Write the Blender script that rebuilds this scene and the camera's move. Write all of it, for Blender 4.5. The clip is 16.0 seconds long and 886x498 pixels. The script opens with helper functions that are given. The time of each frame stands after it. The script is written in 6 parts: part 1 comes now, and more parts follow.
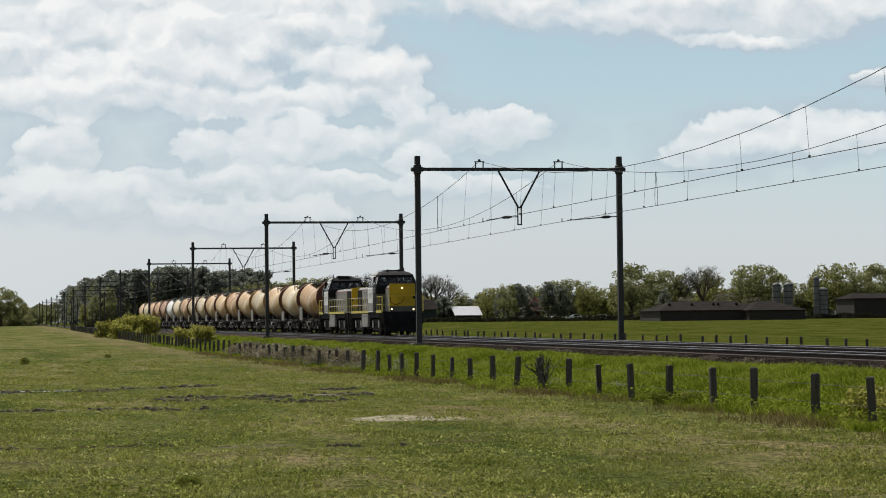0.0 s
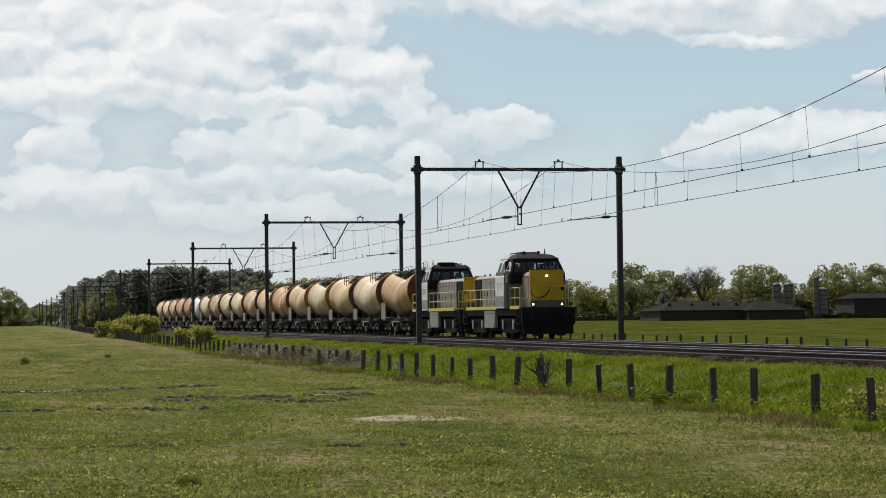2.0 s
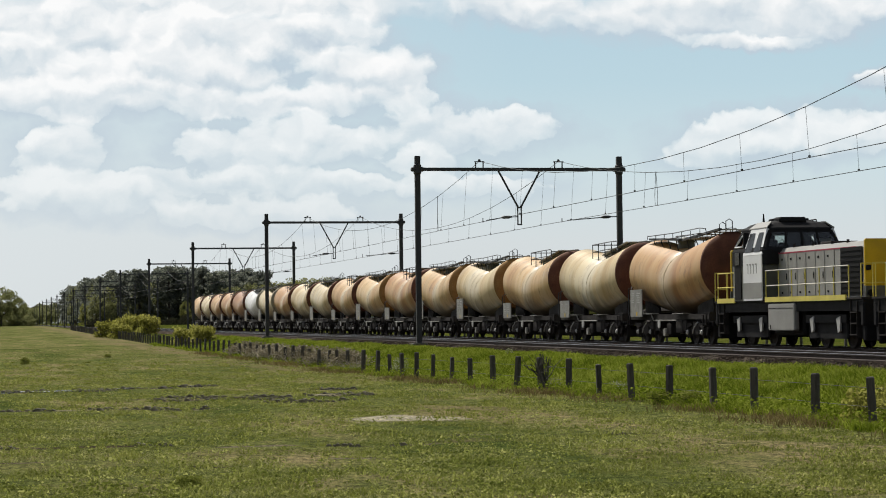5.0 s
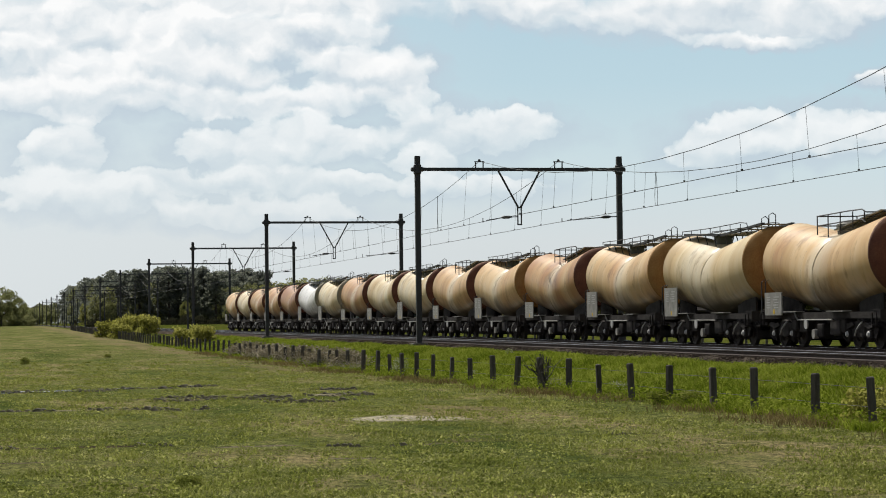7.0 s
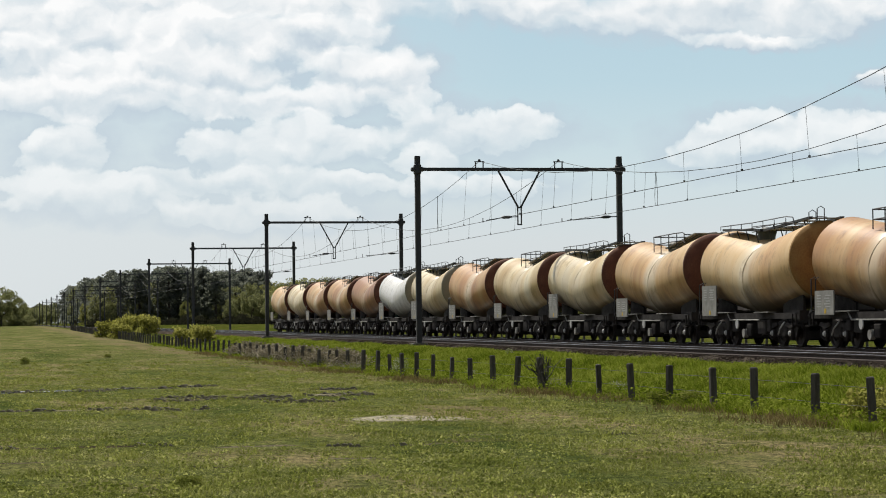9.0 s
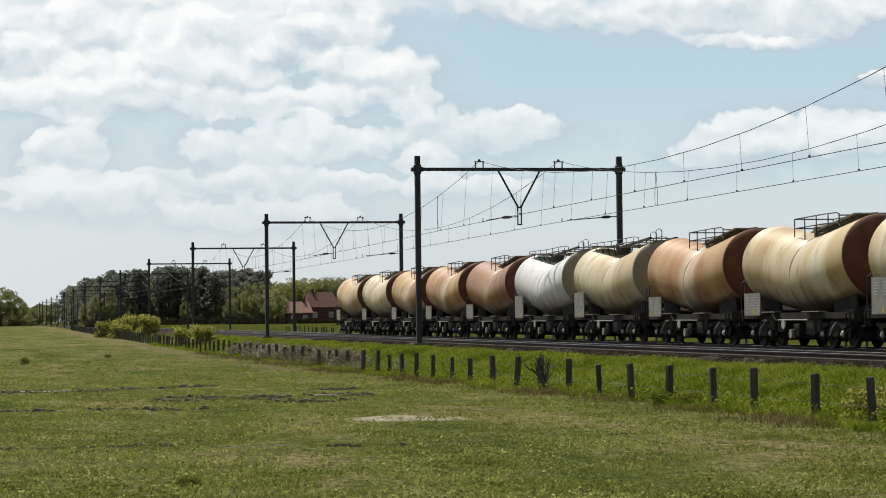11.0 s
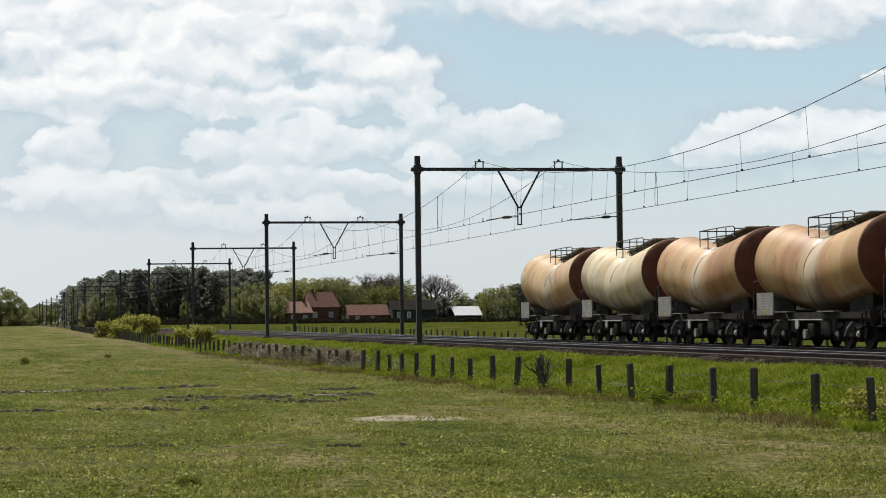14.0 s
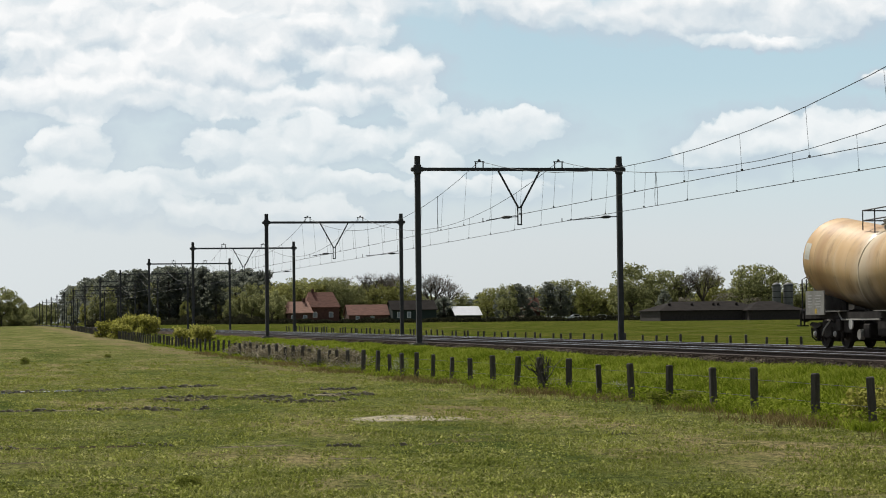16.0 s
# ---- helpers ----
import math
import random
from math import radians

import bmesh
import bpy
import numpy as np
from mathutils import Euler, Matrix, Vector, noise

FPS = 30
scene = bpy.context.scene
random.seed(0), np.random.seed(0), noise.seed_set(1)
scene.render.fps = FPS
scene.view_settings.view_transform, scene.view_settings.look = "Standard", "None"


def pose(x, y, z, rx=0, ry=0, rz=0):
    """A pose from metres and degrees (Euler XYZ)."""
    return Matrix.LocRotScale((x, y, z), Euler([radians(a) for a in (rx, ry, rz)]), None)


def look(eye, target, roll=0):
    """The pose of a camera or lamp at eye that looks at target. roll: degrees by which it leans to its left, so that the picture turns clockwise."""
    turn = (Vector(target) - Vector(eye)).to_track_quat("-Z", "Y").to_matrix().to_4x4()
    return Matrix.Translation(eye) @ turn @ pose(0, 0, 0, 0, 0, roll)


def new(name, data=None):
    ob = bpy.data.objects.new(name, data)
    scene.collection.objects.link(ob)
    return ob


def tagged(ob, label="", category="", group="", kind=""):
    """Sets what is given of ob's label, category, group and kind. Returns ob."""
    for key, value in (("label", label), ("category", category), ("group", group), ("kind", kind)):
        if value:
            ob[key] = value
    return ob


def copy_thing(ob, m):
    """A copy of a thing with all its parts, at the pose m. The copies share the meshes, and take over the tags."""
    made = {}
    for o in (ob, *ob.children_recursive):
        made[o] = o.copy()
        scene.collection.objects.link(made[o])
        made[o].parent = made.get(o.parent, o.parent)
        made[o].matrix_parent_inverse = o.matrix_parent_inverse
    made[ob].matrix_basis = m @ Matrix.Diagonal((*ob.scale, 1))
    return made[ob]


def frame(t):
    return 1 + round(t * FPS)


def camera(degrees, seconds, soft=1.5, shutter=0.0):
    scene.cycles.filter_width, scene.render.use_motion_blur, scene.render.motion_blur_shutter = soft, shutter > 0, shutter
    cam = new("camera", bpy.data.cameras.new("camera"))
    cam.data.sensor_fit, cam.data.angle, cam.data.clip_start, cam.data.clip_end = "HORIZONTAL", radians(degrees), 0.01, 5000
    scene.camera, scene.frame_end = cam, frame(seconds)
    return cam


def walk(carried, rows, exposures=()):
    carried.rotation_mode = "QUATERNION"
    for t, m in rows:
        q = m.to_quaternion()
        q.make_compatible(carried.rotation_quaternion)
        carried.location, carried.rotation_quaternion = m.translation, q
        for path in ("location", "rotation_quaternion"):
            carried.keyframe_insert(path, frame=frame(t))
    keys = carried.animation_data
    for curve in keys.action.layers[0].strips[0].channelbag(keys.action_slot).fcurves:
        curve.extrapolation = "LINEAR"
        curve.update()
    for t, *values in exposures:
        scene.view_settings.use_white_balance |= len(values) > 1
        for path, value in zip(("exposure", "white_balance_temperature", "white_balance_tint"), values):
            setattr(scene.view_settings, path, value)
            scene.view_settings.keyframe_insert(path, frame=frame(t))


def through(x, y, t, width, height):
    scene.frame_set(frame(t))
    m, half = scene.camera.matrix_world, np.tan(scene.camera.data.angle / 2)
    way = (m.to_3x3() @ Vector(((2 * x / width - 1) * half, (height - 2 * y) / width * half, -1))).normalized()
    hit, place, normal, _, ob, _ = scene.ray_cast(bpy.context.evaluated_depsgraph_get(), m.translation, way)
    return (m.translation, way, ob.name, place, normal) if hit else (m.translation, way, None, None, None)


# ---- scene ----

# World: X across the railway, Y along it away from the camera, z = 0 at the rail heads.
YAW, TILT, ROLL, EYE_Z = 11.316, 1.717, -0.65, 1.10
SPEED = 20.45
NEAR_X, FAR_X = 24.1, 28.1

cam = camera(21.65, 16.0, soft=1.0)
eye = Vector((0.0, 0.0, EYE_Z))
aim = Vector((math.sin(radians(YAW)) * math.cos(radians(TILT)), math.cos(radians(YAW)) * math.cos(radians(TILT)), math.sin(radians(TILT))))
stand = look(eye, eye + aim * 100.0, ROLL)
walk(cam, [(0.0, stand), (16.0, stand)], exposures=[(0.0, -0.10), (2.5, -0.06), (4.0, 0.0), (16.0, 0.02)])

# ---- light ----
SUN_TO = Vector((-0.19, 0.60, 0.77)).normalized()
world = bpy.data.worlds.new("sky")
scene.world = world
world.use_nodes = True
wn = world.node_tree.nodes
sky = wn.new("ShaderNodeTexSky")
sky.sky_type, sky.sun_disc = "NISHITA", False
sky.sun_elevation = math.asin(SUN_TO.z)
sky.sun_rotation = math.atan2(SUN_TO.x, SUN_TO.y)
sky.air_density, sky.dust_density, sky.ozone_density = 1.0, 2.0, 1.0
wn["Background"].inputs["Strength"].default_value = 0.09
veil = wn.new("ShaderNodeHueSaturation")
veil.inputs["Saturation"].default_value = 0.45
world.node_tree.links.new(sky.outputs["Color"], veil.inputs["Color"])
world.node_tree.links.new(veil.outputs["Color"], wn["Background"].inputs["Color"])
sun_data = bpy.data.lights.new("sun", "SUN")
sun_data.energy, sun_data.angle, sun_data.color = 4.3, radians(0.6), (1.0, 0.95, 0.86)
sun = new("sun", sun_data)
sun.matrix_world = look(SUN_TO * 200.0, (0, 0, 0))


# ---- materials ----
def ramp(nodes, stops):
    r = nodes.new("ShaderNodeValToRGB")
    els = r.color_ramp.elements
    while len(els) < len(stops):
        els.new(0.5)
    for e, (p, c) in zip(els, stops):
        e.position, e.color = p, (*c, 1.0)
    return r


def material(name, stops, rough=0.6, metal=0.0, scale=3.0, fine=40.0, bump=0.2, stretch=(1, 1, 1), spec=0.4, spread=0.0, detail=6.0):
    """A surface whose colour runs over stops by noise at two sizes, with fine relief; spread varies it from piece to piece."""
    m = bpy.data.materials.new(name)
    m.use_nodes = True
    n, l = m.node_tree.nodes, m.node_tree.links
    p = n["Principled BSDF"]
    tc = n.new("ShaderNodeTexCoord")
    mp = n.new("ShaderNodeMapping")
    mp.inputs["Scale"].default_value = stretch
    l.new(tc.outputs["Object"], mp.inputs["Vector"])
    big, small = n.new("ShaderNodeTexNoise"), n.new("ShaderNodeTexNoise")
    big.inputs["Scale"].default_value, big.inputs["Detail"].default_value = scale, detail
    small.inputs["Scale"].default_value, small.inputs["Detail"].default_value = fine, 4.0
    for t in (big, small):
        l.new(mp.outputs[0], t.inputs["Vector"])
    mix = n.new("ShaderNodeMath")
    mix.operation = "MULTIPLY_ADD"
    mix.inputs[1].default_value = 0.35
    l.new(small.outputs["Fac"], mix.inputs[0])
    sub = n.new("ShaderNodeMath")
    sub.operation = "MULTIPLY_ADD"
    sub.inputs[1].default_value, sub.inputs[2].default_value = 1.0, -0.175
    l.new(big.outputs["Fac"], sub.inputs[0])
    l.new(sub.outputs[0], mix.inputs[2])
    last = mix.outputs[0]
    if spread:
        info, isl = n.new("ShaderNodeObjectInfo"), n.new("ShaderNodeNewGeometry")
        add = n.new("ShaderNodeMath")
        add.operation = "ADD"
        l.new(info.outputs["Random"], add.inputs[0])
        l.new(isl.outputs["Random Per Island"], add.inputs[1])
        mul = n.new("ShaderNodeMath")
        mul.operation = "MULTIPLY_ADD"
        mul.inputs[1].default_value, mul.inputs[2].default_value = spread, -spread
        l.new(add.outputs[0], mul.inputs[0])
        tot = n.new("ShaderNodeMath")
        tot.operation = "ADD"
        l.new(last, tot.inputs[0])
        l.new(mul.outputs[0], tot.inputs[1])
        last = tot.outputs[0]
    r = ramp(n, stops)
    l.new(last, r.inputs[0])
    l.new(r.outputs[0], p.inputs["Base Color"])
    p.inputs["Roughness"].default_value, p.inputs["Metallic"].default_value = rough, metal
    p.inputs["Specular IOR Level"].default_value = spec
    if bump:
        b = n.new("ShaderNodeBump")
        b.inputs["Strength"].default_value, b.inputs["Distance"].default_value = bump, 0.02
        l.new(small.outputs["Fac"], b.inputs["Height"])
        l.new(b.outputs[0], p.inputs["Normal"])
    return m


def two(c, d=0.35):
    """Stops round a colour: darker, itself, lighter."""
    return [(0.25, tuple(v * (1 - d) for v in c)), (0.5, c), (0.75, tuple(min(1, v * (1 + d)) for v in c))]


def glow(name, color, strength):
    m = bpy.data.materials.new(name)
    m.use_nodes = True
    p = m.node_tree.nodes["Principled BSDF"]
    p.inputs["Emission Color"].default_value = (*color, 1)
    p.inputs["Emission Strength"].default_value = strength
    return m


M_STEEL = material("dark_painted_steel", two((0.035, 0.037, 0.04)), 0.6, 0.0, 2, 30, 0.1)
M_WIRE = material("weathered_copper", two((0.03, 0.035, 0.035)), 0.6, 0.3, 2, 30, 0.0)
M_CONC = material("concrete", two((0.075, 0.07, 0.062)), 0.9, 0, 2, 60, 0.4)
M_POST = material("weathered_wood", two((0.075, 0.068, 0.058), 0.5), 0.9, 0, 5, 40, 0.6, (1, 1, 0.15), spread=0.15)
M_RAILTOP = material("polished_rail", two((0.45, 0.45, 0.46), 0.1), 0.25, 0.9, 3, 60, 0.05)
M_RAIL = material("rusty_rail", two((0.032, 0.021, 0.016)), 0.9, 0.0, 3, 60, 0.2)
M_BALLAST = material("ballast", [(0.2, (0.018, 0.014, 0.011)), (0.5, (0.050, 0.040, 0.032)), (0.8, (0.15, 0.125, 0.10))], 1.0, 0, 1.2, 14, 1.0, spec=0.0, spread=0.2)
M_SLEEPER = material("sleeper_concrete", two((0.036, 0.031, 0.027)), 1.0, 0, 2, 40, 0.3, spec=0.0)
M_YELLOW = material("yellow_paint", two((0.58, 0.385, 0.008), 0.2), 0.45, 0, 1.2, 30, 0.05)
# paler copy of the yellow for edges and rails, sunlight put into the colour
M_YELLOW_SUNLIT = material("bright_yellow_paint", two((0.70, 0.60, 0.12), 0.15), 0.5, 0, 1.2, 30, 0.05)
M_GREY = material("grey_paint", two((0.29, 0.285, 0.265), 0.16), 0.5, 0, 1.2, 30, 0.05)
M_WHITE = material("pale_grey_paint", two((0.80, 0.80, 0.80), 0.06), 0.4, 0, 1.2, 30, 0.05)
M_BLACK = material("black_paint", two((0.016, 0.016, 0.017), 0.3), 0.75, 0, 1.5, 30, 0.1, spec=0.1)
M_ARM = material("pale_grey_casting", two((0.42, 0.42, 0.40), 0.15), 0.6, 0, 2, 20, 0.1)
M_OLIVE = material("dull_olive_grey_paint", two((0.12, 0.12, 0.10), 0.2), 0.6, 0, 2, 20, 0.1)
M_DARK = material("grimy_running_gear", two((0.030, 0.027, 0.025), 0.5), 0.85, 0.0, 3, 40, 0.3, spec=0.15)
M_GLASS = material("dark_window_glass", two((0.010, 0.011, 0.012), 0.1), 0.25, 0, 1, 10, 0.0, spec=0.12)
M_RED = material("red_stripe", two((0.35, 0.03, 0.06), 0.1), 0.5, 0, 1, 10, 0.0)
M_PLATE = material("galvanised_plate", two((0.25, 0.245, 0.22), 0.3), 0.6, 0.0, 3, 30, 0.1)
M_WHEEL = material("wheel_steel", two((0.030, 0.026, 0.023), 0.4), 0.8, 0.0, 3, 30, 0.1)
M_CABGLASS = bpy.data.materials.new("tinted_cab_glass")
M_CABGLASS.use_nodes = True
cg_nodes, cg_links = M_CABGLASS.node_tree.nodes, M_CABGLASS.node_tree.links
cg_nodes.remove(cg_nodes["Principled BSDF"])
cg_clear, cg_gloss, cg_mix = cg_nodes.new("ShaderNodeBsdfTransparent"), cg_nodes.new("ShaderNodeBsdfGlossy"), cg_nodes.new("ShaderNodeMixShader")
cg_clear.inputs["Color"].default_value = (0.80, 0.84, 0.83, 1)
cg_gloss.inputs["Roughness"].default_value = 0.05
cg_mix.inputs[0].default_value = 0.07
cg_links.new(cg_clear.outputs[0], cg_mix.inputs[1])
cg_links.new(cg_gloss.outputs[0], cg_mix.inputs[2])
cg_links.new(cg_mix.outputs[0], cg_nodes["Material Output"].inputs["Surface"])
M_LAMP = glow("headlamp", (1.0, 0.74, 0.36), 3.2)


# ---- mesh helpers ----
class Geo:
    """Gathers vertices and faces for one mesh."""

    def __init__(self):
        self.v, self.f = [], []

    def add(self, verts, faces):
        o = len(self.v)
        self.v += [tuple(p) for p in verts]
        self.f += [tuple(i + o for i in f) for f in faces]
        return self

    def box(self, c, s, b=0.0, taper=1.0):
        """A box round c of size s; b bevels the upright and long edges by an eight-cornered outline; taper shrinks the top."""
        x, y, z = s[0] / 2, s[1] / 2, s[2] / 2
        if b <= 0:
            ring = [(-x, -y), (x, -y), (x, y), (-x, y)]
        else:
            ring = [(-x + b, -y), (x - b, -y), (x, -y + b), (x, y - b), (x - b, y), (-x + b, y), (-x, y - b), (-x, -y + b)]
        levels = [(-z, 1.0), (z, taper)] if b <= 0 else [(-z, 1 - b / max(x, y)), (-z + b, 1.0), (z - b, taper), (z, taper * (1 - b / max(x, y)))]
        vs = [(c[0] + px * k, c[1] + py * k, c[2] + h) for h, k in levels for px, py in ring]
        n = len(ring)
        fs = [tuple(range(n - 1, -1, -1)), tuple(range(n * (len(levels) - 1), n * len(levels)))]
        for a in range(len(levels) - 1):
            fs += [(a * n + i, a * n + (i + 1) % n, (a + 1) * n + (i + 1) % n, (a + 1) * n + i) for i in range(n)]
        return self.add(vs, fs)

    def tube(self, pts, r, seg=6, caps=True):
        """A round bar along points; r is one radius or one for each point."""
        pts = [Vector(p) for p in pts]
        rs = r if isinstance(r, (list, tuple)) else [r] * len(pts)
        vs, fs = [], []
        for i, p in enumerate(pts):
            d = (pts[min(i + 1, len(pts) - 1)] - pts[max(i - 1, 0)]).normalized()
            side = d.cross(Vector((0, 0, 1)) if abs(d.z) < 0.9 else Vector((1, 0, 0))).normalized()
            up = side.cross(d)
            for k in range(seg):
                a = 2 * math.pi * k / seg
                vs.append(p + (side * math.cos(a) + up * math.sin(a)) * rs[i])
        for i in range(len(pts) - 1):
            fs += [(i * seg + k, i * seg + (k + 1) % seg, (i + 1) * seg + (k + 1) % seg, (i + 1) * seg + k) for k in range(seg)]
        if caps:
            fs += [tuple(range(seg - 1, -1, -1)), tuple(range((len(pts) - 1) * seg, len(pts) * seg))]
        return self.add(vs, fs)

    def sweep(self, outline, a, b, axis="y"):
        """An outline in the (x, z) plane drawn out along y from a to b, or in (y, z) along x."""
        n = len(outline)
        put = (lambda p, t: (p[0], t, p[1])) if axis == "y" else (lambda p, t: (t, p[0], p[1]))
        vs = [put(p, a) for p in outline] + [put(p, b) for p in outline]
        fs = [tuple(range(n)), tuple(range(2 * n - 1, n - 1, -1))] + [(i, n + i, n + (i + 1) % n, (i + 1) % n) for i in range(n)]
        return self.add(vs, fs)

    def mesh(self, name, mat, smooth=False):
        me = bpy.data.meshes.new(name)
        me.from_pydata(self.v, [], self.f)
        bm = bmesh.new()
        bm.from_mesh(me)
        if len(bm.faces) < 20000:
            bmesh.ops.recalc_face_normals(bm, faces=bm.faces)
        bm.to_mesh(me)
        bm.free()
        for m in mat if isinstance(mat, (list, tuple)) else [mat]:
            me.materials.append(m)
        if smooth:
            me.polygons.foreach_set("use_smooth", [True] * len(me.polygons))
        return me


def part(name, geo, mat, parent, label="", smooth=False, at=None):
    """Links a mesh as one part under a thing or part."""
    ob = new(name, geo if isinstance(geo, bpy.types.Mesh) else geo.mesh(name, mat, smooth))
    ob.parent = parent
    if at is not None:
        ob.matrix_basis = at
    if label:
        tagged(ob, label)
    return ob


def thing(name, label, category, at=None, group="", kind=""):
    ob = tagged(new(name), label, category, group, kind)
    ob.empty_display_size = 0.3
    if at is not None:
        ob.matrix_basis = at
    return ob


def smooth01(a, b, x):
    t = np.clip((x - a) / (b - a), 0.0, 1.0)
    return t * t * (3 - 2 * t)


def bend(y):
    """The railway's drift to the right far away."""
    return 1.5 * np.clip((y - 480.0) / 424.0, 0, 3) ** 2


def ground_z(x, y):
    """Height of the ground sheet under the rail heads."""
    x, y = np.asarray(x, float), np.asarray(y, float)
    xr = x - bend(y)
    field = -0.98 - 0.2 * smooth01(43, 105, y) + 1.45 * smooth01(120, 620, y)
    right = -1.05 + 1.35 * smooth01(150, 650, y)
    base = np.where(xr < 26, field, right)
    bank = smooth01(17.0, 20.4, xr) * (1 - smooth01(31.6, 34.5, xr))
    return base + (-0.38 - base) * bank


# ---- ground ----
def grid_sheet(name, xs, ys, mat):
    gx, gy = np.meshgrid(xs, ys)
    gz = ground_z(gx, gy)
    near = np.exp(-np.hypot(gx - 8, gy - 45) / 60.0)
    gz = gz + near * 0.035 * (np.sin(gx * 1.9 + np.sin(gy * 0.7) * 2) * np.sin(gy * 0.55 + gx * 0.3)) * (gx < 17)
    n, m = len(xs), len(ys)
    v = np.stack([gx, gy, gz], -1).reshape(-1, 3)
    i = np.arange(n * m).reshape(m, n)
    f = np.stack([i[:-1, :-1], i[:-1, 1:], i[1:, 1:], i[1:, :-1]], -1).reshape(-1, 4)
    me = bpy.data.meshes.new(name)
    me.from_pydata(v.tolist(), [], f.tolist())
    me.materials.append(mat)
    me.polygons.foreach_set("use_smooth", [True] * len(me.polygons))
    return new(name, me)


SANDY = (8.8, 47.6, 1.75, 1.5)
BARE = [SANDY, (1.7, 56.2, 2.7, 0.6), (4.75, 55.3, 0.9, 0.55), (6.4, 63.8, 2.2, 2.2), (8.3, 59.8, 1.3, 1.0), (9.9, 65.0, 1.1, 1.6), (2.0, 74.3, 2.4, 1.0), (5.0, 76.2, 1.3, 0.8), (7.0, 78.2, 0.9, 0.8), (10.4, 71.0, 1.0, 1.2),
        (1.8, 39.1, 1.9, 0.34), (4.1, 38.2, 0.4, 0.26), (4.85, 38.2, 0.45, 0.28), (6.0, 37.8, 0.45, 0.26), (7.05, 37.8, 0.6, 0.28), (0.6, 35.1, 0.55, 0.28), (5.6, 34.0, 0.7, 0.22), (8.6, 40.4, 0.6, 0.24), (11.4, 39.6, 0.7, 0.26), (3.2, 33.2, 0.5, 0.2)]


def field_material():
    m = bpy.data.materials.new("pasture")
    m.use_nodes = True
    n, l = m.node_tree.nodes, m.node_tree.links
    p = n["Principled BSDF"]
    tc = n.new("ShaderNodeTexCoord")

    def noise_tex(scale, detail, stretch=(1, 1, 1), rough=0.6):
        mp = n.new("ShaderNodeMapping")
        mp.inputs["Scale"].default_value = stretch
        l.new(tc.outputs["Object"], mp.inputs["Vector"])
        t = n.new("ShaderNodeTexNoise")
        t.inputs["Scale"].default_value, t.inputs["Detail"].default_value, t.inputs["Roughness"].default_value = scale, detail, rough
        l.new(mp.outputs[0], t.inputs["Vector"])
        return t.outputs["Fac"]

    patch = ramp(n, [(0.36, (0.062, 0.084, 0.024)), (0.5, (0.120, 0.134, 0.046)), (0.64, (0.20, 0.175, 0.092))])
    l.new(noise_tex(0.30, 9, (1, 0.30, 1), 0.68), patch.inputs[0])
    blade = ramp(n, [(0.36, (0.22, 0.22, 0.22)), (0.5, (0.95, 0.95, 0.95)), (0.62, (2.0, 1.9, 1.6))])
    l.new(noise_tex(14.0, 8, (1, 0.5, 1), 0.78), blade.inputs[0])
    mul = n.new("ShaderNodeMix")
    mul.data_type, mul.blend_type = "RGBA", "MULTIPLY"
    mul.inputs["Factor"].default_value = 0.8
    l.new(patch.outputs[0], mul.inputs["A"])
    l.new(blade.outputs[0], mul.inputs["B"])
    # thatch between the tufts and the shade of small hollows, painted by noise
    spot = ramp(n, [(0.36, (0.38, 0.38, 0.40)), (0.47, (1.0, 1.0, 1.0)), (0.64, (1.45, 1.38, 1.25))])
    l.new(noise_tex(4.2, 6, (1, 0.6, 1), 0.7), spot.inputs[0])
    spotted = n.new("ShaderNodeMix")
    spotted.data_type, spotted.blend_type = "RGBA", "MULTIPLY"
    spotted.inputs["Factor"].default_value = 0.75
    l.new(mul.outputs["Result"], spotted.inputs["A"])
    l.new(spot.outputs[0], spotted.inputs["B"])
    # lusher grass behind the railway
    sep = n.new("ShaderNodeSeparateXYZ")
    l.new(tc.outputs["Object"], sep.inputs[0])
    lush = n.new("ShaderNodeMapRange")
    lush.inputs["From Min"].default_value, lush.inputs["From Max"].default_value = 15.5, 17.5
    l.new(sep.outputs["X"], lush.inputs["Value"])
    green = n.new("ShaderNodeMix")
    green.data_type, green.blend_type = "RGBA", "MULTIPLY"
    l.new(lush.outputs[0], green.inputs["Factor"])
    l.new(spotted.outputs["Result"], green.inputs["A"])
    green.inputs["B"].default_value = (0.50, 0.56, 0.30, 1)
    # trampled and muddy places
    bare = None
    for cx, cy, rx, ry in BARE:
        mp = n.new("ShaderNodeMapping")
        mp.vector_type = "TEXTURE"
        mp.inputs["Location"].default_value, mp.inputs["Scale"].default_value = (cx, cy, -1.0), (rx, ry, 5.0)
        l.new(tc.outputs["Object"], mp.inputs["Vector"])
        ln = n.new("ShaderNodeVectorMath")
        ln.operation = "LENGTH"
        l.new(mp.outputs[0], ln.inputs[0])
        d = n.new("ShaderNodeMath")
        d.operation = "SUBTRACT"
        d.inputs[0].default_value = 1.0
        l.new(ln.outputs["Value"], d.inputs[1])
        if bare is None:
            bare = d.outputs[0]
        else:
            mx0 = n.new("ShaderNodeMath")
            mx0.operation = "MAXIMUM"
            l.new(bare, mx0.inputs[0])
            l.new(d.outputs[0], mx0.inputs[1])
            bare = mx0.outputs[0]
    worn = n.new("ShaderNodeMath")
    worn.operation = "MULTIPLY_ADD"
    l.new(noise_tex(1.6, 7, (0.6, 1.3, 1), 0.7), worn.inputs[0])
    worn.inputs[1].default_value = 2.2
    l.new(bare, worn.inputs[2])
    wr = ramp(n, [(0.62, (0, 0, 0)), (0.85, (1, 1, 1))])
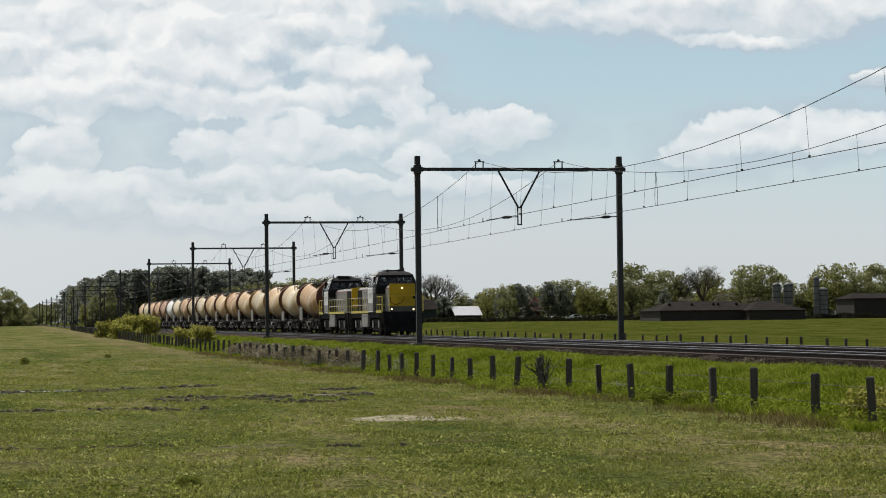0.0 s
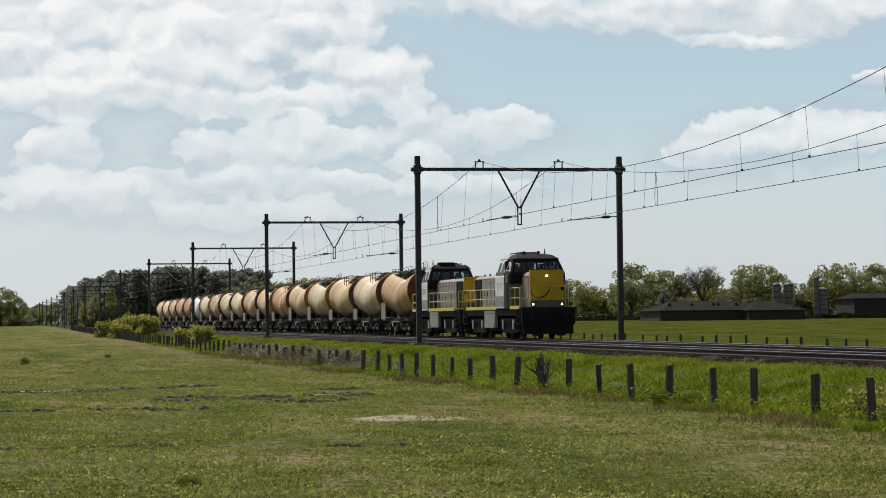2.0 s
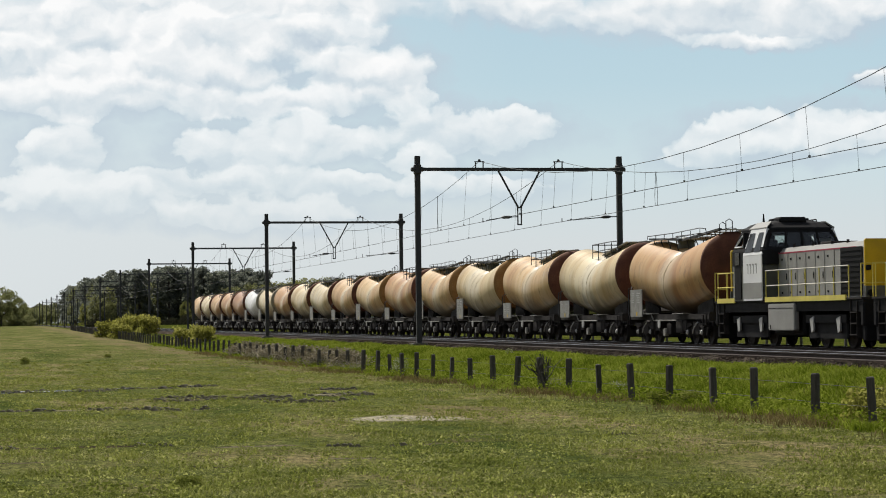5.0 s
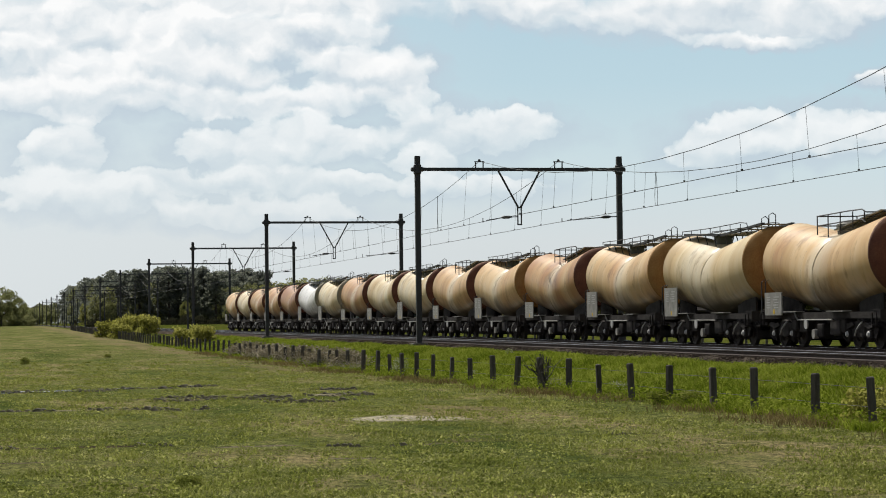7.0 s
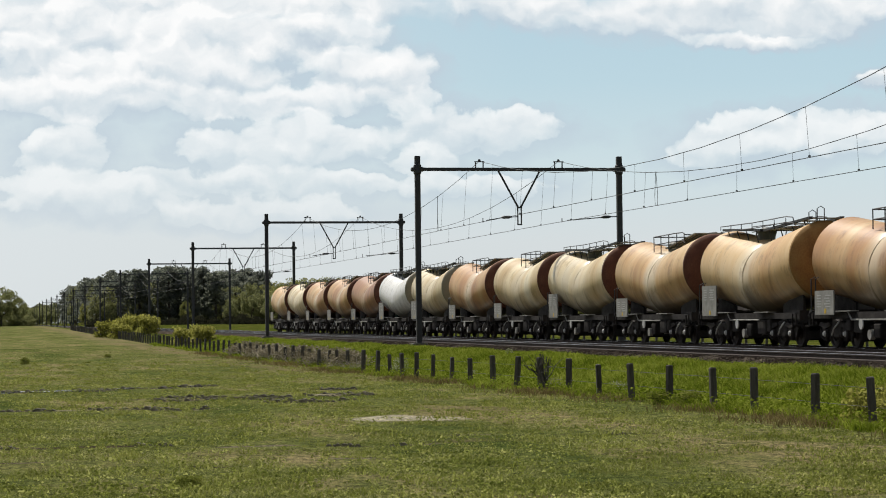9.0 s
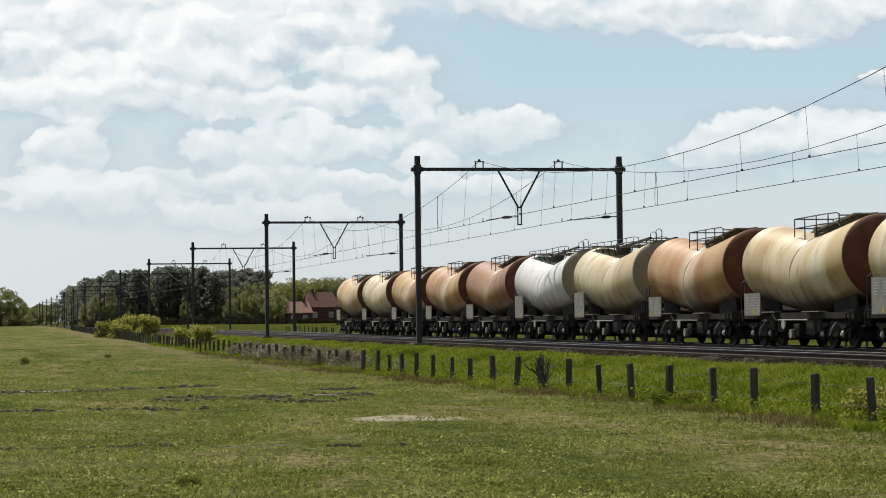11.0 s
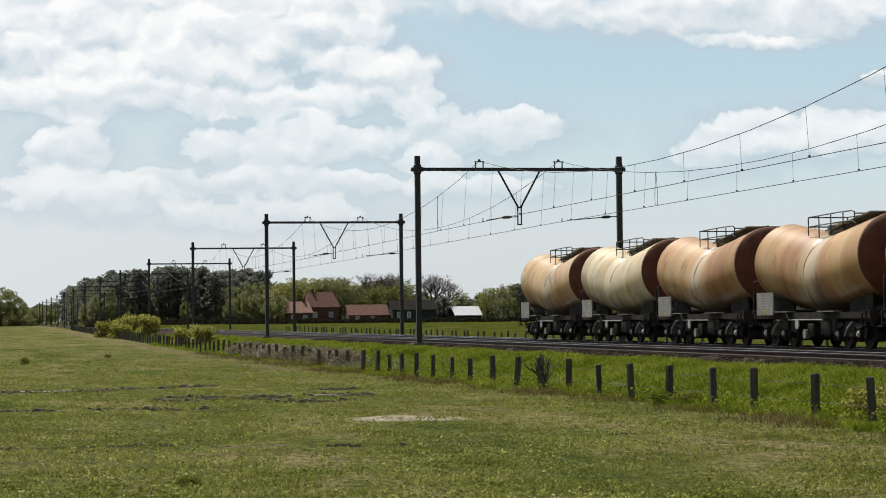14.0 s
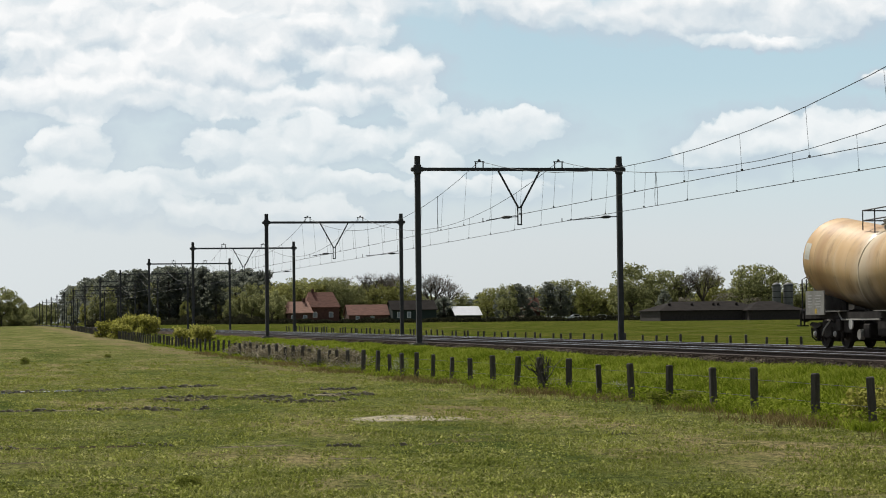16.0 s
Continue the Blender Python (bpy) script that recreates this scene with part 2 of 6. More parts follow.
    wsub = n.new("ShaderNodeMath")
    wsub.operation = "SUBTRACT"
    l.new(worn.outputs[0], wsub.inputs[0])
    wsub.inputs[1].default_value = 0.62
    l.new(wsub.outputs[0], wr.inputs[0])
    earth = ramp(n, [(0.35, (0.055, 0.046, 0.03)), (0.5, (0.13, 0.115, 0.075)), (0.65, (0.25, 0.23, 0.17))])
    l.new(noise_tex(0.45, 6, (1, 1, 1), 0.65), earth.inputs[0])
    soil = ramp(n, [(0.60, (0, 0, 0)), (0.70, (1, 1, 1))])
    l.new(noise_tex(0.22, 6, (0.5, 1.0, 1)), soil.inputs[0])
    mx = n.new("ShaderNodeMix")
    mx.data_type = "RGBA"
    l.new(soil.outputs[0], mx.inputs["Factor"])
    l.new(green.outputs["Result"], mx.inputs["A"])
    mx.inputs["B"].default_value = (0.15, 0.125, 0.065, 1)
    # the dry beaten track along the fence
    def span(socket, lo, hi):
        r0 = n.new("ShaderNodeMapRange")
        r0.interpolation_type = "SMOOTHSTEP"
        r0.inputs["From Min"].default_value, r0.inputs["From Max"].default_value = lo, hi
        l.new(socket, r0.inputs["Value"])
        return r0.outputs[0]

    def times(a0, b0):
        m0 = n.new("ShaderNodeMath")
        m0.operation = "MULTIPLY"
        l.new(a0, m0.inputs[0])
        l.new(b0, m0.inputs[1])
        return m0.outputs[0]

    beaten = times(times(span(sep.outputs["X"], 11.0, 14.2), span(sep.outputs["X"], 16.2, 15.4)), span(sep.outputs["Y"], 70.0, 115.0))
    beaten = times(beaten, span(noise_tex(0.35, 6, (1, 0.35, 1)), 0.34, 0.6))
    dry = n.new("ShaderNodeMix")
    dry.data_type = "RGBA"
    l.new(beaten, dry.inputs["Factor"])
    l.new(mx.outputs["Result"], dry.inputs["A"])
    dry.inputs["B"].default_value = (0.19, 0.155, 0.085, 1)
    # dried-out sandy patch
    mp = n.new("ShaderNodeMapping")
    mp.vector_type = "TEXTURE"
    mp.inputs["Location"].default_value, mp.inputs["Scale"].default_value = (SANDY[0], SANDY[1], -1.0), (SANDY[2] * 1.6, SANDY[3] * 1.6, 5.0)
    l.new(tc.outputs["Object"], mp.inputs["Vector"])
    ln = n.new("ShaderNodeVectorMath")
    ln.operation = "LENGTH"
    l.new(mp.outputs[0], ln.inputs[0])
    sandy = n.new("ShaderNodeMix")
    sandy.data_type = "RGBA"
    l.new(span(ln.outputs["Value"], 1.0, 0.7), sandy.inputs["Factor"])
    l.new(earth.outputs[0], sandy.inputs["A"])
    sandy.inputs["B"].default_value = (0.36, 0.33, 0.25, 1)
    mx2 = n.new("ShaderNodeMix")
    mx2.data_type = "RGBA"
    l.new(wr.outputs[0], mx2.inputs["Factor"])
    l.new(dry.outputs["Result"], mx2.inputs["A"])
    rough_earth = n.new("ShaderNodeMix")
    rough_earth.data_type, rough_earth.blend_type = "RGBA", "MULTIPLY"
    rough_earth.inputs["Factor"].default_value = 0.75
    l.new(sandy.outputs["Result"], rough_earth.inputs["A"])
    l.new(blade.outputs[0], rough_earth.inputs["B"])
    l.new(rough_earth.outputs["Result"], mx2.inputs["B"])
    l.new(mx2.outputs["Result"], p.inputs["Base Color"])
    p.inputs["Roughness"].default_value = 1.0
    p.inputs["Specular IOR Level"].default_value = 0.0
    b = n.new("ShaderNodeBump")
    b.inputs["Strength"].default_value, b.inputs["Distance"].default_value = 1.0, 0.22
    l.new(noise_tex(2.2, 9, (1, 0.7, 1), 0.68), b.inputs["Height"])
    l.new(b.outputs[0], p.inputs["Normal"])
    return m


M_FIELD = field_material()
xs = np.unique(np.concatenate([np.linspace(-4000, -60, 14), np.linspace(-60, 2, 16), np.linspace(2, 36, 86), np.linspace(36, 120, 22), np.linspace(120, 900, 14), np.linspace(900, 4500, 8)]))
ys = np.unique(np.concatenate([np.linspace(-400, 10, 12), np.linspace(10, 110, 160), np.linspace(110, 320, 80), np.linspace(320, 1000, 60), np.linspace(1000, 4700, 12)]))
ground = tagged(grid_sheet("ground", xs, ys, M_FIELD), "short olive green pasture with bare patches and a railway bank", "ground", kind="structure")


# ---- track ----
TRACK_YS = [float(v) for v in np.concatenate([np.arange(-300, 480, 20.0), np.arange(480, 1300, 30.0)])]


def along(outline, x0, name, mat, parent, label=""):
    g = Geo()
    n = len(outline)
    vs = [(x0 + bend(y) + px, y, pz) for y in TRACK_YS for px, pz in outline]
    fs = [(i * n + k, i * n + (k + 1) % n, (i + 1) * n + (k + 1) % n, (i + 1) * n + k) for i in range(len(TRACK_YS) - 1) for k in range(n)]
    g.add(vs, fs)
    return part(name, g, mat, parent, label)


def build_track():
    bed = Geo()
    prof = [(21.3, -0.60), (21.7, -0.33), (22.15, -0.175), (30.1, -0.175), (30.6, -0.33), (31.2, -0.62), (31.2, -0.9), (21.3, -0.9)]
    ballast = thing("railway_track", "double railway track of worn steel rails on concrete sleepers in grey-brown ballast", "railway track", kind="structure")
    along(prof, 0.0, "ballast_bed", M_BALLAST, ballast, "grey-brown crushed stone ballast")
    web = [(-0.07, -0.165), (0.07, -0.165), (0.07, -0.15), (0.012, -0.13), (0.012, -0.04), (0.034, -0.035), (0.034, -0.004), (-0.034, -0.004), (-0.034, -0.035), (-0.012, -0.04), (-0.012, -0.13), (-0.07, -0.15)]
    head = [(-0.030, -0.006), (0.030, -0.006), (0.026, 0.002), (-0.026, 0.002)]
    for x in (NEAR_X, FAR_X):
        for side in (-0.753, 0.753):
            r = along(web, x + side, "rail", M_RAIL, ballast, "brown rusty rail with a polished head")
            along(head, x + side, "rail_head", M_RAILTOP, r, "bright polished running surface")
    return ballast


track = build_track()


def build_sleepers():
    g = Geo()
    g.box((0, 0, -0.24), (2.5, 0.26, 0.16), 0.03)
    me = g.mesh("sleeper", M_SLEEPER)
    rest = Geo()
    for x in (NEAR_X, FAR_X):
        for k in range(520):
            y = 30 + k * 0.6
            if y > 190:
                break
            if 56 <= y < 136:
                ob = new("sleeper", me)
                ob.parent = track
                ob.location = (x, y, 0.0)
            else:
                rest.box((x, y, -0.24), (2.5, 0.26, 0.16))
    tagged(part("sleepers", rest, M_SLEEPER, track), kind="stuff")


# ---- overhead line ----
PORTAL_Y = [50.0, 111.1, 172.0, 233.0, 294.5] + [355.5 + 61 * i for i in range(14)]
POST_L, POST_R = 21.0, 31.2


def build_portal():
    t = thing("catenary_portal", "dark steel portal mast carrying the overhead line over both tracks", "catenary mast", group="catenary portals")
    for x in (POST_L, POST_R):
        g = Geo().box((x, 0, 4.3), (0.26, 0.24, 9.5), 0.015)
        post = part("post", g, M_STEEL, t)
        part("foundation", Geo().box((x, 0, -0.32), (0.75, 0.75, 0.5), 0.04), M_CONC, t, "grey concrete foundation block")
        part("post_bracket", Geo().box((x, 0, 8.4), (0.62, 0.34, 0.22), 0.05).box((x, 0, 8.4), (0.34, 0.36, 0.5), 0.05), M_STEEL, post)
    beam = Geo().sweep([(POST_L, 8.32), (POST_L, 8.48), (POST_R, 8.48), (POST_R, 8.32)], -0.09, 0.09, "y")
    part("beam", beam, M_STEEL, t)
    for x in (NEAR_X, FAR_X):
        g = Geo()
        for dx in (-0.19, 0.19):
            g.box((x + dx, 0, 8.63), (0.05, 0.06, 0.34))
        g.box((x, 0, 8.78), (0.5, 0.07, 0.05))
        g.tube([(x, 0, 8.76), (x, 0, 8.9)], [0.09, 0.05], 8)
        part("wire_support", g, M_STEEL, t)
    g = Geo()
    mid = (NEAR_X + FAR_X) / 2
    g.tube([(mid - 1.06, 0, 8.35), (mid - 0.05, 0, 6.5)], 0.05)
    g.tube([(mid + 1.06, 0, 8.35), (mid + 0.05, 0, 6.5)], 0.05)
    for dx in (-0.09, 0.09):
        g.tube([(mid + dx, 0, 6.55), (mid + dx, 0, 5.66)], 0.035)
    g.box((mid, 0, 5.68), (0.24, 0.06, 0.06)).box((mid, 0, 6.52), (0.26, 0.08, 0.08))
    part("drop_arm", g, M_STEEL, t)
    for x0, x1 in ((mid - 0.09, NEAR_X + 0.15), (POST_R - 0.13, FAR_X + 0.15)):
        g = Geo()
        g.tube([(x0, 0, 6.07), (x0 - 0.35, 0, 6.05), (x0 - 0.8, 0, 6.02), (x0 - 2.0 * (x0 - x1) / 2.2, 0, 5.88)], 0.027)
        arm = part("registration_arm", g, M_STEEL, t)
        g = Geo().tube([(x0 - 0.3, 0, 6.06), (x0 - 0.45, 0, 6.05), (x0 - 0.7, 0, 6.04), (x0 - 0.85, 0, 6.02)], [0.03, 0.075, 0.075, 0.03], 8)
        part("insulator", g, M_STEEL, arm, "ribbed dark insulator")
        part("clamp", Geo().tube([(x1, 0, 6.0), (x1, 0, 5.79)], 0.025), M_STEEL, arm)
    return t


portal = build_portal()
portal.matrix_basis = pose(bend(PORTAL_Y[0]), PORTAL_Y[0], 0)
for y in PORTAL_Y[1:]:
    copy_thing(portal, pose(float(bend(y)), y, 0))


def build_wires():
    for k, x in enumerate((NEAR_X, FAR_X)):
        line = thing("overhead_line", "dark contact wire hung by droppers from a sagging messenger wire", "overhead line", group="overhead lines", kind="")
        spans = [-11.0] + PORTAL_Y
        drops = []
        for a, b in zip(spans, spans[1:]):
            fat = 0.013 if b < 300 else 0.02
            pts, pc = [], []
            for i in range(13):
                u = i / 12
                y = a + (b - a) * u
                pts.append((x + bend(y), y, 8.80 - 2.04 * 4 * u * (1 - u)))
            part("messenger_wire", Geo().tube(pts, fat, 5, False), M_WIRE, line)
            stag = 0.2 if (spans.index(a) % 2) else -0.2
            part("contact_wire", Geo().tube([(x + bend(a) + stag, a, 5.76), (x + bend(b) - stag, b, 5.76)], fat, 5, False), M_WIRE, line)
            if b < 420:
                for i in range(10):
                    u = (i + 0.5) / 10
                    y = a + (b - a) * u
                    drops.append(Geo().tube([(x + bend(y), y, 8.80 - 8.16 * u * (1 - u)), (x + bend(y) + stag * (1 - 2 * u), y, 5.8)], 0.006, 4).box((x + stag * (1 - 2 * u), y, 5.8), (0.05, 0.08, 0.05)))
        for g in drops:
            part("dropper", g, M_WIRE, line)
        for y in ((121.5, 60.5 + 122)[k], 94.3)[k:k + 1] if k else (121.8,):
            u = ((y - 50.0) % 61.0) / 61.0
            top = 8.80 - 8.16 * u * (1 - u)
            g = Geo()
            for s in (-1, 1):
                g.tube([(x, y, top + 0.05), (x + 0.05 * s, y + 0.25 * s, 6.9 if top > 7 else 6.5), (x + 0.1 * s, y + 0.55 * s, 6.2), (x, y + 0.15 * s, 5.8)], 0.012, 5)
            part("jumper_loop", g, M_WIRE, line)


build_wires()


# ---- fences ----
def post_mesh(h, w, name):
    g = Geo()
    g.box((0, 0, h / 2 - 0.15), (w, w, h + 0.3), w * 0.14, 0.96)
    return g.mesh(name, M_POST)


def build_fences():
    rnd = random.Random(4)
    meshes = [post_mesh(0.93, 0.145, "fence_post"), post_mesh(0.86, 0.14, "fence_post"), post_mesh(0.98, 0.155, "fence_post")]
    f = thing("pasture_fence", "weathered grey wooden posts with wire below the railway bank", "fence")
    tops = []
    rows = [36.8, 40.0, 43.0, 46.6, 49.4, 52.8, 56.0, 59.1, 62.4, 65.7, 68.9, 72.1, 75.6, 78.8, 82.2, 85.4, 88.4, 91.0, 94.1, 97.6, 101.6]
    while rows[-1] < 420:
        rows.append(rows[-1] + 3.2 * rnd.uniform(0.92, 1.08))
    for y in rows:
        x = 16.0 + rnd.uniform(-0.03, 0.03)
        z = float(ground_z(x, y))
        me = rnd.choice(meshes)
        ob = part("fence_post", me, None, f, at=pose(x, y, z, rnd.uniform(-3, 3), rnd.uniform(-4, 4), rnd.uniform(0, 90)))
        tops.append((x, y, z + 0.72))
    for dz in (0.0, -0.35):
        part("wire", Geo().tube([(a, b, c + dz) for a, b, c in tops], 0.004, 4), M_WIRE, f, "thin fence wire")
    f = thing("far_field_fence", "row of short dark wooden posts along the field behind the railway", "fence")
    y = 60.0
    while y < 330:
        x = 43.0 + rnd.uniform(-0.2, 0.2)
        part("fence_post", rnd.choice(meshes), None, f, at=pose(x, y, float(ground_z(x, y)) + 0.05, rnd.uniform(-3, 3), rnd.uniform(-4, 4), rnd.uniform(0, 90)))
        y += 3.0 * rnd.uniform(0.9, 1.1)


build_fences()


# ---- train ----
def tank_paint(name, deep, base, pale, spill, aging=0.75):
    """Painted tank: cloudy base, streaks running down, a pale spill round the middle, grime below."""
    m = bpy.data.materials.new(name)
    m.use_nodes = True
    n, l = m.node_tree.nodes, m.node_tree.links
    p = n["Principled BSDF"]
    tc, info = n.new("ShaderNodeTexCoord"), n.new("ShaderNodeObjectInfo")
    shift = n.new("ShaderNodeVectorMath")
    shift.operation = "MULTIPLY_ADD"
    l.new(info.outputs["Random"], shift.inputs[0])
    shift.inputs[1].default_value = (31.0, 47.0, 13.0)
    l.new(tc.outputs["Object"], shift.inputs[2])

    def tex(scale, stretch, detail=5.0, rough=0.55):
        mp = n.new("ShaderNodeMapping")
        mp.inputs["Scale"].default_value = stretch
        l.new(shift.outputs[0], mp.inputs["Vector"])
        t = n.new("ShaderNodeTexNoise")
        t.inputs["Scale"].default_value, t.inputs["Detail"].default_value, t.inputs["Roughness"].default_value = scale, detail, rough
        l.new(mp.outputs[0], t.inputs["Vector"])
        return t.outputs["Fac"]

    def mixed(fac, a, b, mode="MIX"):
        x = n.new("ShaderNodeMix")
        x.data_type, x.blend_type = "RGBA", mode
        for key, val in (("Factor", fac), ("A", a), ("B", b)):
            if isinstance(val, (tuple, float)):
                x.inputs[key].default_value = val
            else:
                l.new(val, x.inputs[key])
        return x.outputs["Result"]

    cloud = ramp(n, [(0.3, deep), (0.5, base), (0.72, pale)])
    l.new(tex(0.55, (0.4, 1.0, 0.35)), cloud.inputs[0])
    streak = ramp(n, [(0.42, (0, 0, 0)), (0.62, (1, 1, 1))])
    l.new(tex(3.0, (0.25, 1.0, 0.12), 4.0), streak.inputs[0])
    sf = n.new("ShaderNodeMath")
    sf.operation = "MULTIPLY"
    sf.inputs[1].default_value = 0.10
    l.new(streak.outputs[0], sf.inputs[0])
    col = mixed(sf.outputs[0], cloud.outputs[0], (*pale, 1.0))
    sep = n.new("ShaderNodeSeparateXYZ")
    l.new(tc.outputs["Object"], sep.inputs[0])
    wob = n.new("ShaderNodeMath")
    wob.operation = "MULTIPLY_ADD"
    l.new(tex(1.1, (0.5, 1, 0.3)), wob.inputs[0])
    wob.inputs[1].default_value = 1.6
    l.new(sep.outputs["Y"], wob.inputs[2])
    ab = n.new("ShaderNodeMath")
    ab.operation = "SUBTRACT"
    l.new(wob.outputs[0], ab.inputs[0])
    ab.inputs[1].default_value = 0.55
    ab2 = n.new("ShaderNodeMath")
    ab2.operation = "ABSOLUTE"
    l.new(ab.outputs[0], ab2.inputs[0])
    band = n.new("ShaderNodeMapRange")
    band.inputs["From Min"].default_value, band.inputs["From Max"].default_value = 0.35, 1.15
    band.inputs["To Min"].default_value, band.inputs["To Max"].default_value = spill, 0.0
    l.new(ab2.outputs[0], band.inputs["Value"])
    col = mixed(band.outputs[0], col, (0.62, 0.56, 0.42, 1.0))
    dirt = ramp(n, [(0.54, (0, 0, 0)), (0.68, (0.7, 0.7, 0.7))])
    l.new(tex(1.6, (0.6, 1, 0.5), 8.0, 0.7), dirt.inputs[0])
    col = mixed(dirt.outputs[0], col, tuple(v * 0.55 for v in deep) + (1.0,))
    # each rolled plate between two seams has weathered its own way
    plate = n.new("ShaderNodeValToRGB")
    plate.color_ramp.interpolation = "CONSTANT"
    edges = (0.0, 0.16, 0.33, 0.5, 0.61, 0.72, 0.81, 0.89)
    while len(plate.color_ramp.elements) < len(edges):
        plate.color_ramp.elements.new(0.5)
    for k, (e, at) in enumerate(zip(plate.color_ramp.elements, edges)):
        e.position, e.color = at, (k / 8, k / 8, k / 8, 1)
    where = n.new("ShaderNodeMapRange")
    where.inputs["From Min"].default_value, where.inputs["From Max"].default_value = -5.0, 5.0
    l.new(sep.outputs["Y"], where.inputs["Value"])
    l.new(where.outputs[0], plate.inputs[0])
    pick = n.new("ShaderNodeMath")
    pick.operation = "MULTIPLY_ADD"
    l.new(info.outputs["Random"], pick.inputs[0])
    pick.inputs[1].default_value = 57.0
    l.new(plate.outputs[0], pick.inputs[2])
    toss = n.new("ShaderNodeTexWhiteNoise")
    toss.noise_dimensions = "1D"
    l.new(pick.outputs[0], toss.inputs["W"])
    aged = ramp(n, [(0.0, (0.80, 0.72, 0.60)), (0.45, (0.97, 0.94, 0.88)), (1.0, (1.12, 1.12, 1.12))])
    l.new(toss.outputs["Value"], aged.inputs[0])
    col = mixed(aging, col, aged.outputs[0], "MULTIPLY")
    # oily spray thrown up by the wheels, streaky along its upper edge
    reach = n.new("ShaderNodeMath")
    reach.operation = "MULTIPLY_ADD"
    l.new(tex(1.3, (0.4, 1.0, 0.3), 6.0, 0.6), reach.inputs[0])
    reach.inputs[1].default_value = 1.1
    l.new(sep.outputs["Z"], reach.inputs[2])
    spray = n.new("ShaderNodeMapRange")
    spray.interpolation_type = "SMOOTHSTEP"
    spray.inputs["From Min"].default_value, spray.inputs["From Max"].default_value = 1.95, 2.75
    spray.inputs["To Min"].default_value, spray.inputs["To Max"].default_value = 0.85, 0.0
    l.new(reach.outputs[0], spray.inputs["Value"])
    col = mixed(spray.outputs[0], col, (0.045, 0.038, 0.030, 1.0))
    l.new(col, p.inputs["Base Color"])
    p.inputs["Roughness"].default_value = 0.42
    p.inputs["Specular IOR Level"].default_value = 0.45
    b = n.new("ShaderNodeBump")
    b.inputs["Strength"].default_value, b.inputs["Distance"].default_value = 0.15, 0.03
    l.new(tex(1.2, (1, 1, 1)), b.inputs["Height"])
    l.new(b.outputs[0], p.inputs["Normal"])
    return m


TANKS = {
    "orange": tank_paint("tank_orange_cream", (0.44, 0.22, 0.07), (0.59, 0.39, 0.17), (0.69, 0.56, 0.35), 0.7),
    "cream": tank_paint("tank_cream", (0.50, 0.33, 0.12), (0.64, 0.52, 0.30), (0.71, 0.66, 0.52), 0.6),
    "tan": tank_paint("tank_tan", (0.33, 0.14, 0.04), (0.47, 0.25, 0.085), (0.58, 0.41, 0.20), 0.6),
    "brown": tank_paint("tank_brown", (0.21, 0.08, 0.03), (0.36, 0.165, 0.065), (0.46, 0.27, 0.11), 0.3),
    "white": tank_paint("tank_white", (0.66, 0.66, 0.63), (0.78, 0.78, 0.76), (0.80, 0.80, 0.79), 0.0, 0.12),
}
M_SEAM = material("rusty_weld_seam", two((0.40, 0.31, 0.21), 0.3), 0.8, 0, 2, 20, 0.1)
M_MARK = material("faded_pale_marking", two((0.60, 0.58, 0.50), 0.15), 0.6, 0, 3, 20, 0.0)
M_RUSTDARK = material("rust_brown_end_plate", [(0.25, (0.045, 0.015, 0.009)), (0.5, (0.095, 0.033, 0.018)), (0.75, (0.17, 0.07, 0.035))], 0.8, 0, 0.9, 20, 0.1)

M_OCHRE = material("ochre_end_plate", [(0.25, (0.14, 0.06, 0.015)), (0.5, (0.27, 0.14, 0.04)), (0.75, (0.36, 0.21, 0.07))], 0.8, 0, 0.9, 20, 0.1)

M_DUSTY_END = material("dusty_olive_tan_end_plate", two((0.27, 0.245, 0.17), 0.2), 0.7, 0, 0.8, 12, 0.1)
TANK_R, TANK_HALF = 1.36, 4.88


def tank_axis(y):
    a = min(abs(y) / 5.0, 1.05)
    return 2.36 + 0.58 * a


def tank_ring(y, r, k=0, seg=40):
    slope = (tank_axis(y + 0.01) - tank_axis(y - 0.01)) / 0.02
    d = Vector((0, 1, slope)).normalized()
    up = Vector((0, -d.z, d.y))
    c = Vector((0, y, tank_axis(y)))
    return [c + d * k + Vector((1, 0, 0)) * r * math.cos(2 * math.pi * i / seg) + up * r * math.sin(2 * math.pi * i / seg) for i in range(seg)]


def loft(rings, geo=None, cap=True):
    g = geo or Geo()
    n = len(rings[0])
    vs = [p for r in rings for p in r]
    fs = [(a * n + i, a * n + (i + 1) % n, (a + 1) * n + (i + 1) % n, (a + 1) * n + i) for a in range(len(rings) - 1) for i in range(n)]
    if cap:
        fs += [tuple(range(n - 1, -1, -1)), tuple(range((len(rings) - 1) * n, len(rings) * n))]
    return g.add(vs, fs)


def wheelset_mesh(r, name):
    g = Geo()
    for s in (-1, 1):
        x = 0.75 * s
        prof = [(-0.075, r + 0.03), (-0.045, r + 0.03), (-0.035, r), (0.06, r), (0.06, r * 0.86), (0.02, r * 0.8), (0.02, 0.22), (0.06, 0.15), (0.06, 0.0)]
        seg = 28
        rings = [[(x + s * px, pr * math.cos(2 * math.pi * i / seg), pr * math.sin(2 * math.pi * i / seg)) for i in range(seg)] for px, pr in prof]
        loft(rings, g, False)
    g.tube([(-0.95, 0, 0), (0.95, 0, 0)], 0.08, 10)
    return g.mesh(name, M_WHEEL)


WHEEL_WAGON = wheelset_mesh(0.46, "wheelset")
WHEEL_LOCO = wheelset_mesh(0.50, "wheelset")


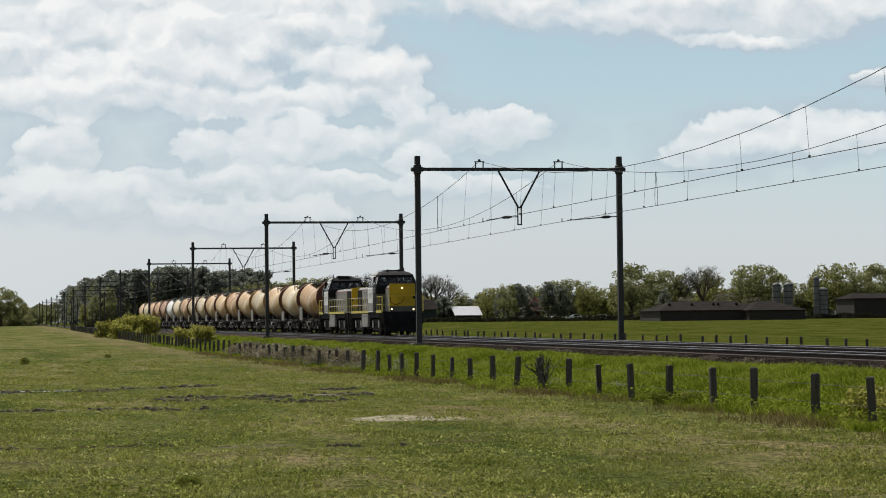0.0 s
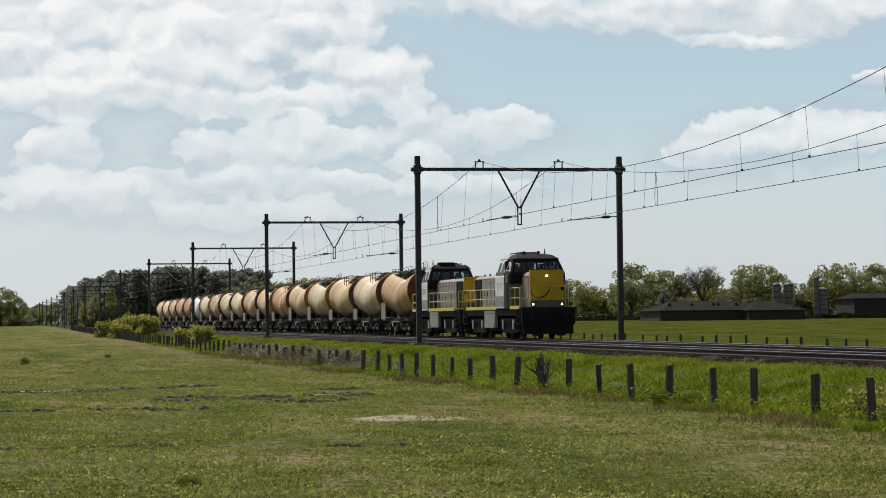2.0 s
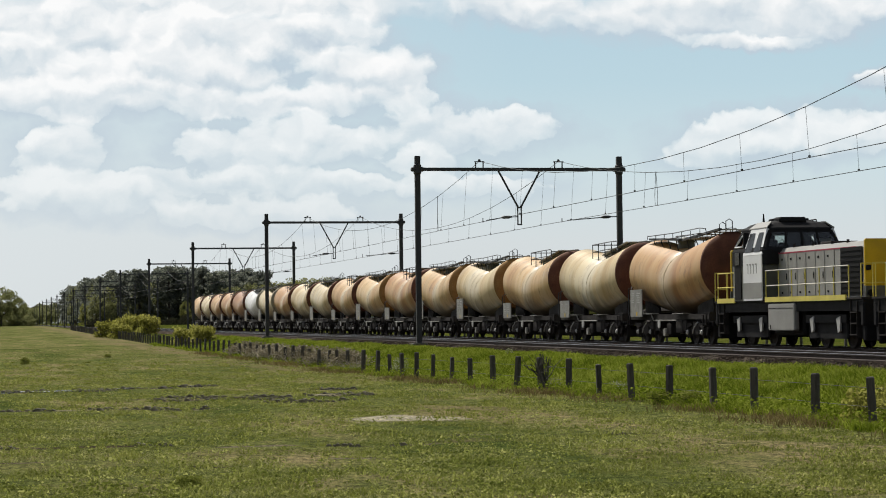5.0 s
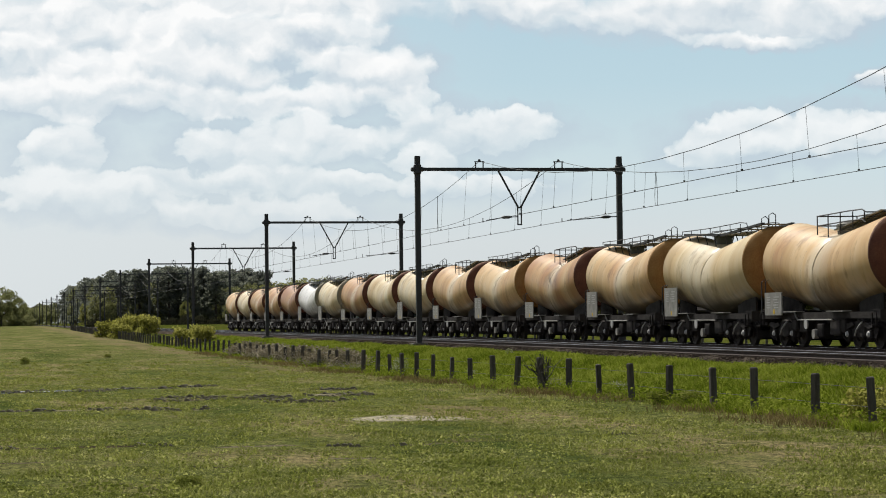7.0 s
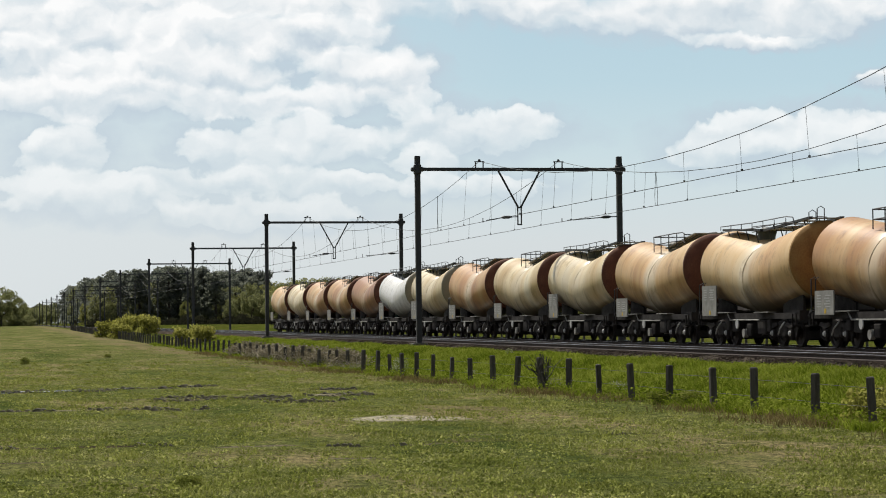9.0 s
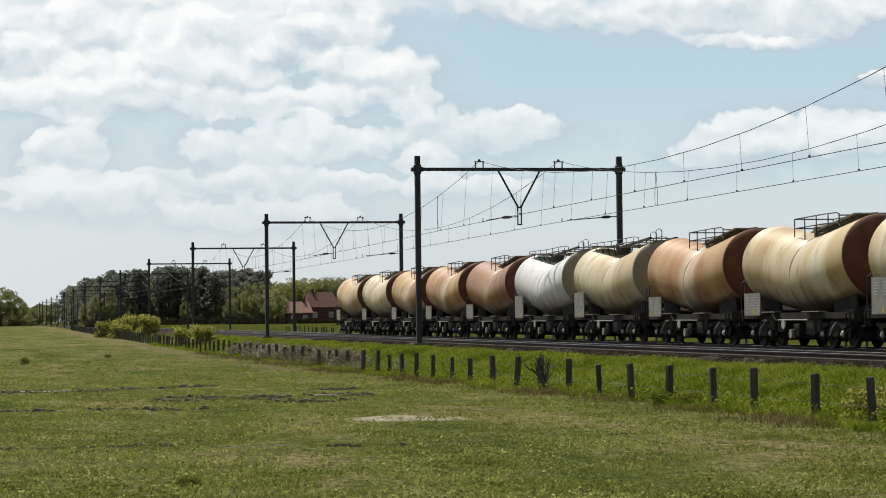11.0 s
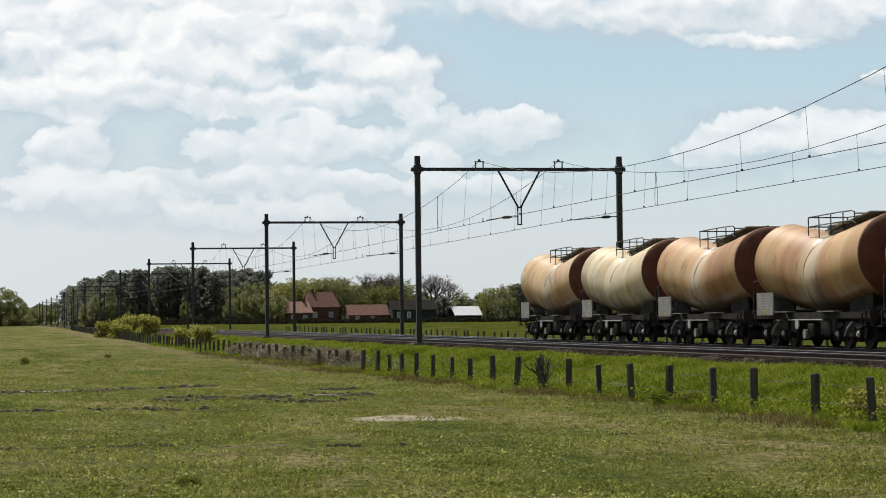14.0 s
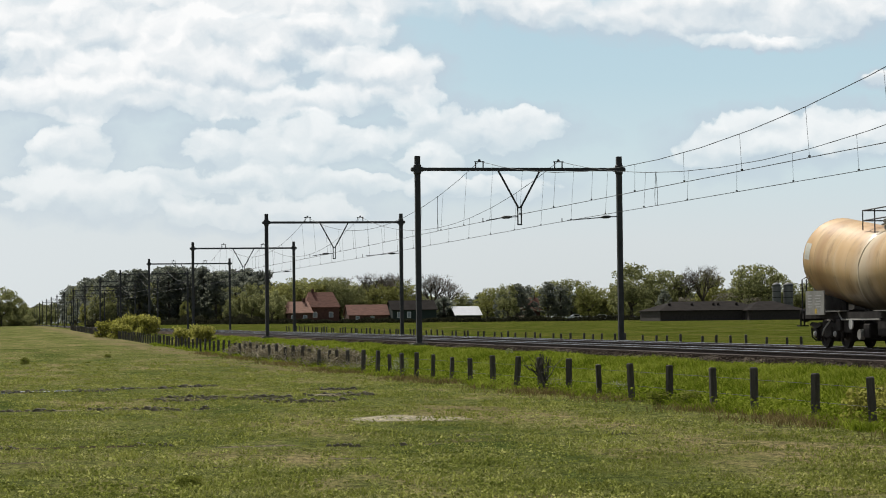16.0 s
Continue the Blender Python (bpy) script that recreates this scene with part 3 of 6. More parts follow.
def bogie_geo(base, r):
    g = Geo()
    for s in (-1, 1):
        x = 1.0 * s
        g.sweep([(-base / 2 - 0.55, r + 0.10), (-base / 2 - 0.45, r + 0.24), (-0.5, r + 0.22), (-0.35, r + 0.06), (0.35, r + 0.06), (0.5, r + 0.22), (base / 2 + 0.45, r + 0.24),
                 (base / 2 + 0.55, r + 0.10), (base / 2 + 0.3, r + 0.05), (0.6, r + 0.02), (0.4, r - 0.12), (-0.4, r - 0.12), (-0.6, r + 0.02), (-base / 2 - 0.3, r + 0.05)], x - 0.06, x + 0.06, "x")
        for y in (-base / 2, base / 2):
            g.box((x + 0.06 * s, y, r), (0.2, 0.3, 0.28), 0.03)
            for dy in (-0.27, 0.27):
                g.tube([(x, y + dy, r - 0.12), (x, y + dy, r + 0.2)], 0.085, 8)
        g.tube([(x, -0.12, r - 0.05), (x, -0.12, r + 0.15)], 0.1, 8)
        g.tube([(x, 0.12, r - 0.05), (x, 0.12, r + 0.15)], 0.1, 8)
    g.box((0, 0, r + 0.12), (2.0, 0.5, 0.22), 0.03)
    # brake beams and rigging between the wheels
    for y in (-base / 2 - 0.62, -0.3, 0.3, base / 2 + 0.62):
        g.box((0, y, r - 0.06), (1.75, 0.16, 0.26), 0.02)
        for s in (-1, 1):
            g.box((0.8 * s, y, r), (0.16, 0.14, 0.5), 0.02)
            g.tube([(1.06 * s, y, r + 0.2), (1.1 * s, y * 0.9, r - 0.1), (1.02 * s, y * 0.8, r - 0.22)], 0.03, 5)
    g.box((0, 0, r - 0.1), (1.6, base * 0.62, 0.3), 0.03)
    return g


BOGIE_WAGON = bogie_geo(1.8, 0.46).mesh("bogie_frame", M_DARK)


def buffer_parts(t, y, d, mat):
    for s in (-0.875, 0.875):
        g = Geo().tube([(s, y, 1.06), (s, y + 0.38 * d, 1.06)], 0.10, 12).tube([(s, y + 0.36 * d, 1.06), (s, y + 0.55 * d, 1.06)], 0.07, 10)
        g.tube([(s, y + 0.53 * d, 1.06), (s, y + 0.57 * d, 1.06), (s, y + 0.58 * d, 1.06)], [0.22, 0.22, 0.18], 16)
        part("buffer", g, mat, t)
    g = Geo().tube([(0, y, 1.03), (0, y + 0.3 * d, 1.0), (0, y + 0.36 * d, 0.75), (0, y + 0.3 * d, 0.62)], 0.04, 6)
    part("coupling", g, mat, t)


def build_wagon(kind):
    """Bogie tank wagon with a tank bent down to its middle. kind a: long roof walkway; kind b: short roof cage round a hatch."""
    t = thing("tank_wagon", "dusty orange-cream bogie tank wagon with a sagging bent barrel", "tank wagon", group="tank wagons of the freight train")
    half = [0.0, 0.15, 0.6, 1.2, 2.0, 3.0, 4.0, TANK_HALF]
    shell = loft([tank_ring(-y, TANK_R) for y in reversed(half)], None, False)
    loft([tank_ring(y, TANK_R) for y in half], shell, False)
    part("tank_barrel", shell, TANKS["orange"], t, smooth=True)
    part("middle_weld", loft([tank_ring(-0.045, TANK_R + 0.003), tank_ring(-0.02, TANK_R + 0.012), tank_ring(0.02, TANK_R + 0.012), tank_ring(0.045, TANK_R + 0.003)], None, False), TANKS["orange"], t, "raised weld where the barrel bends", smooth=True)
    for s in (-1, 1):
        rings = [tank_ring(TANK_HALF * s, TANK_R + 0.004), tank_ring(TANK_HALF * s, TANK_R - 0.03, 0.05 * s), tank_ring(TANK_HALF * s, TANK_R - 0.14, 0.15 * s), tank_ring(TANK_HALF * s, TANK_R * 0.7, 0.27 * s), tank_ring(TANK_HALF * s, TANK_R * 0.35, 0.34 * s), tank_ring(TANK_HALF * s, 0.05, 0.36 * s)]
        part("tank_end", loft(rings), M_RUSTDARK if s < 0 else TANKS["orange"], t, "dished rust-brown tank end" if s < 0 else "dished tank end", smooth=True)
    for y in (-3.4, -1.7, 1.1, 2.2, 3.1, 3.9):
        part("weld_seam", loft([tank_ring(y - 0.006, TANK_R + 0.004), tank_ring(y + 0.006, TANK_R + 0.004)], None, False), M_SEAM, t, smooth=True)
    # underframe
    for s in (-1, 1):
        g = Geo().box((1.18 * s, 0, 1.06), (0.09, 11.1, 0.2)).box((1.10 * s, 0, 1.15), (0.2, 11.1, 0.03)).box((1.10 * s, 0, 0.97), (0.2, 11.1, 0.03))
        part("sole_bar", g, M_DARK, t)
        g = Geo().box((0, 5.5 * s, 1.06), (2.5, 0.1, 0.34), 0.02).box((0, 5.2 * s, 1.22), (2.5, 0.6, 0.03))
        part("headstock", g, M_DARK, t)
        for dx in (-1, 1):
            g = Geo().sweep([(2.6 * s, 1.15), (4.6 * s, 1.15), (4.6 * s, 1.9), (4.3 * s, 1.85), (2.6 * s, 1.45)], 0.72 * dx - 0.04, 0.72 * dx + 0.04, "x")
            part("tank_saddle", g, M_DARK, t)
        buffer_parts(t, 5.45 * s, s, M_DARK)
        b = part("bogie", BOGIE_WAGON, None, t, at=pose(0, 3.45 * s, 0))
        for dy in (-0.9, 0.9):
            part("wheelset", WHEEL_WAGON, None, b, at=pose(0, dy, 0.46))
    for y0, y1, z in ((-2.2, -0.9, 0.6), (0.7, 1.9, 0.55)):
        part("air_reservoir", Geo().tube([(-0.75, y0, z + 0.15), (-0.75, y1, z + 0.15)], 0.2, 12), M_DARK, t)
    for y0, w, z0, z1 in ((-1.55, 0.9, 0.42, 0.92), (1.35, 0.7, 0.5, 0.95), (-0.2, 0.55, 0.35, 0.8), (2.2, 0.4, 0.55, 0.95), (-2.3, 0.4, 0.5, 0.95)):
        part("brake_gear_box", Geo().box((-1.0, y0, (z0 + z1) / 2), (0.4, w, z1 - z0), 0.04), M_DARK, t)
    for y in (-4.35, -2.55, 2.55, 4.35):
        part("axle_cap", Geo().tube([(-1.16, y, 0.46), (-1.22, y, 0.46)], [0.1, 0.06], 10), M_ARM, t, "pale axle box cap")
        part("leaf_spring", Geo().sweep([(y - 0.55, 0.74), (y, 0.62), (y + 0.55, 0.74), (y + 0.4, 0.84), (y, 0.8), (y - 0.4, 0.84)], -1.16, -1.04, "x"), M_DARK, t)
        part("brake_block", Geo().box((-0.76, y + 0.55, 0.45), (0.1, 0.1, 0.4), 0.02), M_DARK, t)
    part("centre_sill", Geo().box((0, 0, 0.88), (1.1, 10.6, 0.34), 0.03), M_DARK, t)
    for y in (-3.45, 3.45):
        part("bolster_guard", Geo().box((-1.06, y, 0.62), (0.1, 0.9, 0.5), 0.04), M_DARK, t)
        part("brake_lever", Geo().tube([(-1.15, y - 0.35, 0.85), (-1.2, y, 0.62), (-1.15, y + 0.3, 0.42)], 0.028, 6), M_ARM, t, "pale brake lever")
        part("end_step", Geo().box((-1.3, y * 1.5, 0.72), (0.3, 0.36, 0.04)).box((-1.3, y * 1.5 - 0.17, 0.92), (0.05, 0.03, 0.42)).box((-1.3, y * 1.5 + 0.17, 0.92), (0.05, 0.03, 0.42)), M_DARK, t)
        part("drip_plate", Geo().box((-1.28, y * 0.62, 1.19), (0.3, 1.5, 0.03), 0.008), M_PLATE, t, "grey folded drip plate")
    part("hand_wheel", Geo().tube([(-1.3, 0.75, 0.78), (-1.34, 0.75, 0.78)], 0.17, 14), M_ARM, t, "pale hand wheel")
    g = Geo().tube([(0, -0.1, 1.1), (0, -0.1, 0.55), (-0.7, 0.2, 0.45), (-1.15, 0.2, 0.45)], 0.1, 8).tube([(-1.12, 0.2, 0.45), (-1.28, 0.2, 0.45)], 0.16, 12)
    part("discharge_pipe", g, M_PLATE, t, "grey discharge pipe")
    g = Geo().tube([(-1.3, -1.6, 0.92), (-1.3, 1.6, 0.92)], 0.03, 6).tube([(-1.3, 1.6, 0.92), (-1.3, 1.9, 1.15)], 0.03, 6)
    part("hand_rod", g, M_PLATE, t, "pale hand rod")
    top = 1.86 if kind == "b" else 2.2
    g = Geo().box((-1.43, 3.6, (1.08 + top) / 2), (0.05, 1.7, top - 1.08), 0.012)
    panel = part("data_panel", g, M_PLATE, t, "grey metal data plate with faded writing")
    for i in range(5):
        part("writing_line", Geo().box((-1.458, 3.25 + 0.1 * (i % 2), top - 0.16 - 0.09 * i), (0.006, 0.5 - 0.06 * (i % 3), 0.035)), M_ARM, panel, "faded pale line of writing")
        part("writing_line", Geo().box((-1.458, 4.05, top - 0.16 - 0.09 * i), (0.006, 0.35, 0.03)), M_ARM, panel, "faded pale line of writing")
    part("reflector", Geo().box((-1.458, 3.5, 1.2), (0.008, 0.16, 0.16)), M_YELLOW, panel, "yellow reflector")
    g = Geo().tube([(-1.38, 4.55, 1.15), (-1.38, 4.55, 2.25), (-1.2, 4.7, 2.32), (-0.6, 4.8, 2.32)], 0.022, 6)
    part("grab_rail", g, M_STEEL, t)
    g = Geo().tube([(-1.38, 4.95, 1.15), (-1.38, 4.95, 2.25), (-1.2, 5.1, 2.32), (-0.6, 5.2, 2.32)], 0.022, 6)
    part("grab_rail", g, M_STEEL, t)
    # roof gear
    zt = lambda y: tank_axis(y) + TANK_R
    if kind == "a":
        zd = lambda y: zt(4.6) - 0.22 + 0.04 * y if y > 0 else max(zt(y), zt(4.6) - 0.22) - 0.02
        for y0, y1 in ((0.15, 4.4), (-4.9, -0.15)):
            g = Geo()
            for dx in (-0.62, 0.5):
                g.add([(dx, y0, zd(y0) + 0.06), (dx + 0.14, y0, zd(y0) + 0.06), (dx + 0.14, y1, zd(y1) + 0.06), (dx, y1, zd(y1) + 0.06), (dx, y0, zd(y0) + 0.14), (dx + 0.14, y0, zd(y0) + 0.14), (dx + 0.14, y1, zd(y1) + 0.14), (dx, y1, zd(y1) + 0.14)],
                      [(0, 1, 2, 3), (4, 5, 6, 7), (0, 1, 5, 4), (1, 2, 6, 5), (2, 3, 7, 6), (3, 0, 4, 7)])
            for i in range(8):
                y = y0 + (y1 - y0) * (i + 0.5) / 8
                part("walkway_plank", Geo().box((0, y, zd(y) + 0.12), (1.2, 0.5, 0.03)), M_PLATE, t, "grey grating plank")
            for i in range(4):
                y = y0 + (y1 - y0) * (i + 0.5) / 4
                for dx in (-0.58, 0.58):
                    g.tube([(dx * 0.8, y, zt(y) - 0.2), (dx, y, zd(y) + 0.08)], 0.022, 5)
            part("roof_walkway", g, M_STEEL, t, "dark grating walkway on the roof")
        for dx in (-0.62, 0.62):
            for dz in (0.10, 0.30):
                part("roof_rail", Geo().tube([(dx, 4.6, zt(4.6) + dz - 0.12), (dx, 0.9, zt(4.6) + dz - 0.12), (dx, -2.6, zt(4.6) + dz - 0.05), (dx, -3.3, zt(4.6) + dz - 0.1), (dx, -3.5, zt(-3.5) + 0.05)], 0.018, 5), M_STEEL, t)
            for y in (4.6, 3.4, 2.2, 1.0, -0.2, -1.4, -2.6):
                part("rail_post", Geo().tube([(dx, y, zd(y) + 0.08), (dx, y, zt(4.6) + 0.2)], 0.016, 5), M_STEEL, t)
        for y in (-3.9, -4.7):
            part("ladder_hoop", Geo().tube([(-0.25, y, zt(y)), (-0.25, y, zt(y) + 0.42), (-0.12, y, zt(y) + 0.5), (0, y, zt(y) + 0.42), (0, y, zt(y))], 0.02, 5), M_STEEL, t)
    else:
        for dx in (-0.7, 0.7):
            zb = zt(4.2)
            for dz in (-0.12, 0.2):
                part("roof_rail", Geo().tube([(dx, 1.2, zb + dz - 0.05), (dx, -1.6, zb + dz), (dx, -2.8, zb + dz), (dx, -3.1, zb + dz - 0.1)], 0.022, 5), M_STEEL, t)
            for y in (1.2, 0.2, -0.9, -2.0, -3.0):
                part("rail_post", Geo().tube([(dx, y, zt(y) - 0.12), (dx, y, zb + 0.17)], 0.022, 5), M_STEEL, t)
        for y, z in ((1.2, zt(4.2) - 0.17), (1.2, zt(4.2) + 0.15), (-3.1, zt(4.2) + 0.1)):
            part("roof_rail", Geo().tube([(-0.7, y, z), (0.7, y, z)], 0.022, 5), M_STEEL, t)
        g = Geo()
        for dx in (-0.5, 0.5):
            g.tube([(dx, -0.3, zt(-0.3) + 0.06), (dx, -4.3, zt(-4.3) + 0.06)], 0.03, 4)
        for i in range(9):
            y = -0.4 - i * 0.45
            slab = [(dx, y + dy, zt(y + dy) + 0.09) for dx, dy in ((-0.65, -0.2), (0.65, -0.2), (0.65, 0.2), (-0.65, 0.2))]
            part("walkway_plank", Geo().add(slab + [(p[0], p[1], p[2] + 0.04) for p in slab], [(0, 1, 2, 3), (4, 5, 6, 7), (0, 1, 5, 4), (1, 2, 6, 5), (2, 3, 7, 6), (3, 0, 4, 7)]), M_PLATE, t, "grey grating plank")
        part("roof_walkway", g, M_STEEL, t, "dark grating walkway on the roof")
    y = 0.3 if kind == "b" else 1.2
    g = Geo().tube([(0, y, zt(y) - 0.1), (0, y, zt(y) + 0.22)], 0.32, 16).tube([(0, y, zt(y) + 0.2), (0, y, zt(y) + 0.3), (0, y, zt(y) + 0.42)], [0.36, 0.34, 0.12], 16)
    part("hatch", g, M_OLIVE, t, "dull grey domed filling hatch")
    return t


def repaint(w, paint, end, label):
    tagged(w, label)
    for o in w.children:
        kind = o.name.split(".")[0]
        if kind in ("tank_barrel", "tank_end", "middle_weld"):
            keep = kind == "tank_end" and "rust" in o.get("label", "")
            s = o.material_slots[0]
            s.link = "OBJECT"
            s.material = end if keep else TANKS[paint]


wagon_a, wagon_b = build_wagon("a"), build_wagon("b")
LOOKS = [("a", "tan"), ("b", "cream"), ("b", "orange"), ("a", "cream"), ("a", "orange"), ("b", "tan"), ("a", "orange"), ("b", "orange"), ("a", "cream"),
         ("b", "cream"), ("b", "tan"), ("a", "cream"), ("a", "white"), ("b", "brown"), ("b", "tan"), ("b", "tan"), ("b", "cream"), ("b", "orange")]
WORDS = {"tan": "dusty tan tank wagon with bent barrel and rust stains", "cream": "pale cream tank wagon with bent barrel and brown streaks", "orange": "orange-cream tank wagon with bent barrel and pale streaks",
         "brown": "reddish brown tank wagon with bent barrel and grime", "white": "clean white tank wagon with bent barrel and grey end"}
LOCO_Y, WAGON_Y, PITCH, MEET = 79.9, 103.4, 12.0, 4.0
train = []
for k, (kind, paint) in enumerate(LOOKS):
    src = wagon_a if kind == "a" else wagon_b
    used = src.get("used", 0)
    w = copy_thing(src, pose(FAR_X, 0, 0)) if used else src
    src["used"] = 1
    train.append((w, WAGON_Y + PITCH / 2 + PITCH * k, 0))
for (w, y, _), (kind, paint) in zip(train, LOOKS):
    if "used" in w:
        del w["used"]
    repaint(w, paint, M_DUSTY_END if paint == "white" or w is train[11][0] else M_OCHRE if w in (train[3][0], train[4][0], train[6][0]) else M_RUSTDARK, WORDS[paint])

rear = train[17][0]
arc = [[Vector((-(TANK_R + 0.006) * math.cos(a), y, tank_axis(y) + (TANK_R + 0.006) * math.sin(a))) for a in (0.02, 0.12, 0.22, 0.32, 0.42)] for y in (4.3, 4.75)]
part("pale_patch", Geo().add(arc[0] + arc[1], [(i, i + 1, i + 6, i + 5) for i in range(4)]), M_MARK, rear, "pale painted patch on the tank")


# ---- locomotives ----
def build_loco(number):
    """Four-axle diesel hood locomotive; its short hood points to -Y."""
    t = thing("diesel_locomotive", "yellow and grey four-axle diesel hood locomotive with black cab front", "locomotive", group="locomotives of the freight train")
    # frame and running gear
    g = Geo().sweep([(-7.3, 1.15), (-7.3, 1.55), (7.3, 1.55), (7.3, 1.15), (6.3, 1.2), (-6.3, 1.2)], -1.36, 1.36, "x")
    frame_part = part("main_frame", g, M_BLACK, t)
    for s in (-1, 1):
        g = Geo().box((0, 7.2 * s, 1.1), (2.75, 0.25, 0.75), 0.04).box((0, 7.15 * s, 0.56), (2.6, 0.3, 0.6), 0.05)
        part("buffer_beam", g, M_BLACK, t)
        buffer_parts(t, 7.22 * s, s, M_BLACK)
        b = part("bogie", bogie_geo(2.4, 0.5), M_DARK, t, at=pose(0, 3.75 * s, 0.05))
        for dx in (-1.22, 1.22):
            part("side_skirt", Geo().box((dx, 3.75 * s, 0.95), (0.1, 3.7, 0.26), 0.03).box((dx * 0.93, 3.75 * s, 0.62), (0.1, 3.5, 0.62), 0.05), M_BLACK, t)
        for dy in (-1.2, 1.2):
            part("wheelset", WHEEL_LOCO, None, b, at=pose(0, dy, 0.45))
            for dx in (-1.27, 1.27):
                g = Geo().sweep([(3.75 * s + dy - 0.16, 0.95), (3.75 * s + dy + 0.2, 1.03), (3.75 * s + dy + 0.16, 0.55), (3.75 * s + dy - 0.02, 0.5)], dx - 0.03, dx + 0.03, "x")
                part("axle_box_arm", g, M_ARM, t, "pale grey axle box arm")
        for dx in (-1.3, 1.3):
            g = Geo()
            for z in (0.45, 0.8, 1.15):
                g.box((dx, 6.55 * s, z), (0.22, 0.55, 0.04))
            g.box((dx, 6.28 * s, 0.95), (0.2, 0.03, 1.1)).box((dx, 6.83 * s, 0.95), (0.2, 0.03, 1.1))
            part("step_ladder", g, M_DARK, t)
        for dx in (-0.62, 0.62):
            part("rail_guard", Geo().box((dx, 7.32 * s, 0.32), (0.5, 0.06, 0.3), 0.02), M_BLACK, t)
    for dx in (-1.3, 1.3):
        g = Geo().box((dx * 1.035, 0, 1.02), (0.2, 2.6, 0.9), 0.04)
        box = part("equipment_box", g, M_GREY, t, "pale grey equipment box under the frame")
        part("box_seam", Geo().box((dx * 1.114, 0, 1.32), (0.01, 2.4, 0.025)), M_DARK, box)
        part("yellow_mark", Geo().box((dx * 1.114, -1.05, 0.68), (0.012, 0.1, 0.14)), M_DARK, box)
    part("fuel_tank", Geo().box((0, 0, 0.95), (2.3, 2.9, 1.1), 0.08), M_BLACK, t)
    # walkway
    part("walkway", Geo().box((0, 0, 1.585), (2.84, 14.6, 0.06)), M_DARK, t)
    for dx in (-1.425, 1.425):
        part("walkway_edge", Geo().box((dx, 2.2, 1.62), (0.05, 7.6, 0.17)), M_YELLOW_SUNLIT, t, "yellow walkway edge coloured as sunlit")
        part("walkway_edge", Geo().box((dx, -5.9, 1.62), (0.05, 2.0, 0.17)), M_YELLOW_SUNLIT, t, "yellow walkway edge coloured as sunlit")

    # long hood: side outline with chamfered top edges
    def hood(name, y0, y1, hw, z1, mat, label=""):
        out = [(-hw, 1.6), (-hw, z1 - 0.22), (-hw + 0.16, z1 - 0.03), (-hw + 0.3, z1), (hw - 0.3, z1), (hw - 0.16, z1 - 0.03), (hw, z1 - 0.22), (hw, 1.6)]
        return part(name, Geo().sweep(out, y0, y1), mat, t, label)
    long_hood = hood("long_hood", -1.7, 6.24, 0.90, 3.42, M_GREY, "grey hood side with doors")
    def end_face(y0, y1, hw, z1):
        out = [(-hw, 1.98), (-hw, z1 - 0.05), (-hw + 0.05, z1), (hw - 0.05, z1), (hw, z1 - 0.05), (hw, 1.98)]
        part("hood_end", Geo().sweep(out, y0, y1), M_YELLOW, t, "yellow hood end")
    end_face(6.24, 6.34, 0.90, 3.46)
    short_hood = hood("short_hood", -6.9, -4.6, 0.84, 3.42, M_GREY, "grey hood side")
    end_face(-7.0, -6.9, 0.88, 3.50)
    for s, h in ((-1, long_hood), (1, long_hood)):
        x = 0.905 * s
        for i in range(6):
            y = -1.1 + i * 0.88
            part("hood_door", Geo().box((x, y, 2.45), (0.03, 0.8, 1.45), 0.01), M_GREY, h)
            part("door_handle", Geo().box((x + 0.025 * s, y + 0.28, 2.4), (0.02, 0.03, 0.22)), M_BLACK, h, "black door handle")
            for dz in (3.0, 1.85):
                part("vent_slot", Geo().box((x + 0.02 * s, y - 0.15, dz), (0.012, 0.14, 0.07)), M_BLACK, h, "small black vent slot")
        part("radiator_grille", Geo().box((x, 5.2, 2.45), (0.035, 1.9, 1.55), 0.01), M_BLACK, h, "black radiator grille")
        for i in range(9):
            part("grille_slat", Geo().box((x + 0.02 * s, 5.2, 1.8 + 0.165 * i), (0.03, 1.8, 0.03)), M_BLACK, h)
        part("red_stripe", Geo().box((x, 2.0, 3.22), (0.012, 7.3, 0.045)), M_RED, h, "thin red stripe")
        part("red_stripe", Geo().box((0.845 * s, -5.9, 3.2), (0.012, 1.95, 0.045)), M_RED, short_hood, "thin red stripe")
        part("hood_door", Geo().box((0.845 * s, -6.1, 2.4), (0.03, 1.0, 1.4), 0.01), M_GREY, short_hood)
    for y in (-0.6, 1.2, 3.0, 4.4):
        for x in (-0.7, 0.7):
            part("lifting_lug", Geo().tube([(x, y, 3.34), (x, y, 3.5)], 0.05, 8), M_DARK, t)
    part("exhaust", Geo().box((0, 1.8, 3.46), (0.9, 1.2, 0.12), 0.03), M_DARK, t)
    # cab
    def cab_ring(z, hx, ya, yb, b=0.12):
        return [(-hx + b, ya, z), (hx - b, ya, z), (hx, ya + b, z), (hx, yb - b, z), (hx - b, yb, z), (-hx + b, yb, z), (-hx, yb - b, z), (-hx, ya + b, z)]
    lower = part("cab", loft([cab_ring(1.6, 1.44, -5.0, -1.75), cab_ring(3.2, 1.46, -5.0, -1.75)]), M_OLIVE, t, "dull olive-grey cab side")
    def cab_at(z):
        k = (z - 3.35) / 0.75
        return 1.47 - 0.27 * k, -5.13 + 0.38 * k, -1.62 - 0.28 * k
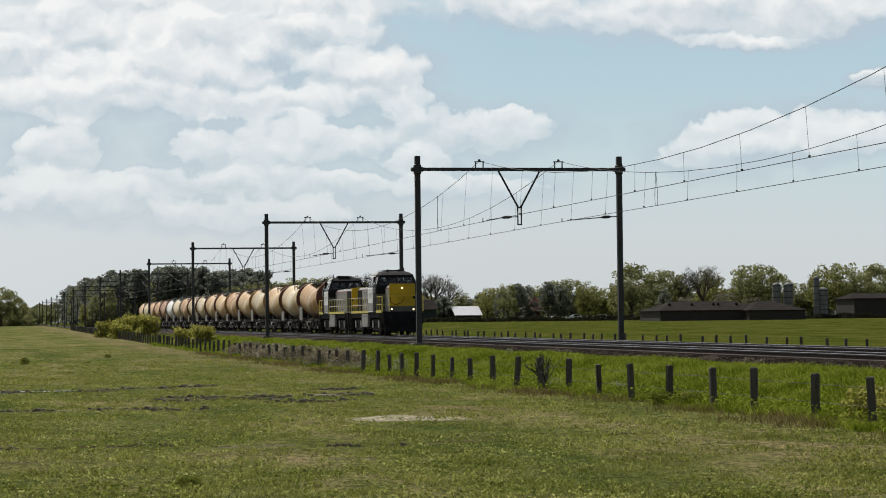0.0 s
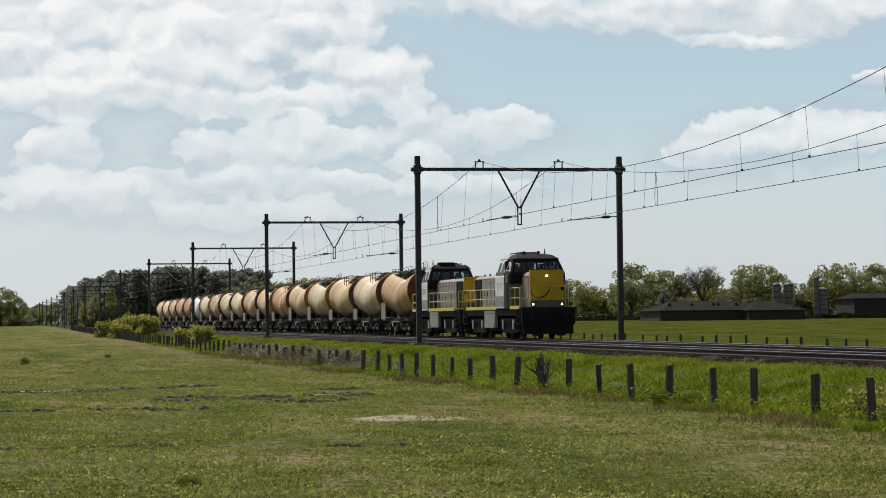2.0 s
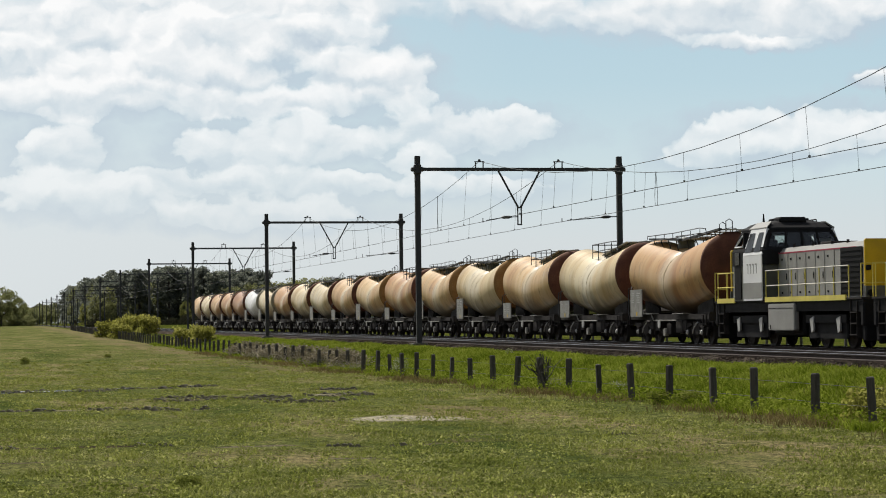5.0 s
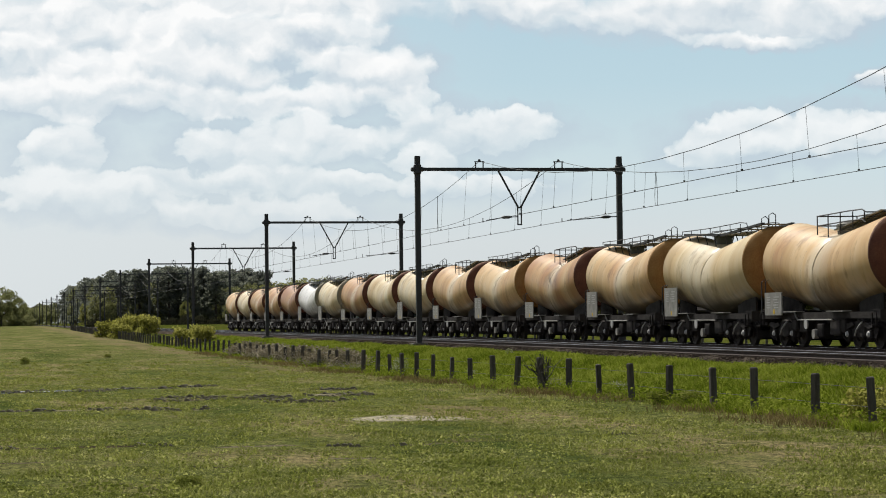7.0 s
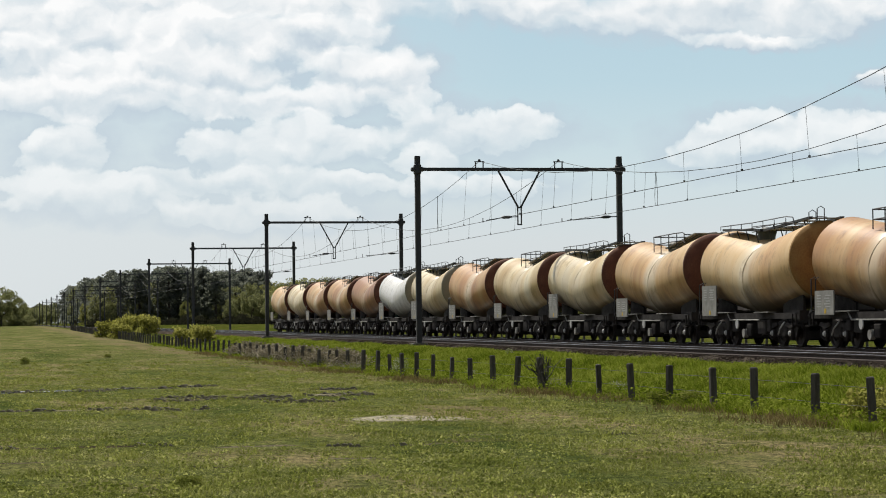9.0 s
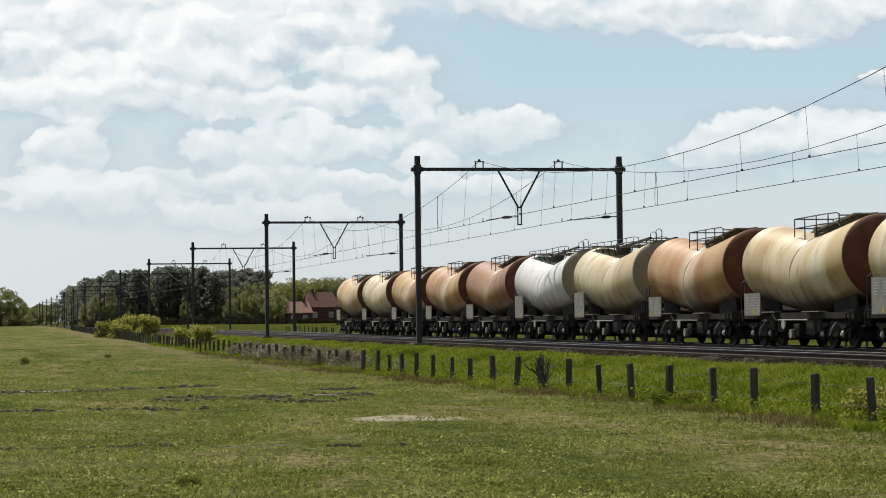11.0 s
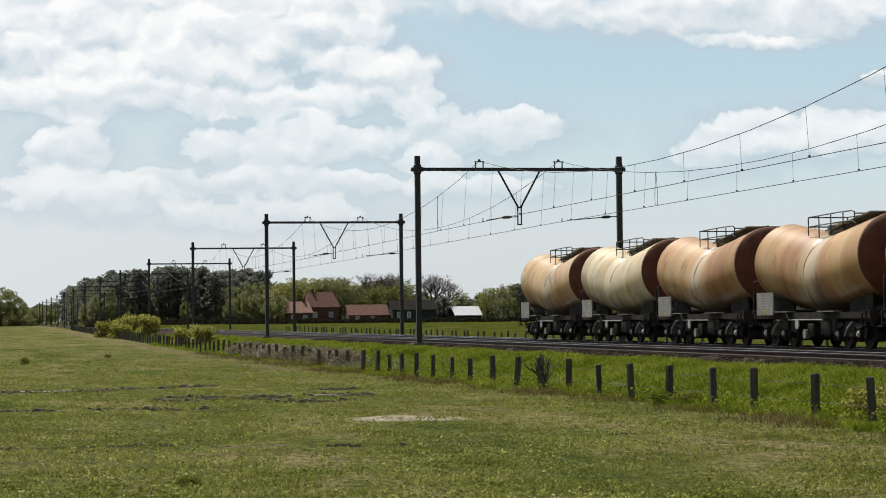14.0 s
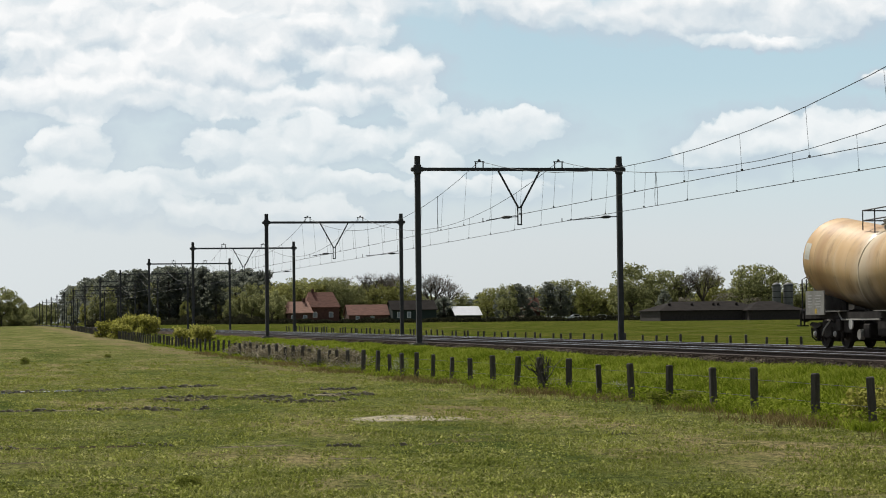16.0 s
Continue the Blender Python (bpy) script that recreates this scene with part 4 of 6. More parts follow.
    part("cab_waist", loft([cab_ring(2.85, 1.475, -5.1, -1.65), cab_ring(3.35, 1.47, -5.13, -1.62), cab_ring(3.46, *cab_at(3.46))]), M_BLACK, t, "black cab band below the windows")
    part("window_header", loft([cab_ring(3.96, *cab_at(3.96)), cab_ring(4.1, *cab_at(4.1))]), M_BLACK, t)
    for sx in (-1, 1):
        for end, r in (("front", 0.09), ("back", 0.1)):
            pts = []
            for z in (3.42, 4.02):
                hx, ya, yb = cab_at(z)
                pts.append((sx * (hx - 0.1), (ya + 0.1) if end == "front" else (yb - 0.1), z))
            part("window_pillar", Geo().tube(pts, r, 6), M_BLACK, t)
        part("door_pillar", Geo().box((sx * 1.33, -3.86, 3.72), (0.2, 0.12, 0.62), 0.02), M_BLACK, t)
        a, b = cab_at(3.52), cab_at(3.94)
        quarter = [(sx * a[0], -4.85, 3.52), (sx * a[0], -4.02, 3.52), (sx * b[0], -4.02, 3.94), (sx * b[0], -4.42, 3.94), (sx * a[0], -4.85, 3.52)]
        part("quarter_window_frame", Geo().tube(quarter, 0.03, 5), M_WHITE, t, "pale grey quarter window frame")
        part("driver_seat", Geo().box((sx * 0.68, -3.05, 3.5), (0.5, 0.16, 0.5), 0.06).box((sx * 0.68, -3.05, 3.82), (0.3, 0.12, 0.16), 0.04), M_BLACK, t)
        part("cab_lining", Geo().add([(1.385 * sx, -3.75, 3.46), (1.385 * sx, -1.75, 3.46), (1.13 * sx, -1.95, 4.06), (1.13 * sx, -3.6, 4.06), (1.36 * sx, -3.75, 3.46), (1.36 * sx, -1.75, 3.46), (1.10 * sx, -1.95, 4.06), (1.10 * sx, -3.6, 4.06)],
                                  [(0, 1, 2, 3), (4, 5, 6, 7), (0, 1, 5, 4), (1, 2, 6, 5), (2, 3, 7, 6), (3, 0, 4, 7)]), M_BLACK, t)
    for end in (1, 2):
        for x in (-0.62, 0.0, 0.62):
            lo, hi = cab_at(3.42), cab_at(4.02)
            part("windscreen_bar", Geo().tube([(x, lo[end], 3.42), (x * 0.9, hi[end], 4.02)], 0.06 if x == 0 else 0.045, 5), M_BLACK, t)
    part("control_desk", Geo().box((0.0, -4.3, 3.5), (2.0, 0.5, 0.16), 0.04).box((-0.3, -4.35, 3.62), (0.5, 0.2, 0.14), 0.03), M_BLACK, t)
    part("equipment_cabinet", Geo().box((0.1, -2.15, 3.7), (0.7, 0.35, 0.52), 0.03), M_BLACK, t)
    part("cab_roof", loft([cab_ring(4.09, 1.225, -4.84, -1.85), cab_ring(4.14, 1.215, -4.80, -1.88), cab_ring(4.31, 1.0, -4.42, -2.15), cab_ring(4.40, 0.72, -4.1, -2.45), cab_ring(4.42, 0.4, -3.8, -2.8)]), M_BLACK, t, "black rounded cab roof")
    for s in (-1, 1):
        # white corner panel that folds into a window frame
        g = Geo().box((1.475 * s, -2.75, 2.4), (0.04, 2.0, 1.6), 0.012)
        wp = part("side_panel", g, M_WHITE, t, "pale grey cab side panel")
        g = Geo().add([(1.50 * s, -3.75, 3.2), (1.50 * s, -1.72, 3.2), (1.22 * s, -1.92, 4.14), (1.22 * s, -3.55, 4.14), (1.40 * s, -3.75, 3.2), (1.40 * s, -1.72, 3.2), (1.12 * s, -1.92, 4.1), (1.12 * s, -3.55, 4.1)],
                      [(0, 1, 2, 3), (4, 5, 6, 7), (0, 1, 5, 4), (1, 2, 6, 5), (2, 3, 7, 6), (3, 0, 4, 7)])
        wf = part("window_frame", g, M_WHITE, t, "pale grey slanted window frame")
        for ya, yb in ((-3.6, -2.85), (-2.65, -1.98)):
            f = lambda y, z: (1.515 * s - (z - 3.2) * 0.298 * s, y, z)
            g = Geo().add([f(ya, 3.3), f(yb, 3.3), f(yb - 0.1, 3.98), f(ya + 0.1, 3.98)], [(0, 1, 2, 3)])
            g.add([(p[0] - 0.02 * s, p[1], p[2]) for p in g.v[:4]], [(0, 1, 2, 3)])
            part("side_window", g, M_GLASS, wf, "dark side window")
        g = Geo()
        for i, w in enumerate((0.22, 0.22, 0.22, 0.22)):
            g.box((1.498 * s, -2.3 - 0.3 * i, 2.72), (0.006, 0.05, 0.34)).box((1.498 * s, -2.36 - 0.3 * i, 2.87), (0.006, 0.16, 0.05))
        part("number_bars", g, M_GREY, wp, "faded grey running number")
        part("lower_patch", Geo().box((1.498 * s, -2.75, 1.95), (0.008, 1.96, 0.55)), M_GREY, wp)
        part("cab_door", Geo().box((1.455 * s, -4.4, 2.45), (0.04, 0.7, 1.6), 0.01), M_BLACK, t, "dark recessed cab door")
        part("door_window", Geo().box((1.485 * s, -4.4, 3.1), (0.03, 0.5, 0.45), 0.01), M_GLASS, t)
    for end, n in ((1, -1), (2, 1)):
        lo, hi = cab_at(3.46), cab_at(3.97)
        for x0, x1 in ((-1.25, -0.03), (0.03, 1.25)):
            front = [(x0, lo[end] + 0.012 * n, 3.46), (x1, lo[end] + 0.012 * n, 3.46), (x1 * 0.86, hi[end] + 0.012 * n, 3.97), (x0 * 0.86, hi[end] + 0.012 * n, 3.97)]
            g = Geo().add(front + [(p[0], p[1] - 0.015 * n, p[2]) for p in front], [(0, 1, 2, 3), (4, 5, 6, 7), (0, 1, 5, 4), (1, 2, 6, 5), (2, 3, 7, 6), (3, 0, 4, 7)])
            part("windscreen", g, M_CABGLASS, t, "tinted windscreen")
        for x in (-0.55, 0.55):
            part("wiper", Geo().tube([(x, lo[end] + 0.05 * n, 3.44), (x + 0.22, (lo[end] + hi[end]) / 2 + 0.05 * n, 3.74)], 0.014, 4), M_BLACK, t)
    # pale strips added for the sun glint along the cab roof edges
    for sx in (-1, 1):
        top = [(sx * 1.238, -3.75, 4.13), (sx * 1.238, -1.86, 4.13), (sx * 0.985, -2.1, 4.345), (sx * 0.985, -3.6, 4.345)]
        g = Geo().add([(p[0], p[1], p[2] + 0.02) for p in top] + [(p[0], p[1], p[2] - 0.02) for p in top], [(0, 1, 2, 3), (4, 5, 6, 7), (0, 1, 5, 4), (1, 2, 6, 5), (2, 3, 7, 6), (3, 0, 4, 7)])
        part("roof_edge_panel", g, M_GREY, t, "pale grey strip standing for sun glint on the roof edge")
    part("air_conditioner", Geo().box((0.15, -2.55, 4.42), (1.0, 0.7, 0.2), 0.05), M_BLACK, t)
    part("roof_lamp", Geo().tube([(-0.5, -4.15, 4.34), (-0.5, -4.15, 4.52)], [0.1, 0.08], 8), M_BLACK, t)
    part("roof_pipe", Geo().tube([(-0.85, -3.9, 4.36), (-0.85, -3.9, 4.44), (-0.85, -2.6, 4.44), (-0.85, -2.6, 4.36)], 0.025, 5), M_BLACK, t)
    part("horn", Geo().tube([(0.3, -4.0, 4.3), (0.3, -4.0, 4.45)], 0.06, 8).tube([(0.3, -4.2, 4.47), (0.3, -3.8, 4.47)], 0.06, 8), M_BLACK, t)
    part("roof_box", Geo().box((-0.2, -3.2, 4.42), (0.8, 1.1, 0.16), 0.03), M_BLACK, t)
    part("aerial", Geo().tube([(0.75, -3.6, 4.3), (0.75, -3.6, 4.68)], [0.05, 0.02], 6), M_BLACK, t)
    # ends: lamps, lower panel, cables, railings
    for s, y in ((-1, -6.97), (1, 6.3)):
        part("lower_end_panel", Geo().box((0, y + 0.03 * s, 1.79), (1.8, 0.08, 0.36), 0.02), M_OLIVE, t, "dull grey panel below the yellow end")
        for x in (-0.75, 0.75):
            lh = part("lamp_housing", Geo().tube([(x, y, 1.76), (x, y + 0.14 * s, 1.76)], 0.10, 14), M_BLACK, t)
            part("headlight", Geo().tube([(x, y + 0.14 * s, 1.76), (x, y + 0.15 * s, 1.76)], 0.06, 14), M_LAMP if number and s < 0 else M_GLASS, lh, "lit headlight" if number and s < 0 else "unlit headlight")
        part("headlight", Geo().tube([(0, y, 3.2), (0, y + 0.05 * s, 3.2)], 0.06, 14), M_LAMP if number and s < 0 else M_GLASS, t, "lit headlight" if number and s < 0 else "unlit headlight")
        part("end_stripe", Geo().box((0, y + 0.006 * s, 2.98), (1.0, 0.012, 0.03)), M_BLACK, t)
        part("jumper_cable", Geo().tube([(-0.86, y + 0.06 * s, 2.66), (-0.8, y + 0.1 * s, 2.25), (-0.5, y + 0.15 * s, 2.07), (-0.12, y + 0.15 * s, 2.18), (0.1, y + 0.12 * s, 2.45), (0.14, y + 0.04 * s, 2.64)], 0.022, 6), M_BLACK, t)
        for x0, x1 in ((-1.4, -0.92), (0.92, 1.4)):
            g = Geo()
            for z in (2.05, 2.66):
                g.tube([(x0, 7.24 * s, z), (x1, 7.24 * s, z)], 0.018, 6)
            for x in (x0, x1):
                g.tube([(x, 7.24 * s, 1.6), (x, 7.24 * s, 2.66)], 0.018, 6)
            part("end_railing", g, M_YELLOW_SUNLIT, t)
        part("grab_bar", Geo().tube([(-0.92, 7.24 * s, 2.66), (0.92, 7.24 * s, 2.66)], 0.014, 6), M_YELLOW_SUNLIT, t)
        part("socket_box", Geo().box((0.8, y + 0.06 * s, 2.55), (0.16, 0.12, 0.16), 0.02), M_BLACK, t)
    for dx in (-1.4, 1.4):
        for ya, yb, mat in ((-1.6, 6.2, M_MARK), (-6.9, -4.9, M_YELLOW_SUNLIT)):
            for z in (2.1, 2.62):
                part("handrail", Geo().tube([(dx, ya, z), (dx, yb, z)], 0.022, 6), mat, t)
            n = 7 if yb - ya > 4 else 3
            for i in range(n):
                y = ya + (yb - ya) * i / (n - 1)
                part("rail_post", Geo().tube([(dx, y, 1.6), (dx, y, 2.62)], 0.02, 6), M_YELLOW_SUNLIT, t)
    return t


loco = build_loco(True)
second = build_loco(False)
train += [(loco, LOCO_Y, 0), (second, LOCO_Y + 15.45, 180)]


# ---- vegetation ----
def leaf_material(name, stops, through=0.35, spread=0.5):
    """Leaves: colour varies leaf by leaf, some light passes through."""
    m = bpy.data.materials.new(name)
    m.use_nodes = True
    n, l = m.node_tree.nodes, m.node_tree.links
    n.remove(n["Principled BSDF"])
    info, geo = n.new("ShaderNodeObjectInfo"), n.new("ShaderNodeNewGeometry")
    tc = n.new("ShaderNodeTexCoord")
    cl = n.new("ShaderNodeTexNoise")
    cl.inputs["Scale"].default_value, cl.inputs["Detail"].default_value = 0.6, 3.0
    l.new(tc.outputs["Object"], cl.inputs["Vector"])
    a = n.new("ShaderNodeMath")
    a.operation = "MULTIPLY_ADD"
    a.inputs[1].default_value = spread
    l.new(geo.outputs["Random Per Island"], a.inputs[0])
    b = n.new("ShaderNodeMath")
    b.operation = "MULTIPLY_ADD"
    b.inputs[1].default_value = 0.3
    l.new(info.outputs["Random"], b.inputs[0])
    l.new(cl.outputs["Fac"], b.inputs[2])
    l.new(b.outputs[0], a.inputs[2])
    c = n.new("ShaderNodeMath")
    c.operation = "SUBTRACT"
    l.new(a.outputs[0], c.inputs[0])
    c.inputs[1].default_value = 0.15 + spread / 2
    r = ramp(n, stops)
    l.new(c.outputs[0], r.inputs[0])
    d, t, mix = n.new("ShaderNodeBsdfDiffuse"), n.new("ShaderNodeBsdfTranslucent"), n.new("ShaderNodeMixShader")
    l.new(r.outputs[0], d.inputs["Color"])
    l.new(r.outputs[0], t.inputs["Color"])
    mix.inputs[0].default_value = through
    l.new(d.outputs[0], mix.inputs[1])
    l.new(t.outputs[0], mix.inputs[2])
    l.new(mix.outputs[0], n["Material Output"].inputs["Surface"])
    return m


# broadleaf and pine colours are paled to carry the haze of distance
M_LEAF = leaf_material("spring_leaves", [(0.2, (0.14, 0.15, 0.072)), (0.5, (0.215, 0.225, 0.10)), (0.8, (0.28, 0.29, 0.13))], 0.7)
M_LEAF_YOUNG = leaf_material("young_yellow_green_leaves", [(0.2, (0.12, 0.13, 0.04)), (0.5, (0.20, 0.205, 0.07)), (0.8, (0.29, 0.29, 0.10))], 0.65)
M_NEEDLE = leaf_material("dark_pine_needles", [(0.2, (0.11, 0.125, 0.11)), (0.5, (0.165, 0.18, 0.15)), (0.8, (0.21, 0.225, 0.17))], 0.7)
M_BUSH = leaf_material("fresh_yellow_green_leaves", [(0.2, (0.16, 0.165, 0.035)), (0.5, (0.28, 0.275, 0.06)), (0.8, (0.40, 0.39, 0.12))], 0.62)
# near-black leaves: the shade under trees and hedge is put into the colour
M_LEAF_SHADED = leaf_material("dark_hedge_leaves", [(0.2, (0.02, 0.022, 0.014)), (0.5, (0.035, 0.036, 0.022)), (0.8, (0.06, 0.06, 0.035))], 0.2)
M_UMBEL = leaf_material("white_umbels", [(0.2, (0.16, 0.20, 0.07)), (0.45, (0.30, 0.32, 0.18)), (0.8, (0.75, 0.75, 0.65))], 0.3)
M_THICKET = leaf_material("dry_bramble_leaves", [(0.2, (0.13, 0.115, 0.07)), (0.5, (0.24, 0.21, 0.14)), (0.8, (0.42, 0.38, 0.30))], 0.45)
M_CANE = material("pale_dry_canes", two((0.40, 0.35, 0.29), 0.4), 0.9, 0, 4, 30, 0.2)
M_TWIG = leaf_material("bare_twigs", [(0.2, (0.13, 0.115, 0.10)), (0.5, (0.23, 0.205, 0.175)), (0.8, (0.34, 0.31, 0.265))], 0.3)
M_BLOSSOM = leaf_material("pale_blossom", [(0.2, (0.10, 0.10, 0.06)), (0.5, (0.22, 0.20, 0.15)), (0.8, (0.38, 0.36, 0.30))], 0.3)
M_BARK = material("bark", two((0.06, 0.05, 0.04), 0.4), 0.95, 0, 3, 20, 0.5, (1, 1, 0.2))
M_GRASS_SHORT = leaf_material("short_pasture_grass", [(0.15, (0.125, 0.148, 0.034)), (0.5, (0.245, 0.262, 0.078)), (0.85, (0.46, 0.44, 0.22))], 0.5)
M_GRASS_TALL = leaf_material("lush_bank_grass", [(0.25, (0.065, 0.095, 0.006)), (0.5, (0.14, 0.19, 0.014)), (0.75, (0.27, 0.31, 0.05))], 0.5)
M_GRASS_TUFT = leaf_material("dark_tufted_grass", [(0.15, (0.09, 0.11, 0.018)), (0.5, (0.19, 0.215, 0.042)), (0.85, (0.34, 0.35, 0.10))], 0.5)
M_HERB = leaf_material("clover_leaves", [(0.15, (0.13, 0.155, 0.03)), (0.5, (0.25, 0.275, 0.065)), (0.85, (0.42, 0.42, 0.15))], 0.55, 0.8)
M_GRASS_DRY = leaf_material("dry_reddish_grass", [(0.15, (0.10, 0.085, 0.03)), (0.5, (0.18, 0.14, 0.06)), (0.85, (0.28, 0.23, 0.11))], 0.3)


def quads_mesh(name, centres, size, mat, rng, flat=0.0):
    """Many small bent leaf quads at the given centres, turned at random."""
    n = len(centres)
    a = rng.normal(size=(n, 3))
    a[:, 2] *= 1 - flat
    a /= np.linalg.norm(a, axis=1)[:, None]
    b = np.cross(a, rng.normal(size=(n, 3)))
    b /= np.linalg.norm(b, axis=1)[:, None]
    s = (size * rng.uniform(0.6, 1.4, n))[:, None]
    c = np.asarray(centres)
    v = np.stack([c - a * s - b * s * 0.2, c - b * s * 0.6, c + a * s + b * s * 0.1, c + b * s * 0.6], 1).reshape(-1, 3)
    me = bpy.data.meshes.new(name)
    me.from_pydata(v.tolist(), [], np.arange(4 * n).reshape(-1, 4).tolist())
    me.materials.append(mat)
    return me


def clump_points(rng, clumps, per):
    """Points in the outer shells of ellipsoid clumps (centre, radii)."""
    out = []
    for c, r in clumps:
        d = rng.normal(size=(per, 3))
        d /= np.linalg.norm(d, axis=1)[:, None]
        k = rng.uniform(0.45, 1.05, per) ** 0.6
        out.append(np.asarray(c) + d * k[:, None] * np.asarray(r))
    return np.concatenate(out)


def grow(rng, geo, p, d, length, r, depth, tips, up=0.25):
    """A limb with side limbs; the tips are gathered."""
    p = Vector(p)
    q = p + d * length * 0.5
    d2 = (d + Vector(rng.normal(size=3)) * 0.18 + Vector((0, 0, up * 0.4))).normalized()
    e = q + d2 * length * 0.5
    geo.tube([p, q, e], [r, r * 0.8, r * 0.55], 5 if r > 0.06 else 3, False)
    if depth == 0:
        tips.append(e)
        return
    for i in range(rng.integers(3, 5)):
        base = p.lerp(e, rng.uniform(0.45, 1.0))
        nd = (d2 + Vector(rng.normal(size=3)) * 0.62 + Vector((0, 0, up))).normalized()
        grow(rng, geo, base, nd, length * rng.uniform(0.55, 0.8), r * 0.5, depth - 1, tips, up)


def tree_proto(kind, seed):
    """Trees one metre per metre, about 10 m high; scaled when placed."""
    rng = np.random.default_rng(seed)
    if kind == "pine":
        t = thing("pine_tree", "tall dark green pine tree at the wood's edge", "pine tree", group="pines of the wood")
        g = Geo().tube([(0, 0, -0.5), (0.1, 0, 3), (0.05, 0.1, 6.5), (0, 0, 9.6)], [0.2, 0.16, 0.1, 0.03], 7)
        clumps = []
        for i in range(44):
            h = rng.uniform(1.0, 9.5)
            w = 2.0 * max(0.02, 1 - ((h - 4.6) / 5.4) ** 2) ** 0.6 * rng.uniform(0.3, 1.0)
            a = rng.uniform(0, 6.28)
            c = (w * math.cos(a), w * math.sin(a), h)
            g.tube([(0, 0, h - 0.5), c], [0.05, 0.02], 4)
            clumps.append((c, (0.8, 0.8, 0.75)))
        part("trunk", g, M_BARK, t)
        part("crown", quads_mesh("crown", clump_points(rng, clumps, 68), 0.2, M_NEEDLE, rng), None, t)
    elif kind == "bare":
        t = thing("bare_tree", "broad leafless tree with fine grey-brown twigs", "tree", group="bare trees by the farm")
        g, twigs, tips = Geo(), Geo(), []
        g.tube([(0, 0, -0.5), (0, 0, 1.5), (0.1, 0, 3.0)], [0.34, 0.26, 0.22], 8)
        for i in range(7):
            a = i * 0.9
            grow(rng, g, (0.1, 0, 2.2 + 0.15 * i), Vector((math.cos(a) * 0.7, math.sin(a) * 0.7, 0.9)).normalized(), 2.7, 0.13, 2, tips, 0.22)
        for p in tips:
            for j in range(9):
                d = (Vector(rng.normal(size=3)) + Vector((p.x * 0.25, p.y * 0.25, 0.5))).normalized()
                q = p + d * rng.uniform(0.5, 1.2)
                twigs.tube([p, p.lerp(q, 0.5) + Vector(rng.normal(size=3)) * 0.06, q], [0.022, 0.018, 0.012], 3, False)
        part("trunk", g, M_BARK, t)
        part("twig_crown", twigs, M_TWIG, t)
    else:
        names = {"broad": ("broadleaf_tree", "broad tree in fresh green spring leaf", M_LEAF), "young": ("broadleaf_tree", "tree with thin yellow-green young leaves", M_LEAF_YOUNG), "blossom": ("blossoming_tree", "small tree with pale blossom", M_BLOSSOM)}
        nm, lab, mat = names[kind]
        t = thing(nm, lab, "tree", group="trees round the farms")
        g, tips = Geo(), []
        g.tube([(0, 0, -0.5), (0, 0.05, 1.4), (0.05, 0, 2.8)], [0.3, 0.24, 0.18], 8)
        for i in range(6):
            a = i * 1.05 + rng.uniform(-0.3, 0.3)
            grow(rng, g, (0, 0, 1.9 + 0.2 * i), Vector((math.cos(a), math.sin(a), 0.75)).normalized(), 2.4, 0.11, 1, tips, 0.2)
        clumps = [((p.x, p.y, min(p.z, 9.4)), (rng.uniform(0.8, 1.4), rng.uniform(0.8, 1.4), rng.uniform(0.6, 1.0))) for p in tips]
        for i in range(46):
            a, h = rng.uniform(0, 6.28), rng.uniform(1.3, 9.3)
            w = 3.5 * max(0.04, 1 - ((h - 4.9) / 5.2) ** 2) ** 0.5 * rng.uniform(0.35, 1.0) ** 0.6
            clumps.append(((w * math.cos(a), w * math.sin(a), h), (rng.uniform(0.7, 1.35), rng.uniform(0.7, 1.35), rng.uniform(0.5, 1.0))))
        part("trunk", g, M_BARK, t)
        part("crown", quads_mesh("crown", clump_points(rng, clumps, 72 if kind == "broad" else 52), 0.19, mat, rng), None, t)
    return t


def bush_proto(name, label, mat, seed, size, stem=None, per=45, low=12):
    rng = np.random.default_rng(seed)
    t = thing(name, label, "bush", group="bushes along the railway")
    tips = []
    for i in range(7):
        a, g = i * 0.9, Geo()
        grow(rng, g, (0, 0, -0.05), Vector((math.cos(a) * 0.6, math.sin(a) * 0.6, 0.8)).normalized(), 0.55, 0.02, 1, tips, 0.2)
        part("stem", g, stem or M_BARK, t)
    part("foliage", quads_mesh("foliage", clump_points(rng, [(tuple(p), (0.28, 0.28, 0.22)) for p in tips] + [((0.45 * math.cos(k), 0.45 * math.sin(k), 0.12 + 0.03 * (k % 5)), (0.3, 0.3, 0.2)) for k in range(low)], per), size, mat, rng), None, t)
    return t


